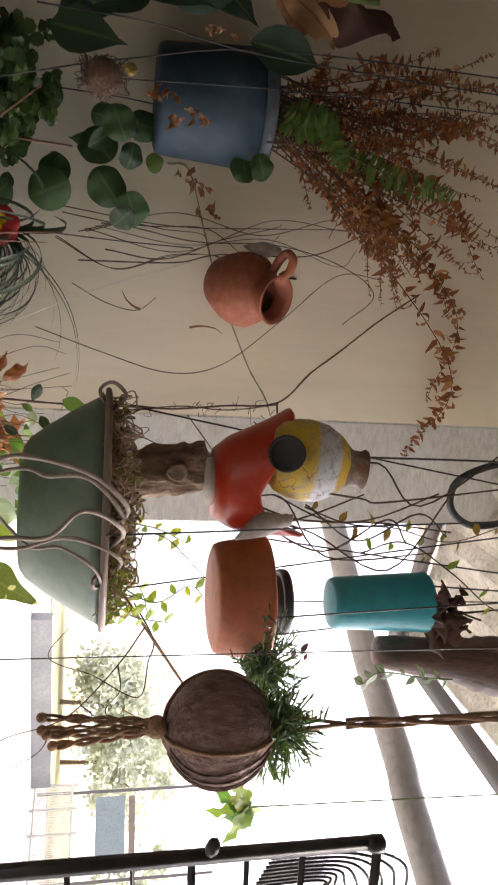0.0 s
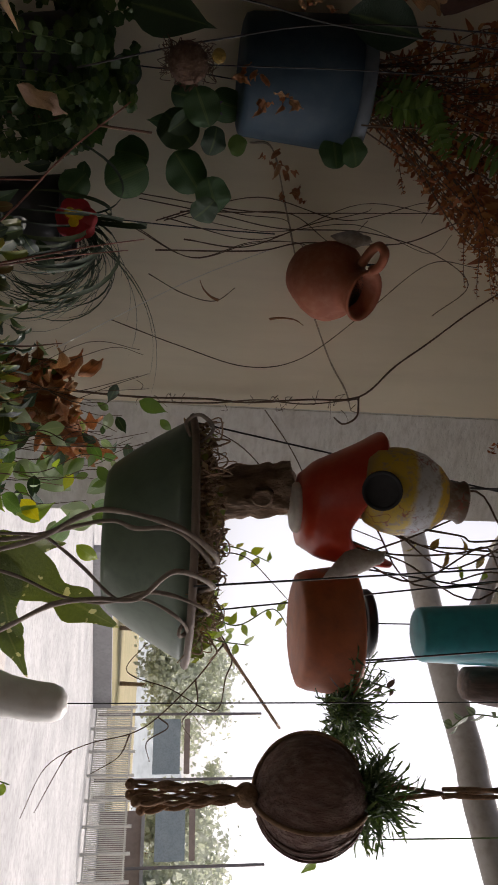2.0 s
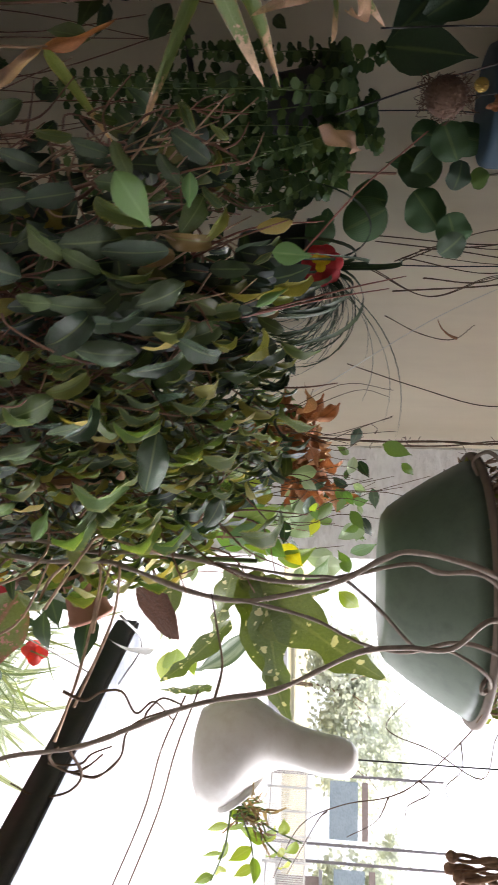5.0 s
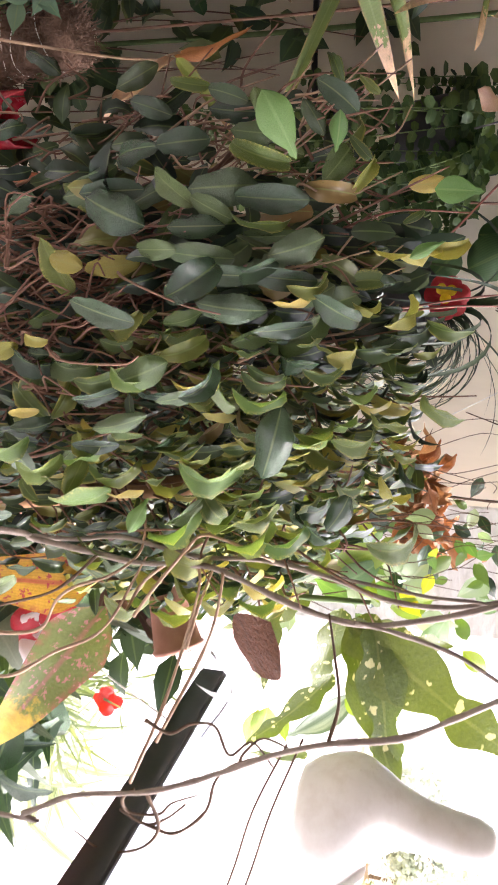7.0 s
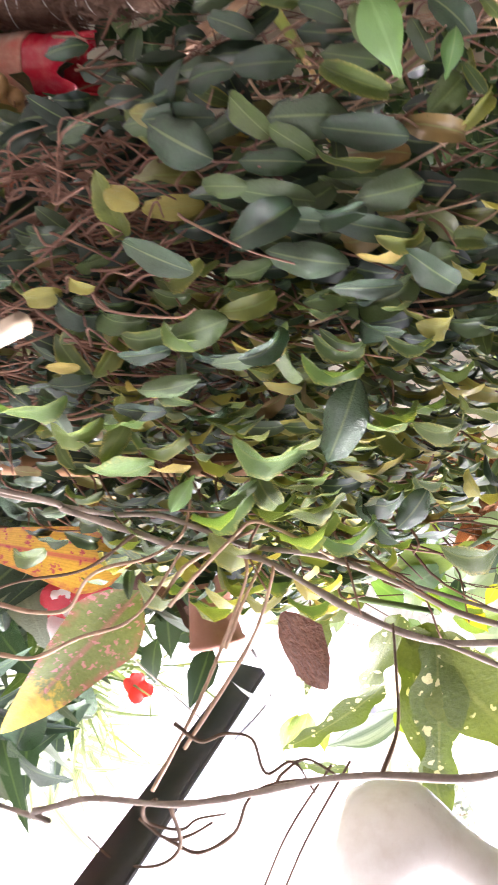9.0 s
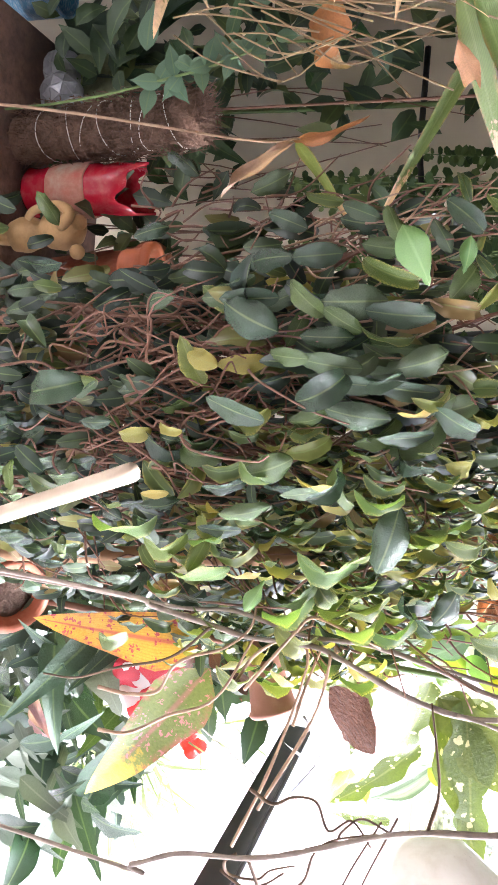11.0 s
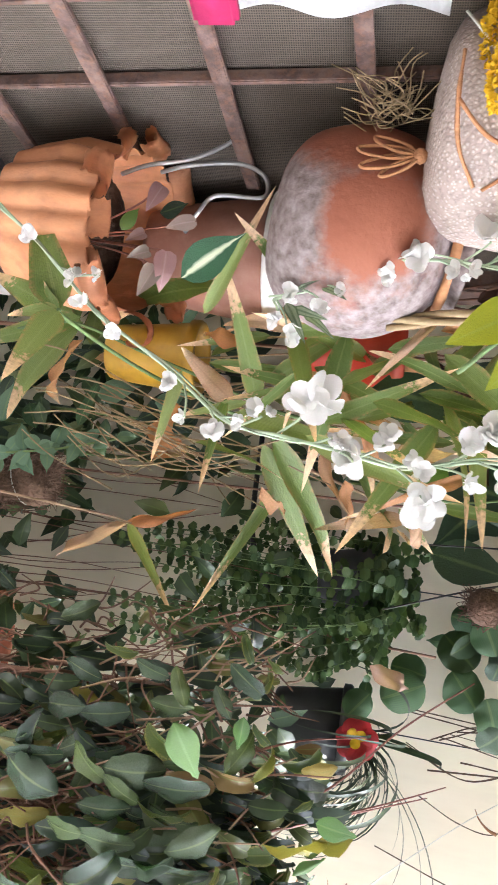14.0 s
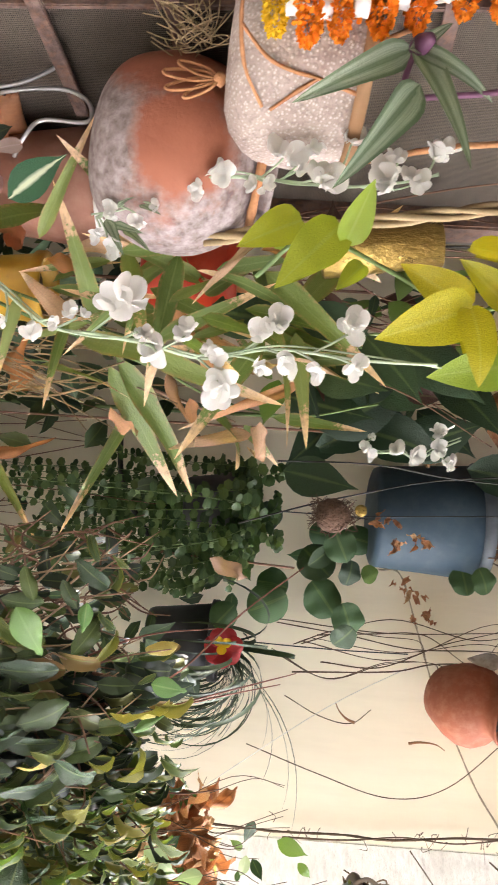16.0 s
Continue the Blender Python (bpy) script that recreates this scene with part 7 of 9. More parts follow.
    q = Vector((x, ficus_front(x, z) + rr.uniform(0.0, 0.08), z))
    d = Vector((rr.uniform(-0.7, 0.2), rr.uniform(-0.1, 0.35), rr.uniform(0.3, 1.0))) * rr.uniform(0.05, 0.11)
    tube([q, q + d * 0.5 + rv(0.010), q + d], 0.0012, 5, 4, bm, r2=0.0006)
part("twig_tangle", bm, M["root_tan"], ficus, kind="stuff")
bm = bmesh.new()
for k in range(110):
    x, z = rr.uniform(-0.06, 0.085), rr.uniform(0.86, 1.08)
    q = Vector((x, ficus_front(x, z) + rr.uniform(0.0, 0.07), z))
    d = Vector((rr.gauss(-0.05, 0.4), rr.gauss(-0.05, 0.25), 0.9)) * rr.uniform(0.05, 0.11)
    tube([q, q + d * 0.3 + rv(0.015), q + d * 0.65 + rv(0.018), q + d], 0.0013, 5, 4, bm, r2=0.0006)
part("twig_tangle", bm, M["twig"], ficus, kind="stuff")

# deep green leaves under the bamboo
shade = thing("broadleaf_plant", "deep green leafy plant crowding under the bamboo", "plant", (-0.5, 1.15, 0.0))
part("stem", tube([(-0.52, 1.2, 0.05), (-0.50, 1.18, 0.6), (-0.47, 1.12, 1.05)], 0.005, 6, 5, r2=0.002), M["stem_green"], shade)
rr = random.Random(63)
for k in range(64):
    q = Vector((rr.uniform(-0.72, -0.41), rr.uniform(1.0, 1.22), rr.uniform(0.80, 1.12)))
    hung("leaf", (OV if k % 3 else LAN)[k % 4], (M["dark_leaf"], M["round_green"], M["dark_leaf"], M["mint"], M["strap_leaf"])[k % 5], shade, aim(q, (rr.gauss(0, 0.7), rr.uniform(-0.7, 0.0), rr.gauss(-0.1, 0.7)), (rr.uniform(-0.5, 0.5), -1, rr.uniform(0.0, 0.8)), rr.uniform(0.04, 0.085)))
# dark undergrowth between the ficus and the wall, darkened to add the gap's shade
under = thing("undergrowth", "dark leafy undergrowth between shrub and wall with shade in its colour", "plants", (-0.2, 1.2, 0.0), kind="stuff")
ps = []
for k in range(760):
    q = Vector((R.uniform(-0.50, 0.04) if k < 430 else R.uniform(0.04, 0.34), R.uniform(1.08, 1.33), R.uniform(0.62, 1.30)))
    if q.x > 0.02 and q.z > 1.15:
        q.z -= 0.35
    if q.z > 1.12 + 0.3 * R.random() and q.x > -0.3:
        q.z -= 0.3
    if -0.44 < q.x < -0.10 and q.z > 0.86 and k % 8:
        continue
    ps.append(aim(q, (R.uniform(-1, 1), R.uniform(-0.6, 0.2), R.uniform(-1, 0.6)), rv(0.6) + Vector((0, -1, 0.3)), R.uniform(0.035, 0.07)))
for k in range(300):
    q = Vector((R.uniform(0.16, 0.40), R.uniform(1.0, 1.36), R.uniform(0.50, 1.06)))
    ps.append(aim(q, (R.uniform(-1, 1), R.uniform(-0.6, 0.2), R.uniform(-1, 0.6)), rv(0.6) + Vector((0, -1, 0.3)), R.uniform(0.04, 0.08)))
for k in range(260):
    q = Vector((R.uniform(-0.80, -0.42), R.uniform(1.0, 1.32), R.uniform(0.50, 1.02)))
    ps.append(aim(q, (R.uniform(-1, 1), R.uniform(-0.6, 0.2), R.uniform(-1, 0.6)), rv(0.6) + Vector((0, -1, 0.3)), R.uniform(0.035, 0.07)))
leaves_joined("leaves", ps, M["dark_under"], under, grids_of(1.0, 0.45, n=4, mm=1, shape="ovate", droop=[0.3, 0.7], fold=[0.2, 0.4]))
bm = bmesh.new()
for k in range(22):
    q = Vector((R.uniform(-0.48, 0.0), R.uniform(1.1, 1.34), 0.05))
    e = Vector((q.x + R.uniform(-0.06, 0.06), R.uniform(1.1, 1.32), R.uniform(0.9, 1.3)))
    tube([q, q.lerp(e, 0.4) + rv(0.05), q.lerp(e, 0.75) + rv(0.05), e], 0.0018, 4, 5, bm, r2=0.0008)
part("stem_tangle", bm, M["twig"], under, kind="stuff")

# big leaves above the blue pot's far side
top = thing("broadleaf_plant", "large dark and withered brown leaves beside the blue pot", "plant", (-0.45, 1.2, 1.6))
part("stem", tube([(-0.46, 1.3, 0.06), (-0.45, 1.30, 0.9), (-0.44, 1.24, 1.6), (-0.44, 1.2, 1.9)], 0.004, 6, 5), M["stem_green"], top)
for i, (a, b, m) in enumerate((((-0.45, 1.22, 1.80), (-0.40, 1.16, 1.95), "withered"), ((-0.45, 1.22, 1.74), (-0.375, 1.15, 1.86), "dry_leaf"), ((-0.46, 1.22, 1.72), (-0.44, 1.16, 1.88), "dry_leaf"), ((-0.44, 1.24, 1.55), (-0.37, 1.15, 1.48), "dark_leaf"), ((-0.44, 1.24, 1.5), (-0.34, 1.16, 1.42), "dark_leaf"), ((-0.45, 1.2, 1.62), (-0.38, 1.14, 1.70), "dark_leaf"), ((-0.44, 1.2, 1.6), (-0.40, 1.14, 1.52), "dark_leaf"), ((-0.36, 1.2, 1.70), (-0.335, 1.17, 1.83), "dark_leaf"))):
    put_leaf((OV, DRY)[m != "dark_leaf"][i % 4], M[m], top, a, b, (0.2, -1, 0.2))

# ---- the grille side ----
PLACE = Matrix.Translation((-0.013, 0.014, 0.008))


def mesh_screen():
    m, nt, p, link = nodes_of("wire_mesh_screen")
    co = nt.nodes.new("ShaderNodeTexCoord").outputs["Object"]
    hs = []
    for axis in ("Y", "Z"):
        w = nt.nodes.new("ShaderNodeTexWave")
        w.bands_direction = axis
        w.inputs["Scale"].default_value = 175 if axis == "Z" else 140
        w.inputs["Distortion"].default_value = 0.6
        link(co, w.inputs["Vector"])
        hs.append(w.outputs["Fac"])
    mu = nt.nodes.new("ShaderNodeMath")
    mu.operation = "MAXIMUM"
    link(hs[0], mu.inputs[0])
    link(hs[1], mu.inputs[1])
    dust = noise_tex(nt, co, 14, 5, 0.65)
    col = ramp(nt, mu.outputs[0], [(0.35, (0.010, 0.008, 0.006)), (0.95, (0.125, 0.098, 0.074))])
    col = mixc(nt, ramp(nt, dust, [(0.4, (0, 0, 0)), (0.75, (0.5, 0.5, 0.5))]), col, (0.050, 0.038, 0.029))
    link(col, p.inputs["Base Color"])
    p.inputs["Roughness"].default_value = 0.8
    bumped(nt, p, mu.outputs[0], 0.5, 0.002)
    return m


GX = -0.592
grille = thing("window_1", "rusty flat bar window grille over a dusty wire mesh", "window grille", (GX, 0.4, 1.2), kind="structure")
part("wire_mesh", box((GX - 0.022, -0.5, 0.90), (GX - 0.014, 0.86, 1.95)), mesh_screen(), grille, "dusty grey brown wire mesh", smooth=False)
for z in (0.94, 1.045, 1.15, 1.262, 1.375, 1.49, 1.60, 1.71, 1.82):
    part("bar", bar((GX, -0.5, z - 0.05), (GX, 0.70 if z < 1.2 else 0.62, z + 0.018), 0.005, 0.014, bevel=0.001), M["rust"], grille, smooth=False)
for y in (0.235, 0.32, 0.40, 0.482, 0.566):
    part("bar", bar((GX - 0.006, y + 0.008, 0.91), (GX - 0.006, y - 0.04, 1.9), 0.012, 0.005, (0, 1, 0), bevel=0.001), M["rust"], grille, smooth=False)
part("window_frame", box((GX - 0.03, 0.86, 0.80), (GX + 0.012, 0.90, 1.95), 0.003), M["rust"], grille, smooth=False)
part("window_sill", box((GX - 0.035, -0.5, 0.86), (GX + 0.02, 0.90, 0.90), 0.003), M["steel"], grille, smooth=False)
structure("wall_grille", box((GX - 0.2, -0.80, 0), (GX - 0.04, 1.0, 2.36)), M["room_dark"], "inner grille wall with shade painted into its dark colour")
structure("parapet_white", box((GX - 0.038, -0.80, 0), (GX - 0.005, 1.0, 0.86), 0.003), M["whitewash"], "whitewashed low wall under the grille")

cloth = thing("cloth", "white cloth with a magenta border draped on the grille", "cloth", (GX + 0.01, 0.44, 1.2))
bm = bmesh.new()
rows = [[bm.verts.new((GX + 0.012 + 0.006 * math.sin(z * 70 + y * 30), y, z)) for z in np.linspace(1.186, 1.33, 24)] for y in np.linspace(0.36, 0.480, 10)]
for a, b in zip(rows, rows[1:]):
    for k in range(23):
        bm.faces.new((a[k], a[k + 1], b[k + 1], b[k]))
bmesh.ops.solidify(bm, geom=list(bm.faces), thickness=0.002)
part("fold", bm, M["cloth"], cloth)
part("border", box((GX + 0.010, 0.40, 1.158), (GX + 0.024, 0.484, 1.190), 0.004), M["magenta"], cloth, "magenta border")

# pots on the grille
def torn_pot():
    t = thing("flower_pot", "orange fibre pot with a torn rim of curled strips", "flower pot", (-0.535, 0.68, 0.94))
    pr = [(0.03, 0), (0.05, 0.004), (0.066, 0.018)]
    for k in range(28):
        h = 0.022 + 0.113 * k / 27
        pr.append((0.079 - 0.008 * abs(h - 0.085) / 0.06, h))
    pr += [(0.0725, 0.132), (0.070, 0.11), (0.064, 0.06)]
    turn = pose(0, 0, 0, 12, 10, 0)
    at = Vector((-0.537, 0.694, 0.942))
    bm = lathe(pr, at, turn, 160, 0.03)
    back_turn = turn.to_3x3().inverted()
    for v in bm.verts:
        c = back_turn @ (v.co - at)
        a = math.atan2(c.y, c.x)
        fold = max(0.0, math.cos(a + 2.1)) ** 0.4 * min(1.0, c.z / 0.04)
        f = 1 + 0.13 * fold * (abs(math.cos(a * 9)) - 0.75) * (0.8 + 0.2 * math.sin(a * 5)) + 0.010 * math.sin(3 * a + c.z * 30)
        v.co = at + turn.to_3x3() @ Vector((c.x * f, c.y * f, c.z))
    shell = part("body", bm, M["ribbed"], t)
    part("soil", lathe([(0.066, 0.075), (0.03, 0.078), (0.001, 0.079)], at, turn, 24, 0.1), M["soil"], t)
    rr = random.Random(3)
    for k in range(11):
        a = k * 0.571 + rr.uniform(-0.12, 0.12)
        base = at + turn @ Vector((0.0735 * math.cos(a), 0.0735 * math.sin(a), 0.129))
        out = (turn @ Vector((math.cos(a), math.sin(a), 0))).normalized()
        side = out.cross(Vector((0, 0, 1))).normalized() * rr.uniform(0.012, 0.026)
        bm = bmesh.new()
        prev = None
        run, turns, inward = rr.uniform(0.03, 0.075), rr.uniform(3.2, 6.0), 1 if rr.random() < 0.9 else -0.4
        q = base.copy()
        for i in range(19):
            s = i / 18
            ang = turns * s ** 1.5
            q = q + (Vector((0, 0, 1)) * math.cos(ang) + out * math.sin(ang) * inward) * run / 18
            w = 1 - 0.55 * s ** 2 + 0.10 * math.sin(i * 2.3 + k)
            row = [bm.verts.new(q + side * w * f - out * 0.002 * (1 - f * f)) for f in (-1, -0.5, 0, 0.5, 1)]
            if prev:
                for c in range(4):
                    bm.faces.new((prev[c], prev[c + 1], row[c + 1], row[c]))
            prev = row
        bmesh.ops.solidify(bm, geom=list(bm.faces), thickness=0.0018)
        part("strip", bm, M["ribbed"], shell)
    for pts in ([(-0.57, 0.655, 1.05), (-0.57, 0.64, 1.081), (-0.578, 0.64, 1.12), (-0.596, 0.64, 1.152), (-0.612, 0.64, 1.162), (-0.621, 0.64, 1.158), (-0.621, 0.64, 1.138), (-0.611, 0.64, 1.081)],
                [(-0.515, 0.66, 1.12), (-0.523, 0.64, 1.135), (-0.541, 0.64, 1.149), (-0.541, 0.64, 1.189), (-0.554, 0.64, 1.194), (-0.567, 0.64, 1.185), (-0.575, 0.64, 1.162), (-0.571, 0.64, 1.119), (-0.57, 0.65, 1.09)]):
        part("hook", tube(pts, 0.002, 8, 8), M["wire_zinc"], t, "bent zinc wire hook")
    return t


M["ribbed"] = surface("orange_fibre", (0.58, 0.27, 0.125), (0.44, 0.165, 0.07), (0.26, 0.11, 0.055), 14, 70, 0.6, bump=0.7, stretch=(1, 1, 0.5))
torn_pot()
cal = thing("caladium", "small plant of dusty pink arrow shaped leaves", "plant", (-0.52, 0.67, 1.03))
ARW = leaf_set("arrow_leaf", [(1.0, 0.5)] * 3, shape="heart", fold=[0.3, 0.1, 0.5], droop=[0.4, 0.7, 0.2], wave=[0.1, 0.2, 0.1], n=8, mm=2)
for i, (a, b) in enumerate((((-0.542, 0.63, 1.102), (-0.494, 0.602, 1.098)), ((-0.508, 0.63, 1.138), (-0.488, 0.602, 1.104)), ((-0.471, 0.62, 1.105), (-0.447, 0.592, 1.088)), ((-0.457, 0.62, 1.113), (-0.408, 0.592, 1.109)), ((-0.472, 0.62, 1.120), (-0.415, 0.592, 1.134)), ((-0.50, 0.64, 1.09), (-0.475, 0.615, 1.075)))):
    put_leaf(ARW[i % 3], M["caladium"], cal, a, Vector(a).lerp(Vector(b), 0.6), (0.2, -1, 0.45))
    part("stem", tube([(-0.515, 0.68, 1.00), Vector(a).lerp(Vector((-0.515, 0.68, 1.02)), 0.4), a], 0.001, 5, 4), M["stem_red"], cal)
put_leaf(OV[0], M["rib_leaf"], cal, (-0.448, 0.62, 1.137), (-0.477, 0.59, 1.190), (0.1, -1, 0.3), label="dark green leaf with a white midrib")
put_leaf(OV[2], M["dark_leaf"], cal, (-0.516, 0.632, 1.103), (-0.519, 0.622, 1.134), (0.1, -1, 0.3), label="small dark green leaf")
put_leaf(OV[1], M["fern"], cal, (-0.491, 0.622, 1.075), (-0.510, 0.612, 1.090), (0.3, -1, 0.2), label="fresh green leaf")
tp = pot("flower_pot", "dusky pink terracotta pot with a whitened rim", (-0.542, 0.755, 1.060), 0.050, 0.066, 0.145, M["terracotta_pale"], rim=M["white_glaze"], lip=0.004, rim_h=0.018)
part("wire", tube([(-0.55, 0.80, 1.20), (-0.58, 0.82, 1.3), (-0.584, 0.62, 1.26)], 0.0014, 5, 4), M["wire_zinc"], tp)
clay = thing("clay_pot", "round clay pot with white lime bloom tied with rope", "clay pot", (-0.495, 0.625, 1.213))
at, turn = Vector((-0.512, 0.622, 1.207)), pose(0, 0, 0, -8, 6, 0) @ Matrix.Scale(1.08, 4)
pr = [(0.02, 0.0), (0.043, 0.004), (0.064, 0.019), (0.076, 0.045), (0.079, 0.068), (0.075, 0.096), (0.060, 0.121), (0.043, 0.133), (0.039, 0.139), (0.045, 0.148), (0.041, 0.15), (0.035, 0.14)]
part("body", lathe([(q.y, q.z) for q in spline([(0, r, h) for r, h in pr], 4)], at, turn, 72, 0.03), M["limed_clay"], clay)
part("rope", tube([at + turn @ Vector((0.047 * math.cos(a), 0.047 * math.sin(a), 0.137)) for a in np.linspace(0, 6.28, 17)], 0.004, 7, 3, wob=0.3), M["jute"], clay)
K = Vector((-0.518, 0.545, 1.322))
for r, d in ((0.020, (0.22, 0, -1)), (0.021, (-0.12, 0, -1)), (0.015, (0.5, 0, -0.8)), (0.017, (-0.4, 0, -0.9))):
    d = Vector(d).normalized()
    s = Vector((d.z, 0.3, -d.x))
    part("bow", tube([K, K + d * r * 0.9 + s * r * 0.32, K + d * r * 2.1 + s * r * 0.1, K + d * r * 2.0 - s * r * 0.2, K + d * r - s * r * 0.3, K], 0.0013, 6, 6, wob=0.3), M["jute"], clay)
bm = bmesh.new()
bmesh.ops.create_icosphere(bm, subdivisions=2, radius=0.0055, matrix=Matrix.Translation(K))
for v in bm.verts:
    v.co += rv(0.001)
part("knot", bm, M["jute"], clay)
part("wire", tube([at + Vector((0, 0, 0.14)), at + Vector((-0.04, 0.06, 0.2)), (GX, 0.66, 1.45)], 0.002, 6, 4), M["jute"], clay)
stone = thing("stone_pot", "pebbled cement pot with a wooden rim tied with rope", "pot", (-0.556, 0.558, 1.325))
at = Vector((-0.555, 0.558, 1.327))
part("body", lathe([(0.03, 0), (0.055, 0.002), (0.070, 0.008), (0.079, 0.020), (0.083, 0.042), (0.084, 0.07), (0.083, 0.1), (0.076, 0.108), (0.07, 0.09)], at, pose(0, 0, 0, -4, 4, 0), 52, 0.05), M["pebble"], stone)
part("rim", lathe([(0.080, 0.098), (0.088, 0.100), (0.088, 0.109), (0.072, 0.110), (0.070, 0.102)], at, pose(0, 0, 0, -4, 4, 0), 48, 0.01), M["stick"], stone, "pale wooden rim")
part("soil", lathe([(0.071, 0.1), (0.03, 0.103), (0.001, 0.104)], at, None, 20), M["soil"], stone)
for pts in ([(-0.514, 0.4818, 1.34), (-0.497, 0.4938, 1.36), (-0.491, 0.4998, 1.381), (-0.489, 0.5026, 1.397), (-0.482, 0.5116, 1.432)], [(-0.489, 0.5026, 1.397), (-0.483, 0.5101, 1.382), (-0.476, 0.5225, 1.363)], [(-0.543, 0.4724, 1.341), (-0.514, 0.4818, 1.34), (-0.492, 0.4994, 1.344), (-0.477, 0.5206, 1.357)]):
    part("rope", tube(pts, 0.0015, 6, 5, wob=0.4), M["jute"], stone, "thin jute cord")
for q in ((-0.46, 0.56), (-0.585, 0.58)):
    part("rope", tube([(q[0], q[1], 1.43), (q[0] - 0.03, q[1], 1.6), (-0.55, 0.57, 2.34)], 0.0024, 6, 4, wob=0.3), M["jute"], stone)
coirt = thing("fibre_tuft", "tuft of pale dry fibre between the clay pots", "fibre", (-0.545, 0.55, 1.30), kind="stuff")
bm = bmesh.new()
for k in range(70):
    q = Vector((-0.56, 0.55, 1.30)) + rv(0.014)
    d = Vector((R.uniform(-0.6, 0.1), R.uniform(-0.5, 0.2), R.uniform(-0.9, 0.8))) * R.uniform(0.02, 0.06)
    tube([q, q + d * 0.5 + rv(0.006), q + d], 0.0006, 3, 3, bm)
part("fibre", bm, M["fibre_pale"], coirt, kind="stuff")
brass = thing("bamboo_tube", "golden lacquered bamboo tube with a node ring", "bamboo tube", (-0.47, 0.72, 1.42))
part("culm", lathe([(0.022, 0), (0.024, 0.002), (0.0235, 0.04), (0.0255, 0.044), (0.0235, 0.048), (0.0245, 0.118), (0.021, 0.118), (0.020, 0.10)], (-0.462, 0.72, 1.418), pose(0, 0, 0, 4, -8, 0), 32, 0.04), M["bamboo_gold"], brass)
part("cord", tube([(-0.478, 0.72, 1.535), (-0.49, 0.72, 1.8), (-0.5, 0.72, 2.34)], 0.0012, 5, 4), M["wire_black"], brass)
yp = pot("flower_pot", "small yellow plastic pot among bamboo leaves", (-0.474, 0.872, 0.987), 0.033, 0.042, 0.112, M["yellow_plastic"], lip=0.004)
part("wire", tube([(-0.474, 0.914, 1.095), (-0.47, 0.93, 1.5), (-0.46, 0.95, 2.34)], 0.001, 5, 4), M["wire_black"], yp)
rp = pot("flower_pot", "vermilion plastic pot half hidden by leaves", (-0.483, 0.83, 1.222), 0.042, 0.052, 0.11, M["red_pot"], lip=0.004)
part("wire", tube([(-0.475, 0.88, 1.33), (-0.48, 0.95, 1.6), (-0.48, 1.0, 2.34)], 0.001, 5, 4), M["wire_black"], rp)
rope_v = thing("hemp_rope", "thick pale hemp rope hanging by the pots", "rope", (-0.45, 0.6, 1.4))
for k in range(3):
    part("strand", tube([(-0.425 + 0.004 * math.cos(i * 0.8 + k * 2.09) - 0.0035 * i, 0.63 + 0.004 * math.sin(i * 0.8 + k * 2.09), 1.31 + 0.02 * i) for i in range(32)], 0.0030, 7, 2, wob=0.3), M["fibre_pale"], rope_v)


# marigold garland: two hanging strings of heads (x, y, z, orange or yellow)
HEADS = [(-0.515, 0.465, 1.364, 0), (-0.51, 0.465, 1.387, 1), (-0.511, 0.465, 1.408, 1), (-0.517, 0.465, 1.436, 1), (-0.526, 0.465, 1.461, 1), (-0.533, 0.465, 1.493, 1), (-0.535, 0.465, 1.52, 1), (-0.557, 0.475, 1.36, 0), (-0.558, 0.475, 1.381, 0), (-0.564, 0.475, 1.398, 1), (-0.541, 0.475, 1.42, 1), (-0.563, 0.475, 1.432, 0), (-0.562, 0.475, 1.448, 1)]
def marigold(name, at, mat, parent, r=0.022, flat=0.42, count=620):
    """A flat round head of many crowded frilled petals."""
    ps = []
    for k in range(count):
        d = rv().normalized()
        out = Vector((d.x, d.y, d.z * flat))
        ps.append(aim(Vector(at) + out * r * R.uniform(0.66, 0.90), out.normalized() + rv(0.45), rv(), r * R.uniform(0.13, 0.22)))
    return leaves_joined(name, ps, mat, parent, grids_of(1.0, 0.8, n=3, mm=1, shape="blob", droop=[0.2, 0.6, -0.3], wave=0.3, fold=[0.1, 0.4]), kind="")


gar = thing("marigold_garland", "festive garland of orange and yellow marigold flowers", "garland", (-0.52, 0.47, 1.35))
for i, (x, y, z, c) in enumerate(HEADS):
    marigold("flower", (x, y, z), M["marigold_orange"] if c else M["marigold_yellow"], gar, 0.0215 + 0.002 * math.sin(i * 2.1))
for i, ((x, y, z, c), (x2, y2, z2, c2)) in enumerate(zip(HEADS, HEADS[1:])):
    if 0.015 < z2 - z < 0.06:
        part("bead", lathe([(0.003, 0), (0.008, 0.001), (0.0075, 0.006), (0.0085, 0.010), (0.003, 0.011)], ((x + x2) / 2, (y + y2) / 2 - 0.004, (z + z2) / 2 - 0.0055), None, 14, 0.3), M["cloth"], gar, "white folded spacer")
part("thread", tube([(-0.57, 0.47, 1.34), (-0.52, 0.468, 1.38), (-0.52, 0.468, 1.45), (-0.535, 0.47, 1.52), (-0.55, 0.48, 1.7), (-0.56, 0.5, 2.34)], 0.001, 5, 5), M["string_white"], gar)


# white flower sprays
def blossom_mesh(seed):
    rr = random.Random(seed)
    V, F, U = [], [], []
    for k in range(5):
        a = k * 1.256 + rr.uniform(-0.2, 0.2)
        vs, fs, uv = leaf_grid(1.0, 0.85, "round", 0.1, rr.uniform(-0.5, 0.3), curl=rr.uniform(-0.3, 0.5), wave=0.10, n=8, mm=3, seed=seed * 7 + k)
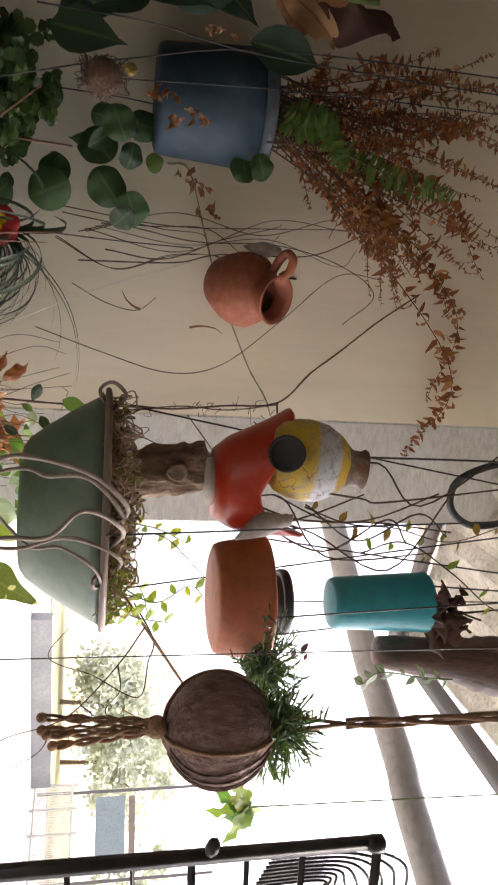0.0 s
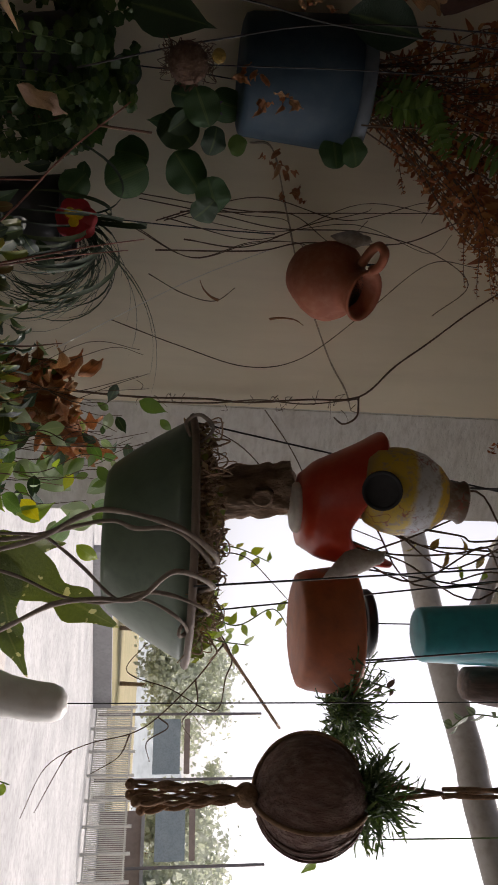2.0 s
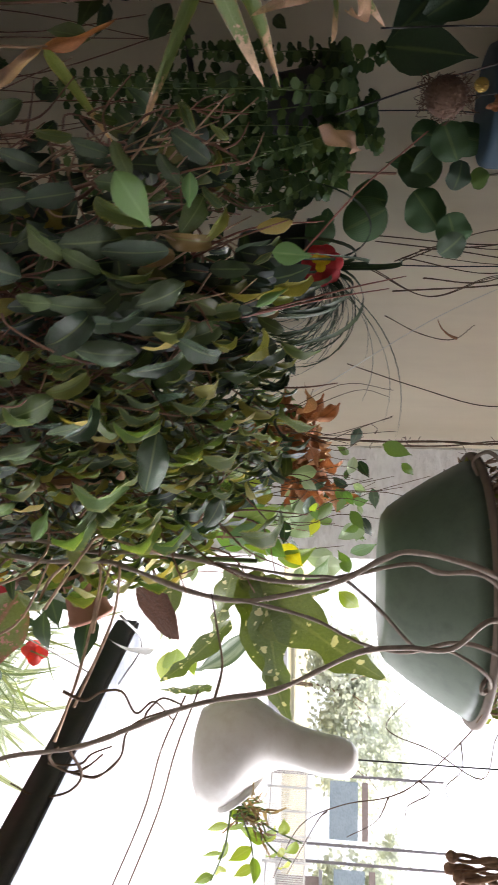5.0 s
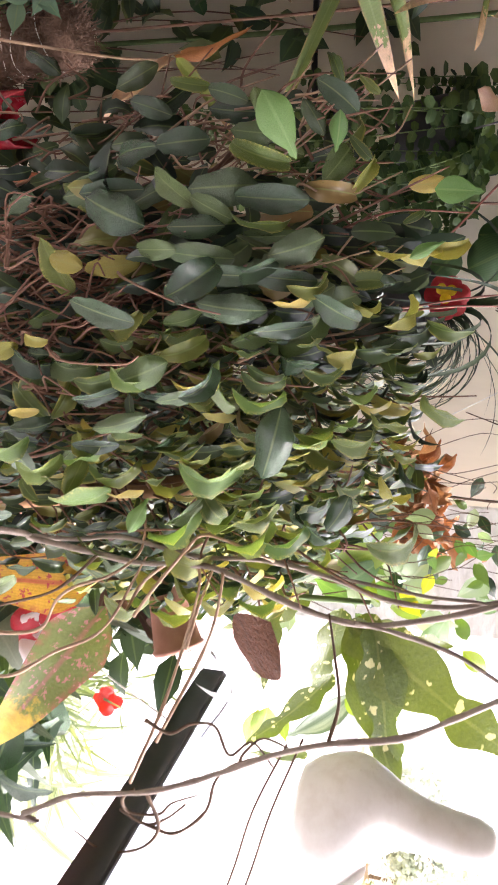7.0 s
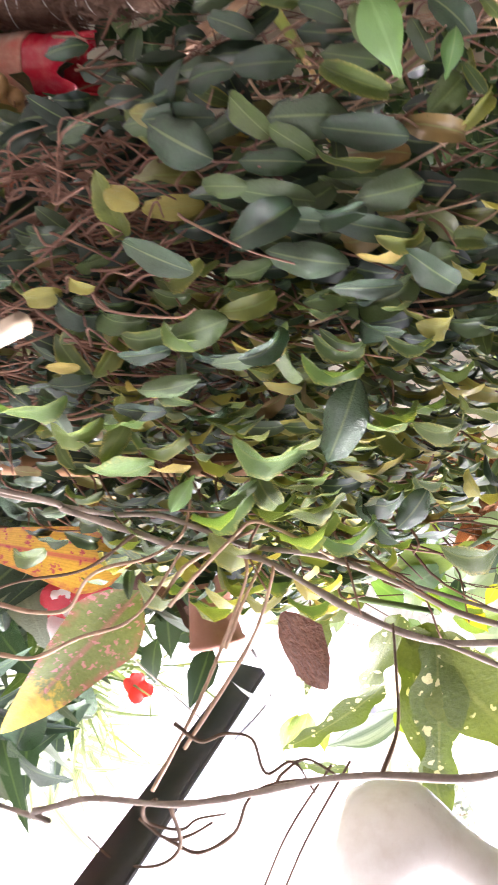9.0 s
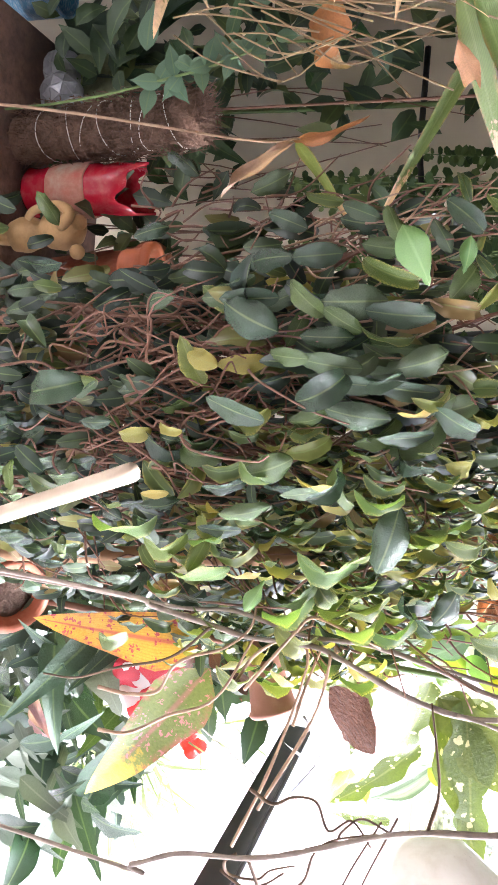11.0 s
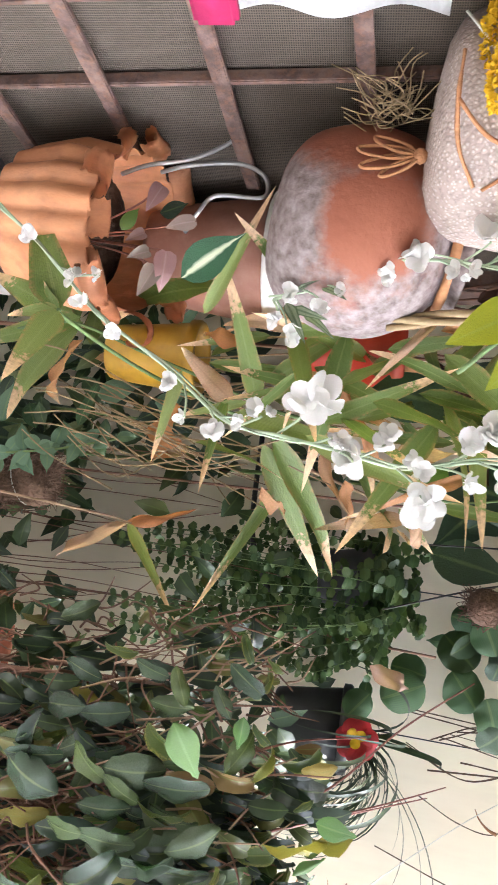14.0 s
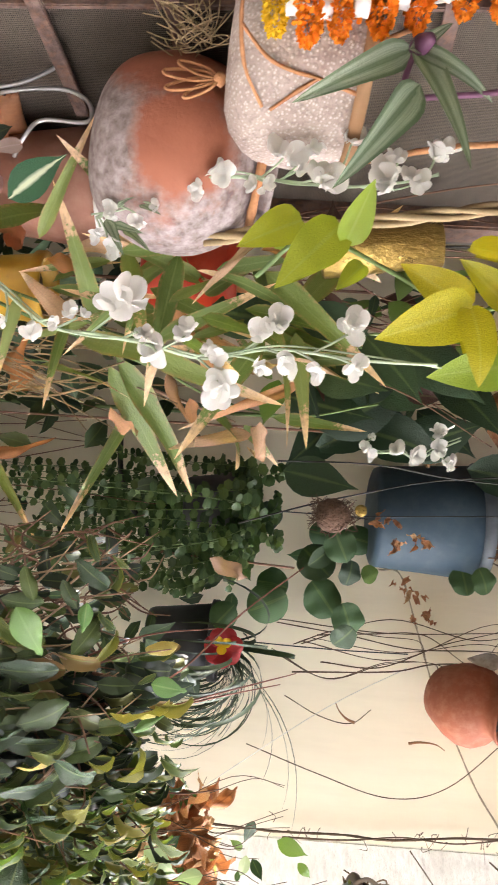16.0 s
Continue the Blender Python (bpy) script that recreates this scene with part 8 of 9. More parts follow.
        m = aim((0, 0, 0), (math.cos(a), math.sin(a), 0.65 + rr.uniform(-0.3, 0.8)), (-math.cos(a) * 0.4, -math.sin(a) * 0.4, 1), rr.uniform(0.45, 0.7))
        o = len(V)
        V += [m @ v for v in vs]
        F += [tuple(o + q for q in f) for f in fs]
        U += uv
    me = bpy.data.meshes.new("blossom")
    me.from_pydata(V, [], F)
    me.shade_smooth()
    return me


BLO = [blossom_mesh(i) for i in range(5)]


def spray(label, line, heads):
    """A stem of pale stalks with cloth blossoms, each head (x, z, width) hung beside the stem."""
    rr = random.Random(len(heads))
    t = thing("flower_spray", label, "artificial flowers", line[0], "white flower sprays")
    part("stem", tube(line, 0.0016, 6, 8, r2=0.0011), M["stem_pale"], t)
    part("stem", tube([Vector(q) + rv(0.004) for q in line], 0.0009, 5, 8, r2=0.0007), M["stem_pale"], t)
    pts = spline(line, 20)
    for x, z, w in heads:
        k = min(range(len(pts)), key=lambda i: (pts[i].x - x) ** 2 + (pts[i].z - z) ** 2)
        e = Vector((x, pts[k].y - rr.uniform(0.0, 0.012), z))
        q = pts[max(0, k - 7)]
        d = (e - pts[k]).normalized() if (e - pts[k]).length > 0.002 else Vector((0, -1, 0))
        stalk = part("stalk", tube([q, q.lerp(e, 0.5) + Vector((0, -0.002, 0.002)), e], 0.0009, 5, 4), M["stem_pale"], t)
        n = 2 if w > 0.0125 else 1
        for i in range(n):
            f = w * (1.0 if n == 2 else 1.2) * rr.uniform(0.8, 1.15) * (1.0 if i == 0 or w > 0.02 else 0.75)
            o = Vector((rr.uniform(-0.3, 0.3), rr.uniform(-0.2, 0.2), rr.uniform(-0.3, 0.3))) * w * 0.8 * (n - 1)
            hung("blossom", BLO[rr.randrange(5)], M["petal"], stalk, aim(e + o, rv(0.6) + Vector((0.3, 0, 0.7)), d * 0.6 + Vector((rr.uniform(-0.5, 0.5), -1, rr.uniform(-0.4, 0.6))), f))
    return t


PLACE = Matrix()
spray("spray of white cloth blossoms on a pale green stem", [(-0.442, 0.625, 1.227), (-0.448, 0.61, 1.252), (-0.464, 0.6, 1.298), (-0.463, 0.585, 1.344), (-0.452, 0.57, 1.387), (-0.445, 0.562, 1.429), (-0.449, 0.56, 1.469), (-0.458, 0.56, 1.502)], [(-0.424, 1.233, 0.015), (-0.408, 1.245, 0.019), (-0.44, 1.24, 0.017), (-0.43, 1.27, 0.015), (-0.453, 1.281, 0.012), (-0.44, 1.283, 0.01), (-0.458, 1.292, 0.012), (-0.452, 1.315, 0.017), (-0.463, 1.335, 0.022), (-0.471, 1.337, 0.014), (-0.445, 1.363, 0.013), (-0.442, 1.373, 0.014), (-0.466, 1.383, 0.026), (-0.456, 1.397, 0.014), (-0.476, 1.404, 0.019), (-0.448, 1.412, 0.028), (-0.476, 1.434, 0.026), (-0.446, 1.459, 0.029), (-0.463, 1.47, 0.021), (-0.45, 1.486, 0.023), (-0.474, 1.498, 0.028)])
spray("long spray of white cloth blossoms on a pale green stem", [(-0.5, 0.59, 0.983), (-0.464, 0.587, 1.033), (-0.433, 0.582, 1.066), (-0.394, 0.572, 1.11), (-0.353, 0.562, 1.172), (-0.317, 0.553, 1.22), (-0.307, 0.54, 1.26), (-0.297, 0.525, 1.298), (-0.294, 0.54, 1.339), (-0.302, 0.535, 1.385), (-0.296, 0.53, 1.445), (-0.296, 0.53, 1.496)], [(-0.459, 1.035, 0.016), (-0.427, 1.08, 0.02), (-0.4, 1.098, 0.017), (-0.429, 1.1, 0.013), (-0.377, 1.124, 0.017), (-0.342, 1.18, 0.017), (-0.316, 1.192, 0.013), (-0.305, 1.216, 0.017), (-0.316, 1.231, 0.013), (-0.32, 1.245, 0.017), (-0.323, 1.276, 0.03), (-0.306, 1.296, 0.016), (-0.291, 1.308, 0.023), (-0.304, 1.325, 0.02), (-0.295, 1.345, 0.017), (-0.276, 1.35, 0.028), (-0.31, 1.377, 0.019), (-0.321, 1.386, 0.024), (-0.291, 1.374, 0.018), (-0.29, 1.397, 0.019), (-0.288, 1.418, 0.017), (-0.314, 1.435, 0.022), (-0.29, 1.439, 0.02)])
spray("small spray of white cloth blossoms before the blue pot", [(-0.314, 0.86, 1.49), (-0.304, 0.86, 1.507), (-0.306, 0.86, 1.534), (-0.298, 0.86, 1.552), (-0.309, 0.86, 1.57), (-0.324, 0.86, 1.6)], [(-0.303, 1.496, 0.021), (-0.319, 1.5, 0.014), (-0.307, 1.529, 0.022), (-0.3, 1.548, 0.021), (-0.309, 1.567, 0.025), (-0.328, 1.577, 0.025), (-0.297, 1.584, 0.021)])
for i, (a, b) in enumerate((((-0.431, 0.605, 1.241), (-0.397, 0.59, 1.261)), ((-0.443, 0.605, 1.249), (-0.444, 0.59, 1.26)), ((-0.427, 0.605, 1.246), (-0.413, 0.59, 1.275)), ((-0.423, 0.605, 1.256), (-0.404, 0.59, 1.28)), ((-0.446, 0.605, 1.267), (-0.433, 0.59, 1.286)))):
    if i == 0:
        sil = thing("silvery_sprig", "silvery green cloth leaves under the white blossoms", "artificial leaves", (-0.41, 0.6, 1.19))
    put_leaf(LAN[i % 4], M["striped"], sil, a, b, (0.1, -1, 0.3))

# bamboo
bam = thing("bamboo_plant", "bamboo with long green leaves dried brown at the tips", "bamboo", (-0.4, 0.86, 0.0))
for pts in ([(-0.44, 0.92, 0.05), (-0.46, 0.90, 0.5), (-0.49, 0.86, 0.85), (-0.504, 0.845, 0.95), (-0.47, 0.845, 1.06), (-0.42, 0.845, 1.2), (-0.379, 0.9205, 1.297), (-0.3627, 0.9513, 1.4093), (-0.379, 0.926, 1.517)], [(-0.36, 0.95, 0.05), (-0.33, 0.93, 0.6), (-0.314, 1.038, 0.934), (-0.2984, 0.996, 1.0216)], [(-0.42, 0.845, 1.2), (-0.4077, 0.8753, 1.3507), (-0.44, 0.85, 1.5), (-0.42, 0.85, 1.6)], [(-0.379, 0.9205, 1.2365), (-0.354, 0.964, 1.3415)]):
    part("culm", tube(pts, 0.0024, 7, 6, r2=0.0014), M["stem_green"] if pts[0][0] < -0.4 else M["root_tan"], bam)
BAM = leaf_set("leaf", [(1.0, 0.25)] * 5, shape="lance", fold=[0.15, 0.3, 0.1, 0.25, 0.2], droop=[0.1, 0.35, 0.0, 0.25, 0.5], wave=[0.05, 0.15, 0.0, 0.1, 0.2], twist=[0, 0.4, -0.3, 0.2, 0.7], n=14, mm=2)
CURL = leaf_set("leaf", [(1.0, 0.24)] * 5, shape="lance", fold=[0.5, 0.9, 0.3, 0.7, 0.4], droop=[0.3, 0.7, -0.3, 0.5, 0.9], curl=[0.5, 0.2, 0.9, 0.4, 0.7], wave=[0.5, 0.7, 0.4, 0.6, 0.8], twist=[0.7, -0.9, 0.5, 1.1, -0.6], n=18, mm=2)
GREEN, DRYB = M["bamboo_leaf"], M["bamboo_dry"]
for i, (a, b, m, w) in enumerate((
        ((-0.517, 0.859, 0.959), (-0.459, 0.844, 0.808), GREEN, 1),
        ((-0.514, 0.865, 0.96), (-0.4, 0.919, 0.809), GREEN, 1.15),
        ((-0.52, 0.871, 0.951), (-0.603, 0.868, 0.923), GREEN, 1),
        ((-0.52, 0.877, 0.951), (-0.588, 0.88, 0.798), GREEN, 1),
        ((-0.483, 0.859, 0.978), (-0.613, 0.892, 0.958), GREEN, 1),
        ((-0.391, 0.949, 1.229), (-0.193, 1.05, 1.1), GREEN, 0.42),
        ((-0.301, 1.015, 1.010), (-0.219, 1.0, 0.878), M["bamboo_pink"], 0.62),
        ((-0.301, 1.01, 1.010), (-0.325, 1.035, 1.10), M["bamboo_rust"], 0.95),
        ((-0.300, 1.012, 1.012), (-0.198, 0.95, 1.105), GREEN, 0.6),
        ((-0.426, 0.886, 1.091), (-0.338, 1.035, 0.92), DRYB, 0.9),
        ((-0.473, 0.877, 0.979), (-0.509, 0.892, 1.082), DRYB, 0.8),
        ((-0.489, 0.859, 0.968), (-0.4, 0.906, 0.87), DRYB, 0.6),
        ((-0.381, 0.84, 1.2), (-0.269, 1.08, 1.262), GREEN, 0.6),
        ((-0.392, 0.84, 1.207), (-0.244, 1.08, 1.328), GREEN, 0.58),
        ((-0.367, 0.88, 1.302), (-0.297, 1.02, 1.415), GREEN, 0.72),
        ((-0.337, 0.86, 1.388), (-0.339, 0.9, 1.506), GREEN, 0.73),
        ((-0.411, 0.8, 1.195), (-0.483, 0.66, 1.186), GREEN, 0.79),
        ((-0.411, 0.8, 1.17), (-0.449, 0.76, 1.11), DRYB, 1.58),
        ((-0.469, 0.72, 1.146), (-0.535, 0.62, 1.212), GREEN, 0.6),
        ((-0.43, 0.78, 1.21), (-0.466, 0.72, 1.289), GREEN, 1.1),
        ((-0.386, 0.76, 1.266), (-0.426, 0.7, 1.382), GREEN, 0.77),
        ((-0.433, 0.84, 1.201), (-0.424, 0.84, 1.38), GREEN, 0.92),
        ((-0.505, 0.8, 1.285), (-0.46, 0.8, 1.315), GREEN, 1.97),
        ((-0.454, 0.8, 1.306), (-0.483, 0.76, 1.366), GREEN, 1.39),
        ((-0.493, 0.8, 1.357), (-0.439, 0.82, 1.398), GREEN, 1.58),
        ((-0.44, 0.84, 1.401), (-0.413, 0.84, 1.488), GREEN, 1.49),
        ((-0.496, 0.86, 1.336), (-0.442, 0.88, 1.392), DRYB, 1.8),
        ((-0.388, 0.88, 1.261), (-0.328, 0.92, 1.289), DRYB, 1.08),
        ((-0.359, 0.88, 1.29), (-0.294, 0.92, 1.31), DRYB, 1.13),
        ((-0.341, 0.9, 1.374), (-0.238, 1.02, 1.4), DRYB, 0.58),
        ((-0.336, 0.95, 1.364), (-0.321, 0.95, 1.25), DRYB, 0.87),
        ((-0.338, 0.86, 1.203), (-0.289, 0.95, 1.243), DRYB, 1),
        ((-0.445, 0.86, 1.29), (-0.404, 0.86, 1.344), DRYB, 1.38),
        ((-0.472, 0.74, 1.24), (-0.489, 0.74, 1.141), DRYB, 0.83),
        ((-0.458, 0.76, 1.177), (-0.475, 0.74, 1.126), DRYB, 1.67),
        ((-0.394, 0.9, 1.385), (-0.448, 0.86, 1.328), GREEN, 1.07),
        ((-0.441, 0.9, 1.316), (-0.473, 0.86, 1.23), GREEN, 1.41),
        ((-0.348, 0.95, 1.353), (-0.307, 1.0, 1.4), GREEN, 1.11),
        )):
    ob = put_leaf((BAM if m == GREEN else CURL)[i % 5], m, bam, a, b, (R.uniform(-0.3, 0.3), -1, R.uniform(-0.1, 0.5)))
    ob.matrix_basis = ob.matrix_basis @ Matrix.Diagonal((w * (0.78 if m == GREEN else 0.9), 1, 1, 1))
for i, (a, b, w) in enumerate([((-0.413, 0.611, 1.056), (-0.343, 0.58, 1.037), 1.5), ((-0.413, 0.611, 1.056), (-0.407, 0.6, 1.011), 1.3), ((-0.413, 0.611, 1.056), (-0.454, 0.63, 0.974), 1.3), ((-0.413, 0.611, 1.056), (-0.535, 0.62, 0.996), 1.2), ((-0.413, 0.611, 1.056), (-0.441, 0.6, 1.032), 0.9)]):
    ob = put_leaf(BAM[i % 5], GREEN, bam, a, b, (0.2 * i - 0.3, -1, 0.3))
    ob.matrix_basis = ob.matrix_basis @ Matrix.Diagonal((w, 1, 1, 1))
part("culm", tube([(-0.413, 0.611, 1.056), (-0.43, 0.64, 1.03), (-0.41, 0.74, 1.10), (-0.39, 0.86, 1.24)], 0.002, 6, 6), M["stem_green"], bam)
rr = random.Random(31)
for k in range(46):
    a = Vector((rr.uniform(-0.50, -0.36), rr.uniform(0.70, 0.82), rr.uniform(1.12, 1.42)))
    d = Vector((rr.gauss(0.1, 0.55), rr.uniform(-0.25, 0.1), rr.gauss(0.3, 0.8))).normalized()
    ob = put_leaf((BAM if k % 6 < 5 else CURL)[k % 5], GREEN if k % 6 < 5 else DRYB, bam, a, a + d * rr.uniform(0.09, 0.18), (rr.uniform(-0.6, 0.6), -1, rr.uniform(-0.2, 0.7)))
    ob.matrix_basis = ob.matrix_basis @ Matrix.Diagonal((rr.uniform(0.4, 0.75), 1, 1, 1))
bm = bmesh.new()
for k in range(46):
    q = Vector((R.uniform(-0.50, -0.38), R.uniform(0.86, 0.98), R.uniform(0.88, 1.12)))
    tube([q, q + Vector((R.uniform(-0.01, 0.05), R.uniform(-0.02, 0.02), R.uniform(0.04, 0.1))), q + Vector((R.uniform(-0.02, 0.08), R.uniform(-0.03, 0.02), R.uniform(0.12, 0.22)))], 0.0011, 4, 4, bm)
part("stalk_tangle", bm, M["fibre_pale"], bam, kind="stuff")

# lime pothos, striped plant
PLACE = Matrix.Translation((-0.013, 0.014, 0.008))
poth = thing("pothos", "lime green and yellow heart shaped pothos leaves", "plant", (-0.34, 0.53, 1.5))
part("stem", tube([(-0.36, 0.56, 1.36), (-0.385, 0.54, 1.40), (-0.36, 0.54, 1.46), (-0.33, 0.53, 1.51), (-0.34, 0.53, 1.60), (-0.35, 0.55, 2.0), (-0.36, 0.56, 2.34)], 0.0018, 6, 6), M["stem_green"], poth)
HRT = leaf_set("leaf", [(1.0, 0.5)] * 4, shape="heart", fold=[0.25, 0.1, 0.35, 0.2], droop=[0.25, 0.5, 0.1, 0.4], wave=[0.05, 0.1, 0.0, 0.08], twist=[0.2, -0.3, 0.0, 0.4], n=10, mm=2)
for i, (a, b) in enumerate((((-0.392, 0.53, 1.392), (-0.360, 0.50, 1.352)), ((-0.390, 0.53, 1.420), (-0.336, 0.50, 1.384)), ((-0.376, 0.53, 1.424), (-0.409, 0.50, 1.441)), ((-0.326, 0.53, 1.506), (-0.302, 0.50, 1.453)), ((-0.331, 0.53, 1.513), (-0.349, 0.50, 1.464)), ((-0.329, 0.53, 1.511), (-0.276, 0.50, 1.525)), ((-0.336, 0.53, 1.538), (-0.354, 0.50, 1.501)), ((-0.290, 0.53, 1.542), (-0.274, 0.50, 1.488)), ((-0.375, 0.53, 1.545), (-0.362, 0.50, 1.515)), ((-0.395, 0.55, 1.41), (-0.375, 0.54, 1.375)), ((-0.37, 0.55, 1.44), (-0.345, 0.54, 1.42)), ((-0.335, 0.54, 1.54), (-0.31, 0.50, 1.56)), ((-0.318, 0.50, 1.507), (-0.287, 0.48, 1.446)), ((-0.320, 0.50, 1.505), (-0.268, 0.48, 1.520)), ((-0.362, 0.50, 1.505), (-0.345, 0.48, 1.545)))):
    put_leaf(HRT[i % 4], M["pothos_yellow"] if i in (3, 4, 5, 6, 8, 12, 13, 14) else M["pothos"], poth, a, b, (R.uniform(-0.4, 0.4), -1, 0.35))
trad = thing("striped_plant", "trailing plant with silver striped pointed leaves", "plant", (-0.489, 0.47, 1.459))
STR = leaf_set("leaf", [(1.0, 0.26)] * 3, shape="lance", fold=[0.35, 0.2, 0.4], droop=[0.25, 0.5, 0.1], twist=[0.2, -0.3, 0.5], n=12, mm=2)
o = Vector((-0.489, 0.47, 1.459))
for i, e in enumerate(((-0.437, 0.45, 1.384), (-0.458, 0.45, 1.513), (-0.368, 0.44, 1.411), (-0.404, 0.45, 1.502), (-0.511, 0.46, 1.490), (-0.458, 0.43, 1.452), (-0.52, 0.5, 1.44))):
    put_leaf(STR[i % 3], M["striped"], trad, o if i != 2 else (-0.46, 0.468, 1.463), e, (0.2, -1, 0.4))
part("heart", lathe([(0.005, 0), (0.007, 0.008), (0.004, 0.018), (0.001, 0.02)], o, pose(0, 0, 0, 60, 30, 0), 12), M["purple_stem"], trad, "purple heart of the rosette")
part("stem", tube([o, (-0.455, 0.47, 1.455), (-0.46, 0.475, 1.50), (-0.49, 0.48, 1.7), (-0.5, 0.5, 2.34)], 0.0022, 6, 6), M["purple_stem"], trad)
for i, (a, b) in enumerate((((-0.395, 0.76, 1.47), (-0.325, 0.74, 1.53)), ((-0.40, 0.78, 1.50), (-0.34, 0.74, 1.60)), ((-0.37, 0.80, 1.42), (-0.33, 0.76, 1.50)), ((-0.42, 0.78, 1.40), (-0.40, 0.74, 1.48)), ((-0.38, 0.80, 1.55), (-0.30, 0.76, 1.62)), ((-0.43, 0.80, 1.30), (-0.41, 0.76, 1.40)))):
    if i == 0:
        bl = thing("broadleaf_plant", "dusty grey green oval leaves hanging under the flowers", "plant", (-0.4, 0.8, 1.5))
        part("stem", tube([(-0.43, 0.82, 1.3), (-0.40, 0.80, 1.45), (-0.39, 0.80, 1.6), (-0.4, 0.8, 2.34)], 0.0016, 5, 5), M["stem_green"], bl)
    put_leaf(OV[i % 4], M["dark_leaf"], bl, a, b, (0.1, -1, 0.3))

# dark leaves added among the twigs to fill the shaded gap
back = thing("broadleaf_plant", "added green leaves and dry twigs filling the dark gap behind the stone pot", "plant", (-0.52, 0.95, 0.0))
part("stem", tube([(-0.55, 0.98, 0.05), (-0.54, 0.97, 0.9), (-0.52, 0.93, 1.5)], 0.004, 6, 5, r2=0.002), M["twig"], back)
rr = random.Random(8)
for k in range(60):
    q = Vector((rr.uniform(-0.56, -0.38), rr.uniform(0.82, 1.0), rr.uniform(1.36, 1.66)))
    hung("leaf", (OV if k % 2 else LAN)[k % 4], (M["dark_leaf"], M["fern"], M["dark_leaf"], M["withered"])[k % 4], back, aim(q, (rr.uniform(-0.8, 1), rr.uniform(-0.4, 0.1), rr.uniform(-0.9, 0.8)), (rr.uniform(-0.4, 0.4), -1, rr.uniform(-0.2, 0.6)), rr.uniform(0.04, 0.085)))
bm = bmesh.new()
for k in range(30):
    q = Vector((rr.uniform(-0.56, -0.40), rr.uniform(0.80, 0.95), rr.uniform(1.30, 1.45)))
    e = q + Vector((rr.uniform(-0.06, 0.10), rr.uniform(-0.04, 0.03), rr.uniform(0.15, 0.3)))
    tube([q, q.lerp(e, 0.5) + rv(0.03), e], 0.0014, 4, 5, bm, r2=0.0007)
part("twig_tangle", bm, M["twig"], back, kind="stuff")

# ---- low down behind the ficus ----
PLACE = Matrix()
bench = thing("plank_bench", "dark weathered plank bench holding low pots", "bench", (-0.15, 1.1, 0.0))
part("plank", box((-0.50, 0.90, 0.55), (0.34, 1.30, 0.58), 0.003), M["bamboo_dark"], bench)
for x in (-0.46, 0.30):
    for y in (0.93, 1.26):
        part("leg", box((x - 0.02, y - 0.02, 0.05), (x + 0.02, y + 0.02, 0.55), 0.003), M["bamboo_dark"], bench)
coirp = thing("coir_pole", "hairy brown coir pole bound with pale string", "coir pole", (-0.37, 1.07, 0.58))
A, Bp = Vector((-0.332, 1.075, 0.58)), Vector((-0.352, 1.06, 0.872))
bm = tube([A, A.lerp(Bp, 0.35), A.lerp(Bp, 0.7), Bp], 0.033, 16, 10, wob=0.25)
for k in range(520):
    s, a = R.random(), R.uniform(0, 6.28)
    q = A.lerp(Bp, s) + Vector((math.cos(a), math.sin(a), 0)) * 0.032
    tube([q, q + Vector((math.cos(a) * 0.008, math.sin(a) * 0.008, R.uniform(-0.02, 0.02))), q + Vector((math.cos(a) * R.uniform(0.008, 0.02), math.sin(a) * R.uniform(0.008, 0.02), R.uniform(-0.04, 0.03)))], 0.0007, 3, 3, bm)
coir_rand = random.Random(91)
for k in range(150):
    a, far = coir_rand.uniform(0, 6.28), coir_rand.random() ** 0.5 * 0.031
    q = Bp + Vector((math.cos(a) * far, math.sin(a) * far, -0.003))
    tip = q + Vector((math.cos(a) * coir_rand.uniform(-0.004, 0.016), math.sin(a) * coir_rand.uniform(-0.004, 0.016), coir_rand.uniform(0.006, 0.024)))
    tube([q, q.lerp(tip, 0.5) + Vector((coir_rand.uniform(-0.004, 0.004), coir_rand.uniform(-0.004, 0.004), 0.003)), tip], 0.0009, 3, 3, bm, r2=0.0004)
for k in range(260):
    a = coir_rand.uniform(0, 6.28)
    q = A.lerp(Bp, coir_rand.uniform(0.25, 1.0))
    pts = [q + Vector((math.cos(a + t) * w, math.sin(a + t) * w, z)) for t, w, z in ((0, 0.033, 0), (coir_rand.uniform(0.2, 0.6), coir_rand.uniform(0.036, 0.041), coir_rand.uniform(-0.012, 0.012)), (coir_rand.uniform(0.6, 1.3), 0.034, coir_rand.uniform(-0.02, 0.02)))]
    tube(pts, 0.0009, 3, 4, bm)
part("coir", bm, M["coir"], coirp)
for k in range(7):
    q = A.lerp(Bp, 0.2 + 0.11 * k)
    part("string", tube([q + Vector((0.0355 * math.cos(a), 0.0355 * math.sin(a), 0.011 * math.sin(a + 2.3 * k))) for a in np.linspace(0, 6.28, 13)], 0.0007, 5, 3), M["string_white"], coirp)
bottle = thing("plastic_bottle", "crushed red plastic bottle with its top cut away", "bottle", (-0.262, 1.10, 0.58))
at, lean = Vector((-0.262, 1.10, 0.581)), pose(0, 0, 0, 2, -2, 0)
bm = lathe([(0.012, 0.0), (0.030, 0.004), (0.037, 0.012), (0.0345, 0.03), (0.037, 0.045), (0.0365, 0.12), (0.035, 0.135), (0.0365, 0.15), (0.0355, 0.185), (0.033, 0.185), (0.0345, 0.15), (0.034, 0.12)], at, lean, 36, 0.06)
for v in bm.verts:
    h = v.co.z - at.z
    if h > 0.17:
        a = math.atan2(v.co.y - at.y, v.co.x - at.x)
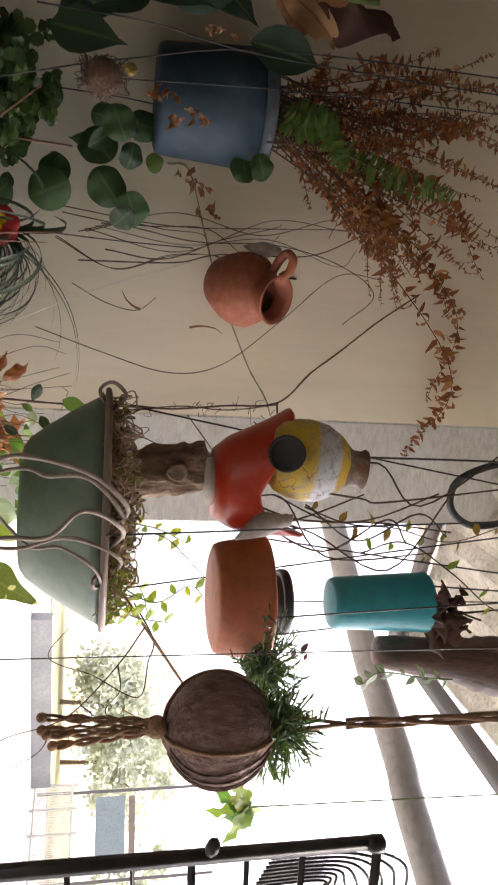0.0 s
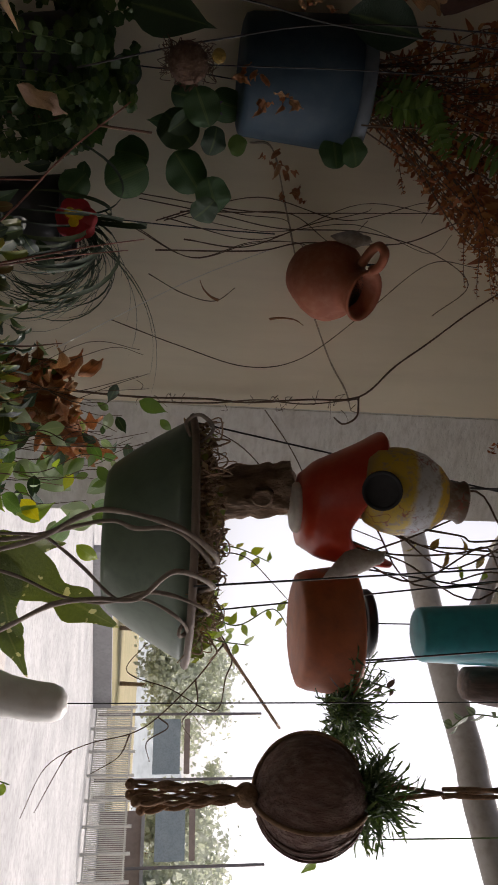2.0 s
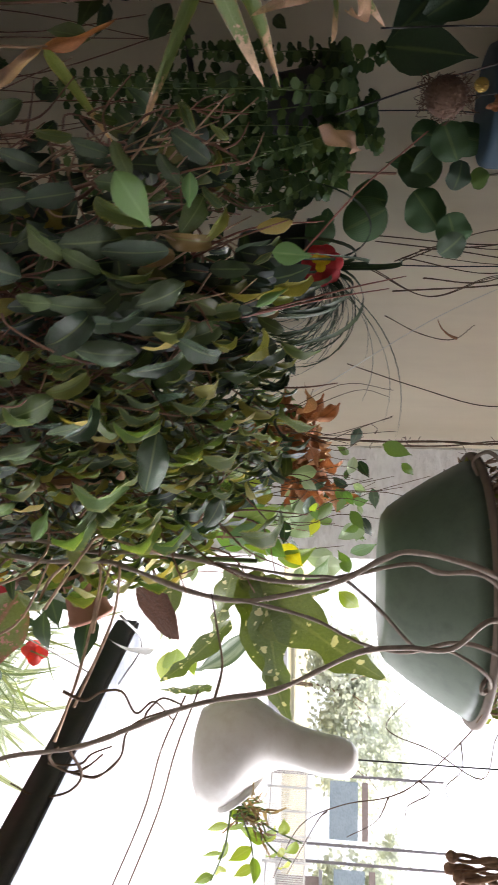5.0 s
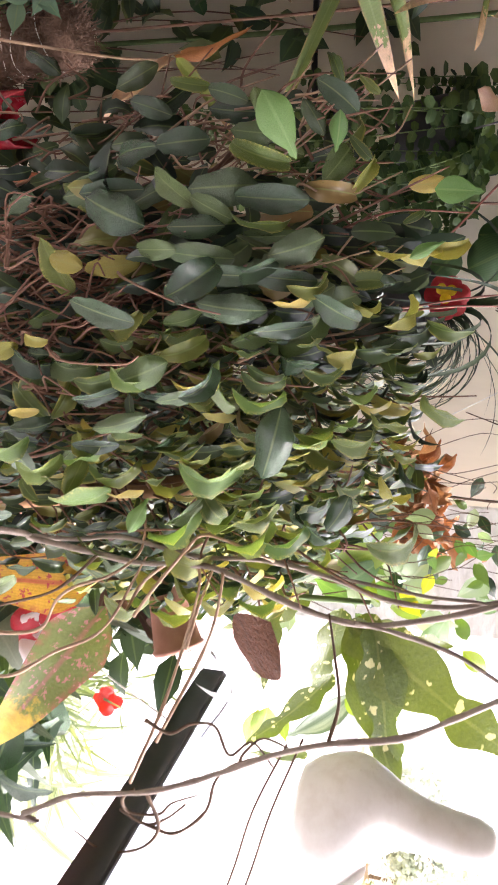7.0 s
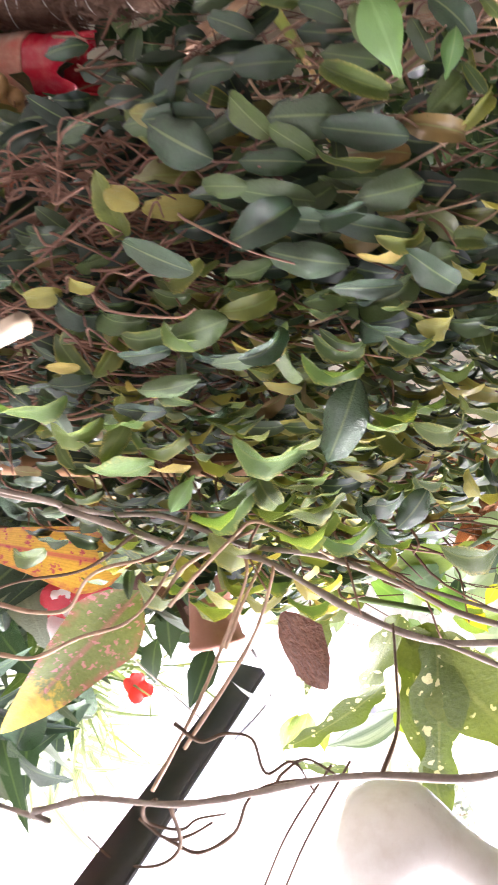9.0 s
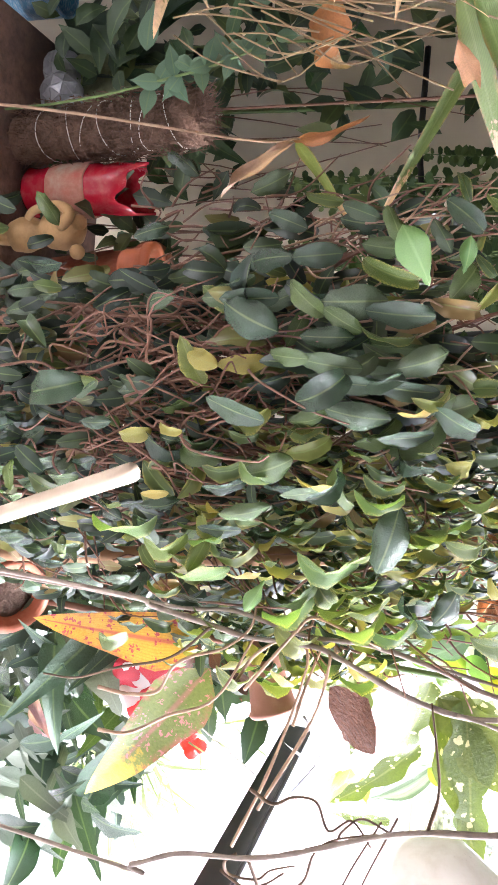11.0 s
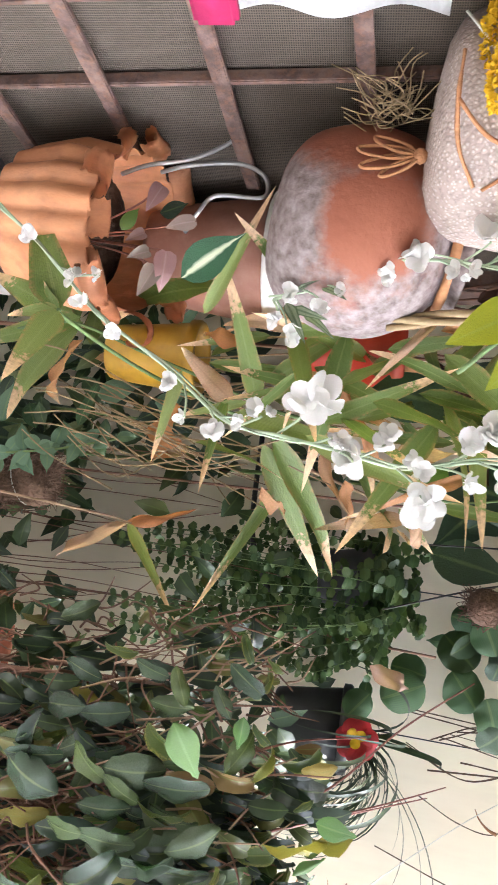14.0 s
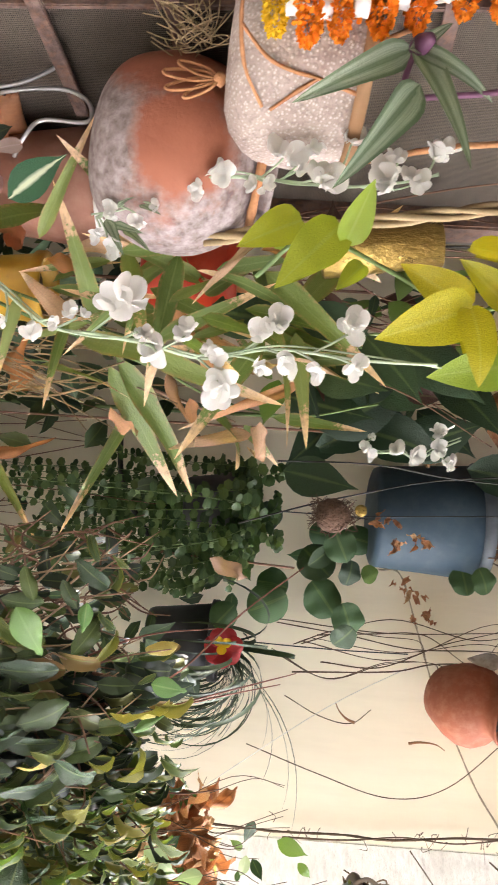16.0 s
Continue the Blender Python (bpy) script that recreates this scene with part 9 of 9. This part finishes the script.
        v.co.z += 0.018 * math.sin(2 * a + 0.6) + 0.006 * math.sin(7 * a)
bottle_body = part("body", bm, M["red_bottle"], bottle)
part("label", lathe([(0.0385, 0.052), (0.0390, 0.054), (0.0388, 0.113), (0.0383, 0.115)], at, lean, 36, 0.06), M["label_worn"], bottle_body, "pale scuffed print")
part("soil", lathe([(0.033, 0.13), (0.015, 0.134), (0.001, 0.135)], at, lean, 20, 0.15), M["soil"], bottle_body, "dark soil inside")
pot("flower_pot", "large dark terracotta pot standing on the bench", (-0.105, 1.17, 0.58), 0.075, 0.098, 0.19, M["terracotta"], lip=0.006)
cup = pot("clay_cup", "small orange clay cup on the pot edge", (-0.150, 1.04, 0.778), 0.022, 0.027, 0.05, M["terracotta_orange"], soil=False)
part("wire", tube([(-0.150, 1.066, 0.825), (-0.13, 1.09, 0.81), (-0.12, 1.10, 0.768)], 0.002, 5, 3), M["wire_black"], cup)
fig = thing("carved_figure", "small carved pale wooden figure beside the pot", "figurine", (-0.185, 1.0, 0.58))
bm = lathe([(0.010, 0), (0.021, 0.004), (0.025, 0.022), (0.021, 0.042), (0.015, 0.050), (0.024, 0.062), (0.029, 0.082), (0.023, 0.104), (0.010, 0.114), (0.001, 0.116)], (-0.185, 1.04, 0.60), pose(0, 0, 0, 0, -8, 0), 24, 0.12)
tube([(-0.196, 1.02, 0.69), (-0.212, 1.01, 0.708), (-0.222, 1.01, 0.690), (-0.216, 1.01, 0.655), (-0.206, 1.015, 0.64)], 0.009, 10, 6, bm, r2=0.005)
for k in (-1, 1):
    bmesh.ops.create_icosphere(bm, subdivisions=2, radius=0.011, matrix=Matrix.Translation((-0.185 + 0.02 * k, 1.03, 0.712)))
part("figure", bm, M["wood_fig"], fig)
part("stand", tube([(-0.185, 1.04, 0.58), (-0.185, 1.04, 0.59), (-0.185, 1.04, 0.602)], 0.012, 10, 3), M["wood_fig"], fig)
perf = pot("perforated_cup", "cream enamel cup with round holes among the twigs", (-0.088, 1.00, 0.80), 0.028, 0.033, 0.07, M["blush_enamel"], soil=False)
for k in range(8):
    a = -2.8 + k * 0.36
    # raised dark discs drawn as shaded holes
    part("hole", lathe([(0.0025, 0), (0.0024, 0.0008), (0.001, 0.0009)], Vector((-0.088, 1.00, 0.83 + 0.016 * (k % 2))) + Vector((math.cos(a), math.sin(a), 0)) * 0.0302, pose(0, 0, 0, 0, 90, math.degrees(a)), 8), M["inside_shade"], perf)
part("wire", tube([(-0.088, 1.03, 0.865), (-0.085, 1.03, 0.95), (-0.08, 1.03, 1.0)], 0.001, 5, 3), M["wire_black"], perf)
stakes = thing("garden_stake", "orange brown bamboo stake standing in the ficus", "stake", (0.25, 0.88, 0.05))
part("cane", tube([(0.30, 0.87, 0.05), (0.203, 0.86, 0.84), (0.160, 0.86, 1.13)], 0.0105, 10, 6, wob=0.05), M["stick"], stakes)
stick = thing("white_stick", "short pale peeled stick leaning in the shrub", "stick", (0.13, 0.8, 0.6))
part("cane", tube([(0.458, 0.967, 0.05), (0.2625, 0.792, 0.5385), (0.115, 0.66, 0.907), (0.067, 0.617, 1.027)], 0.0075, 8, 5), M["pale_wood"], stick)
silver = thing("silver_ball", "dull silver football shaped balls behind the coir pole", "ball", (-0.41, 1.12, 0.58))
for k, (x, y, z) in enumerate(((-0.412, 1.12, 0.612), (-0.455, 1.14, 0.598), (-0.475, 1.16, 0.655))):
    bm = bmesh.new()
    bmesh.ops.create_icosphere(bm, subdivisions=2, radius=0.033, matrix=Matrix.Translation((x, y, z)))
    bmesh.ops.inset_individual(bm, faces=list(bm.faces), thickness=0.0012, depth=0.0012)
    part("ball", bm, M["foil"], silver, smooth=False)
can = thing("tin_can", "blue painted tin can with pale worn stripes", "tin can", (-0.555, 1.10, 0.05))
part("body", lathe([(0.030, 0.5), (0.036, 0.502), (0.036, 0.556), (0.0345, 0.558), (0.036, 0.560), (0.036, 0.612), (0.038, 0.614), (0.038, 0.618), (0.034, 0.618), (0.033, 0.58)], (-0.555, 1.10, 0.0), None, 36), M["can_blue"], can)
part("stand", lathe([(0.034, 0.05), (0.034, 0.06), (0.03, 0.07), (0.03, 0.5)], (-0.555, 1.10, 0.0), None, 16), M["bamboo_dark"], can)
strap = thing("strap_plant", "dusty green strap leaved plant behind the coir pole", "plant", (-0.45, 1.16, 0.58))
for k in range(22):
    a = R.uniform(-0.9, 0.9)
    e = Vector((-0.44 + 0.16 * math.sin(a), R.uniform(1.04, 1.18), R.uniform(0.62, 0.90)))
    put_leaf(BAM[k % 5], M["dark_leaf"] if k % 3 else M["striped_far"], strap, (-0.45 + R.uniform(-0.03, 0.03), 1.16, 0.585 + 0.004 * (k % 5)), e, (R.uniform(-0.5, 0.5), -1, 0.4))
mint = thing("trailing_plant", "soft grey green ovate leaves on a thin stem", "plant", (-0.34, 1.0, 0.05))
part("stem", tube([(-0.36, 1.05, 0.05), (-0.36, 1.03, 0.6), (-0.375, 0.99, 0.86), (-0.40, 0.97, 0.99)], 0.0018, 6, 6), M["stem_green"], mint)
for k in range(20):
    s = k / 19
    q = Vector((-0.368 - 0.035 * s, 1.0 - 0.03 * s, 0.82 + 0.17 * s))
    d = Vector((math.cos(k * 2.4), -0.35, math.sin(k * 2.4) * 0.9))
    hung("leaf", OV[k % 4], M["mint"], mint, aim(q, d, (0.1, -1, 0.35), 0.044 - 0.014 * s))
varg = thing("variegated_grass", "clump of white striped grass beyond the handrail", "grass", (0.66, 1.18, 0.0))
part("stem", tube([(0.66, 1.18, 0.0), (0.66, 1.18, 0.4), (0.66, 1.18, 0.74)], 0.012, 8, 4), M["stem_green"], varg)
VG = [leaf_grid(1.0, 0.055, "strap", 0.3, dr, twist=tw, n=8, mm=1, seed=i) for i, (dr, tw) in enumerate(((0.7, 0.3), (1.1, -0.4), (0.4, 0.5), (1.5, 0.2)))]
ps = []
for k in range(130):
    d = Vector((R.gauss(0, 0.7), R.gauss(-0.2, 0.5), R.uniform(0.25, 1.1)))
    ps.append(aim(Vector((0.66 + R.uniform(-0.07, 0.05), 1.18 + R.uniform(-0.05, 0.05), 0.72 + R.uniform(0, 0.06))), d, (-d.x + R.uniform(-0.4, 0.4), -1, 0.8), R.uniform(0.10, 0.20)))
leaves_joined("foliage", ps, M["striped_pale"], varg, VG)
crot = thing("croton", "croton with yellow, pink veined and green leaves", "shrub", (0.3, 0.9, 0.0))
part("stem", tube([(0.30, 0.98, 0.05), (0.30, 0.96, 0.5), (0.285, 0.92, 0.85), (0.28, 0.89, 1.02)], 0.006, 8, 6, r2=0.004), M["twig"], crot)
CRO = leaf_set("leaf", [(1.0, 0.34)] * 3, shape="lance", fold=[0.15, 0.25, 0.1], droop=[0.1, 0.3, 0.2], wave=[0.1, 0.15, 0.05], n=14, mm=3)
put_leaf(CRO[0], M["croton"], crot, (0.262, 0.815, 1.015), (0.262, 0.79, 0.83), (-0.1, -1, 0.1), label="yellow leaf with crimson veins")
put_leaf(CRO[1], M["croton_green"], crot, (0.275, 0.80, 1.035), (0.442, 0.75, 0.92), (0, -1, 0.3), label="olive leaf with a pink rib")
for i, (a, b) in enumerate((((0.30, 0.9, 0.86), (0.39, 0.80, 0.80)), ((0.31, 0.9, 0.80), (0.43, 0.82, 0.84)), ((0.29, 0.92, 0.9), (0.36, 0.85, 0.85)), ((0.28, 0.93, 0.78), (0.23, 0.86, 0.72)), ((0.27, 0.92, 0.85), (0.20, 0.86, 0.80)), ((0.32, 0.93, 0.75), (0.36, 0.84, 0.70)))):
    put_leaf(LAN[i % 4], M["dark_leaf"], crot, a, b, (0.1, -1, 0.3))
low = thing("silver_leaf_plant", "low clump of grey green pointed leaves by the handrail", "plant", (0.40, 0.98, 0.0))
part("stem", tube([(0.40, 1.0, 0.0), (0.40, 1.0, 0.5), (0.40, 0.98, 0.8)], 0.005, 6, 5, r2=0.003), M["stem_green"], low)
part("stem", tube([(0.40, 1.0, 0.5), (0.34, 0.98, 0.68), (0.32, 0.96, 0.82)], 0.004, 6, 5, r2=0.002), M["stem_green"], low)
rr = random.Random(52)
for k in range(190):
    q = Vector((rr.uniform(0.30, 0.60), rr.uniform(0.90, 1.06), rr.uniform(0.62, 0.86)))
    d = (rr.gauss(0.0, 0.6), rr.uniform(-0.7, 0.1), rr.uniform(-0.2, 1.0))
    hung("leaf", (LAN if k % 3 else NAR)[k % 4 if k % 3 else k % 2], (M["silver_leaf"], M["dark_leaf"], M["ficus"], M["silver_leaf"], M["dark_leaf"])[k % 5], low, aim(q, d, (rr.uniform(-0.5, 0.5), -1, rr.uniform(-0.1, 0.7)), rr.uniform(0.06, 0.125)))
for k in range(90):
    q = Vector((rr.uniform(0.24, 0.40), rr.uniform(0.96, 1.10), rr.uniform(0.84, 1.02)))
    d = (rr.gauss(0.0, 0.7), rr.uniform(-0.6, 0.1), rr.uniform(-0.6, 1.0))
    hung("leaf", (LAN if k % 3 else OV)[k % 4], (M["silver_leaf"], M["dark_leaf"], M["ficus"], M["withered"], M["dark_leaf"])[k % 5], low, aim(q, d, (rr.uniform(-0.5, 0.5), -1, rr.uniform(-0.1, 0.7)), rr.uniform(0.035, 0.07)))
for k in range(3):
    hung("leaf", LAN[k], M["blush"], low, aim((0.41 + 0.02 * k, 0.93, 0.75), (0.3 - 0.2 * k, -0.4, 0.5), (0, -1, 0.4), 0.075), "pink flushed pointed leaf")
small_pot = pot("flower_pot", "small terracotta pot lying on its side among twigs", (0.268, 0.93, 0.69), 0.032, 0.042, 0.07, M["terracotta"], turn=pose(0, 0, 0, 38, 10, 0))
part("stand", tube([(0.268, 0.95, 0.58), (0.268, 0.945, 0.64), (0.268, 0.935, 0.695)], 0.004, 6, 4), M["twig"], small_pot)
cone = thing("flower_pot", "tapered terracotta pot hung on the handrail", "flower pot", (0.32, 0.88, 1.0))
part("body", lathe(pot_profile(0.015, 0.024, 0.078, 0.002, 0.003, 0.007, 0.045), (0.256, 0.86, 1.066), pose(0, 0, 0, 0, 70, -10)), M["terracotta_pale"], cone)
part("soil", lathe([(0.017, 0.030), (0.010, 0.033), (0.001, 0.034)], (0.256, 0.86, 1.066), pose(0, 0, 0, 0, 70, -10), 20, 0.1), M["soil"], cone, "dark potting soil")
part("hook", tube([(0.335, 0.872, 1.118), (0.385, 0.90, 1.135), (0.44, 0.90, 1.104)], 0.0016, 6, 4), M["wire_zinc"], cone)
rw = thing("cloth_flower", "red and white cloth flower tied below the rail", "cloth flower", (0.355, 0.88, 0.93))
for k in range(9):
    hung("petal", RND[k % 4], (M["red_petal"], M["red_petal"], M["petal"])[k % 3], rw, aim((0.352, 0.90, 0.93), (math.cos(k * 0.7), -0.4, math.sin(k * 0.7)), (0, -1, 0.2), 0.05))
part("tie", tube([(0.352, 0.90, 0.94), (0.39, 0.90, 1.0), (0.428, 0.90, 1.068)], 0.001, 5, 3), M["string_white"], rw)
rf = thing("red_flower", "single small red flower on a thin stalk", "flower", (0.492, 1.06, 0.0))
part("stalk", tube([(0.50, 1.08, 0.0), (0.497, 1.07, 0.6), (0.492, 1.058, 0.93)], 0.0012, 5, 5), M["stem_green"], rf)
for k in range(4):
    hung("petal", RND[k], M["red_petal_bright"], rf, aim((0.492, 1.056, 0.931), (math.cos(k * 1.6), -0.5, math.sin(k * 1.6)), (0, -1, 0.3), 0.022))
grassy("grass_tuft", "pale green grass clump beside the handrail", (0.50, 1.1, 0.78), 30, (0.12, 0.1, 0.2), M["striped_far"], 0.09, 0.006, 0.5, 9)
part("stem", tube([(0.50, 1.1, 0.0), (0.50, 1.1, 0.4), (0.50, 1.1, 0.78)], 0.006, 6, 3), M["stem_green"], bpy.data.objects["grass_tuft"])

# ---- near the lens: wire rack, hose ring, bird figure ----
PLACE = Matrix.Translation((0.007, 0.0, -0.009))
rack = thing("wire_cage", "black wire cage with bowed bars", "wire cage", (0.30, 0.33, 1.4))
part("post", bar((0.279, 0.31, 1.38), (0.277, 0.31, 1.652), 0.006, 0.006, (0, 1, 0), bevel=0.001), M["black_iron"], rack)
part("post", bar((0.281, 0.316, 1.38), (0.281, 0.316, 1.648), 0.0035, 0.0035, (0, 1, 0)), M["black_iron"], rack)
part("post", bar((0.286, 0.322, 1.38), (0.286, 0.322, 1.645), 0.003, 0.003, (0, 1, 0)), M["black_iron"], rack)
for z, w in ((1.558, 0.0035), (1.613, 0.0025), (1.652, 0.004), (1.42, 0.003), (1.50, 0.0025), (1.585, 0.002), (1.53, 0.002), (1.46, 0.002)):
    part("crossbar", bar((0.278, 0.31, z), (0.42, 0.315, z + 0.006), 0.005, w, bevel=0.001), M["black_iron"], rack)
for k in range(9):
    x = 0.284 + 0.006 * k
    part("wire", tube([(x, 0.315 + 0.004 * k, 1.60), (x, 0.315 + 0.004 * k, 1.64), (x + 0.01, 0.316 + 0.004 * k, 1.668 - 0.004 * k), (x + 0.03, 0.32 + 0.004 * k, 1.676 - 0.005 * k), (x + 0.07, 0.33, 1.672 - 0.006 * k)], 0.0009, 5, 5), M["black_iron"], rack)
part("cap", lathe([(0.003, 0), (0.0045, 0.002), (0.0045, 0.008), (0.002, 0.0095)], (0.277, 0.309, 1.646), None, 14), M["black_iron"], rack)
part("clip", lathe([(0.002, 0), (0.0036, 0.003), (0.003, 0.007), (0.001, 0.009)], (0.275, 0.308, 1.566), pose(0, 0, 0, 0, -70, 0), 12), M["black_iron"], rack)
part("hanger", tube([(0.34, 0.32, 1.67), (0.36, 0.33, 1.9), (0.36, 0.33, 2.34)], 0.0012, 5, 4), M["wire_black"], rack)
PLACE = Matrix()
hose = thing("hose_ring", "loop of thick black hose hanging from the roof frame", "hose", (0.33, 1.1, 2.1))
part("hose", tube([(0.28, 1.12, 2.31), (0.262, 1.1, 2.2), (0.268, 1.1, 2.14), (0.292, 1.1, 2.088), (0.322, 1.1, 2.075), (0.350, 1.1, 2.084), (0.372, 1.1, 2.12), (0.366, 1.1, 2.18), (0.34, 1.12, 2.31)], 0.006, 10, 6), M["black_plastic"], hose)


def bird(label, at, turn, size):
    """A plain smooth bird shape."""
    t = thing("bird_figure", label, "figurine", at)
    bm = bmesh.new()
    rows = [(-0.5, 0.02, 0.0), (-0.42, 0.05, 0.0), (-0.25, 0.12, 0.01), (0.0, 0.2, 0.02), (0.18, 0.19, 0.05), (0.30, 0.13, 0.10), (0.38, 0.12, 0.14), (0.46, 0.10, 0.15), (0.52, 0.04, 0.14), (0.58, 0.01, 0.13)]
    prev = None
    m = Matrix.Translation(at) @ turn @ Matrix.Diagonal((size, size, size, 1))
    for y, r, z in rows:
        ring = [bm.verts.new(m @ Vector((r * math.cos(2 * math.pi * k / 16), y, z + r * math.sin(2 * math.pi * k / 16)))) for k in range(16)]
        if prev:
            for k in range(16):
                bm.faces.new((prev[k], prev[(k + 1) % 16], ring[(k + 1) % 16], ring[k]))
        else:
            bm.faces.new(ring[::-1])
        prev = ring
    bm.faces.new(prev)
    part("figure", bm, M["bird_grey"], t)


bird("pale grey bird figure perched by the red pot", (0.292, 0.845, 1.695), pose(0, 0, 0, 60, 0, 60), 0.075)
bird("grey brown bird figure on the small pitcher", (-0.062, 1.315, 1.765), pose(0, 0, 0, 70, 0, -15), 0.07)
for i, (q, s) in enumerate((((0.425, 0.88, 1.965), 0.06), ((0.41, 0.87, 1.955), 0.055), ((0.44, 0.88, 1.96), 0.06))):
    if i == 0:
        wl = thing("withered_plant", "withered dark brown leaves in the teal cup", "plant", (0.42, 0.9, 1.945))
        part("stem", tube([(0.42, 0.9, 1.94), (0.425, 0.89, 1.98), (0.44, 0.88, 2.03)], 0.0015, 5, 4), M["vine_brown"], wl)
    for k in range(5):
        hung("leaf", DRY[k % 5], M["withered"], wl, aim(Vector(q) + rv(0.012), rv() + Vector((0, -0.3, 0.8)), rv() + Vector((0, -1, 0)), s * R.uniform(0.6, 1.1)))
sprig("twining_vine", "thin vine with small leaves round the teal cup", [(0.36, 0.93, 1.86), (0.34, 0.92, 1.92), (0.38, 0.90, 1.99), (0.42, 0.88, 2.04), (0.44, 0.88, 2.10)], 10, OV, M["pothos"], 0.022, seed=51, stem="vine_brown")
sprig("twining_vine", "thin vine with yellowing leaves over the painted jar", [(0.30, 0.95, 1.78), (0.32, 0.94, 1.84), (0.33, 0.95, 1.92), (0.36, 0.98, 2.02), (0.34, 1.0, 2.12)], 12, OV, M["dry_fern_leaf"], 0.026, seed=52, stem="vine_brown")
sprig("oxalis_sprig", "thin stalk with small dark purple folded leaves", [(0.45, 0.85, 1.72), (0.46, 0.85, 1.75), (0.47, 0.85, 1.775)], 6, OV, M["withered"], 0.016, seed=53)
sprig("succulent_sprig", "grey green succulent sprig hanging by the bamboo log", [(0.50, 0.83, 1.97), (0.49, 0.82, 1.92), (0.475, 0.81, 1.86), (0.485, 0.80, 1.83)], 12, OV, M["striped"], 0.022, seed=54)
twg = thing("twining_vine", "tangle of thin brown stems round the painted jar", "vine", (0.3, 0.95, 1.8))
for k in range(9):
    q = Vector((R.uniform(0.24, 0.34), R.uniform(0.86, 0.98), R.uniform(1.62, 1.78)))
    part("stem", tube([q, q + Vector((R.uniform(-0.03, 0.06), R.uniform(-0.04, 0.02), R.uniform(0.04, 0.10))), q + Vector((R.uniform(-0.04, 0.08), R.uniform(-0.04, 0.03), R.uniform(0.12, 0.2))), q + Vector((R.uniform(-0.05, 0.08), R.uniform(-0.03, 0.05), R.uniform(0.22, 0.34)))], 0.0013, 5, 6, wob=0.3), M["vine_brown"], twg)
dead = thing("dead_branch", "bare tan branch with curled thin twigs by the bowl", "branch", (0.36, 0.93, 1.51))
part("stick", tube([(0.36, 0.93, 1.505), (0.42, 0.97, 1.528), (0.472, 1.0, 1.5536), (0.5547, 1.0, 1.608), (0.6424, 1.0, 1.6657)], 0.0034, 7, 6, wob=0.3, r2=0.0022), M["root_tan"], dead)
for pts in ([(0.4628, 1.0, 1.555), (0.52, 1.0, 1.585), (0.5547, 1.0, 1.579), (0.6122, 1.0, 1.5665), (0.5737, 1.0, 1.499), (0.555, 1.0, 1.4502), (0.5366, 1.0, 1.4377), (0.4999, 1.0, 1.4641)],
            [(0.4999, 1.0, 1.572), (0.5548, 1.0, 1.5385), (0.6215, 1.0, 1.4848), (0.6504, 1.0, 1.4451), (0.6693, 1.0, 1.3807), (0.7081, 1.0, 1.3246), (0.7989, 1.0, 1.2874)],
            [(0.680, 1.0, 1.362), (0.6985, 1.0, 1.3487), (0.789, 1.0, 1.3079)],
            [(0.6215, 1.0, 1.4848), (0.64, 1.0, 1.50), (0.665, 1.0, 1.47), (0.70, 1.0, 1.475)],
            [(0.56, 1.0, 1.536), (0.60, 1.0, 1.54), (0.63, 1.0, 1.52), (0.66, 1.0, 1.535)],
            [(0.6504, 1.0, 1.4451), (0.69, 1.0, 1.43), (0.72, 1.0, 1.39)],
            [(0.3756, 0.98, 1.525), (0.3756, 1.0, 1.5554), (0.3584, 1.0, 1.5659), (0.3661, 1.0, 1.5976), (0.3998, 1.0, 1.6319), (0.43, 1.0, 1.66)]):
    part("twig", tube(pts, 0.0013, 5, 6, wob=0.3, r2=0.0006), M["vine_brown"], dead)
tendril = thing("dry_tendril", "curly dark dry tendrils over the handrail", "vine", (0.36, 0.70, 1.1))
for pts in [[(0.402, 0.7, 1.094), (0.411, 0.7, 1.116), (0.403, 0.7, 1.133), (0.389, 0.7, 1.148)], [(0.326, 0.7, 1.113), (0.334, 0.7, 1.133), (0.324, 0.7, 1.15), (0.323, 0.7, 1.169), (0.344, 0.7, 1.181), (0.331, 0.7, 1.198), (0.348, 0.7, 1.215)], [(0.411, 0.7, 1.116), (0.414, 0.7, 1.14), (0.392, 0.7, 1.164), (0.366, 0.7, 1.171), (0.35, 0.7, 1.186), (0.336, 0.7, 1.219)]]:
    part("stem", tube(pts, 0.0016, 5, 6, wob=0.3, r2=0.0009), M["vine_brown"], tendril)
for pts in [[(0.629, 0.75, 1.116), (0.496, 0.75, 1.169), (0.417, 0.75, 1.191), (0.355, 0.75, 1.217)], [(0.628, 0.75, 1.134), (0.495, 0.75, 1.184), (0.416, 0.75, 1.206), (0.348, 0.75, 1.23)]]:
    part("stem", tube(pts, 0.0010, 5, 6), M["vine_brown"], tendril)
yard_pavers()
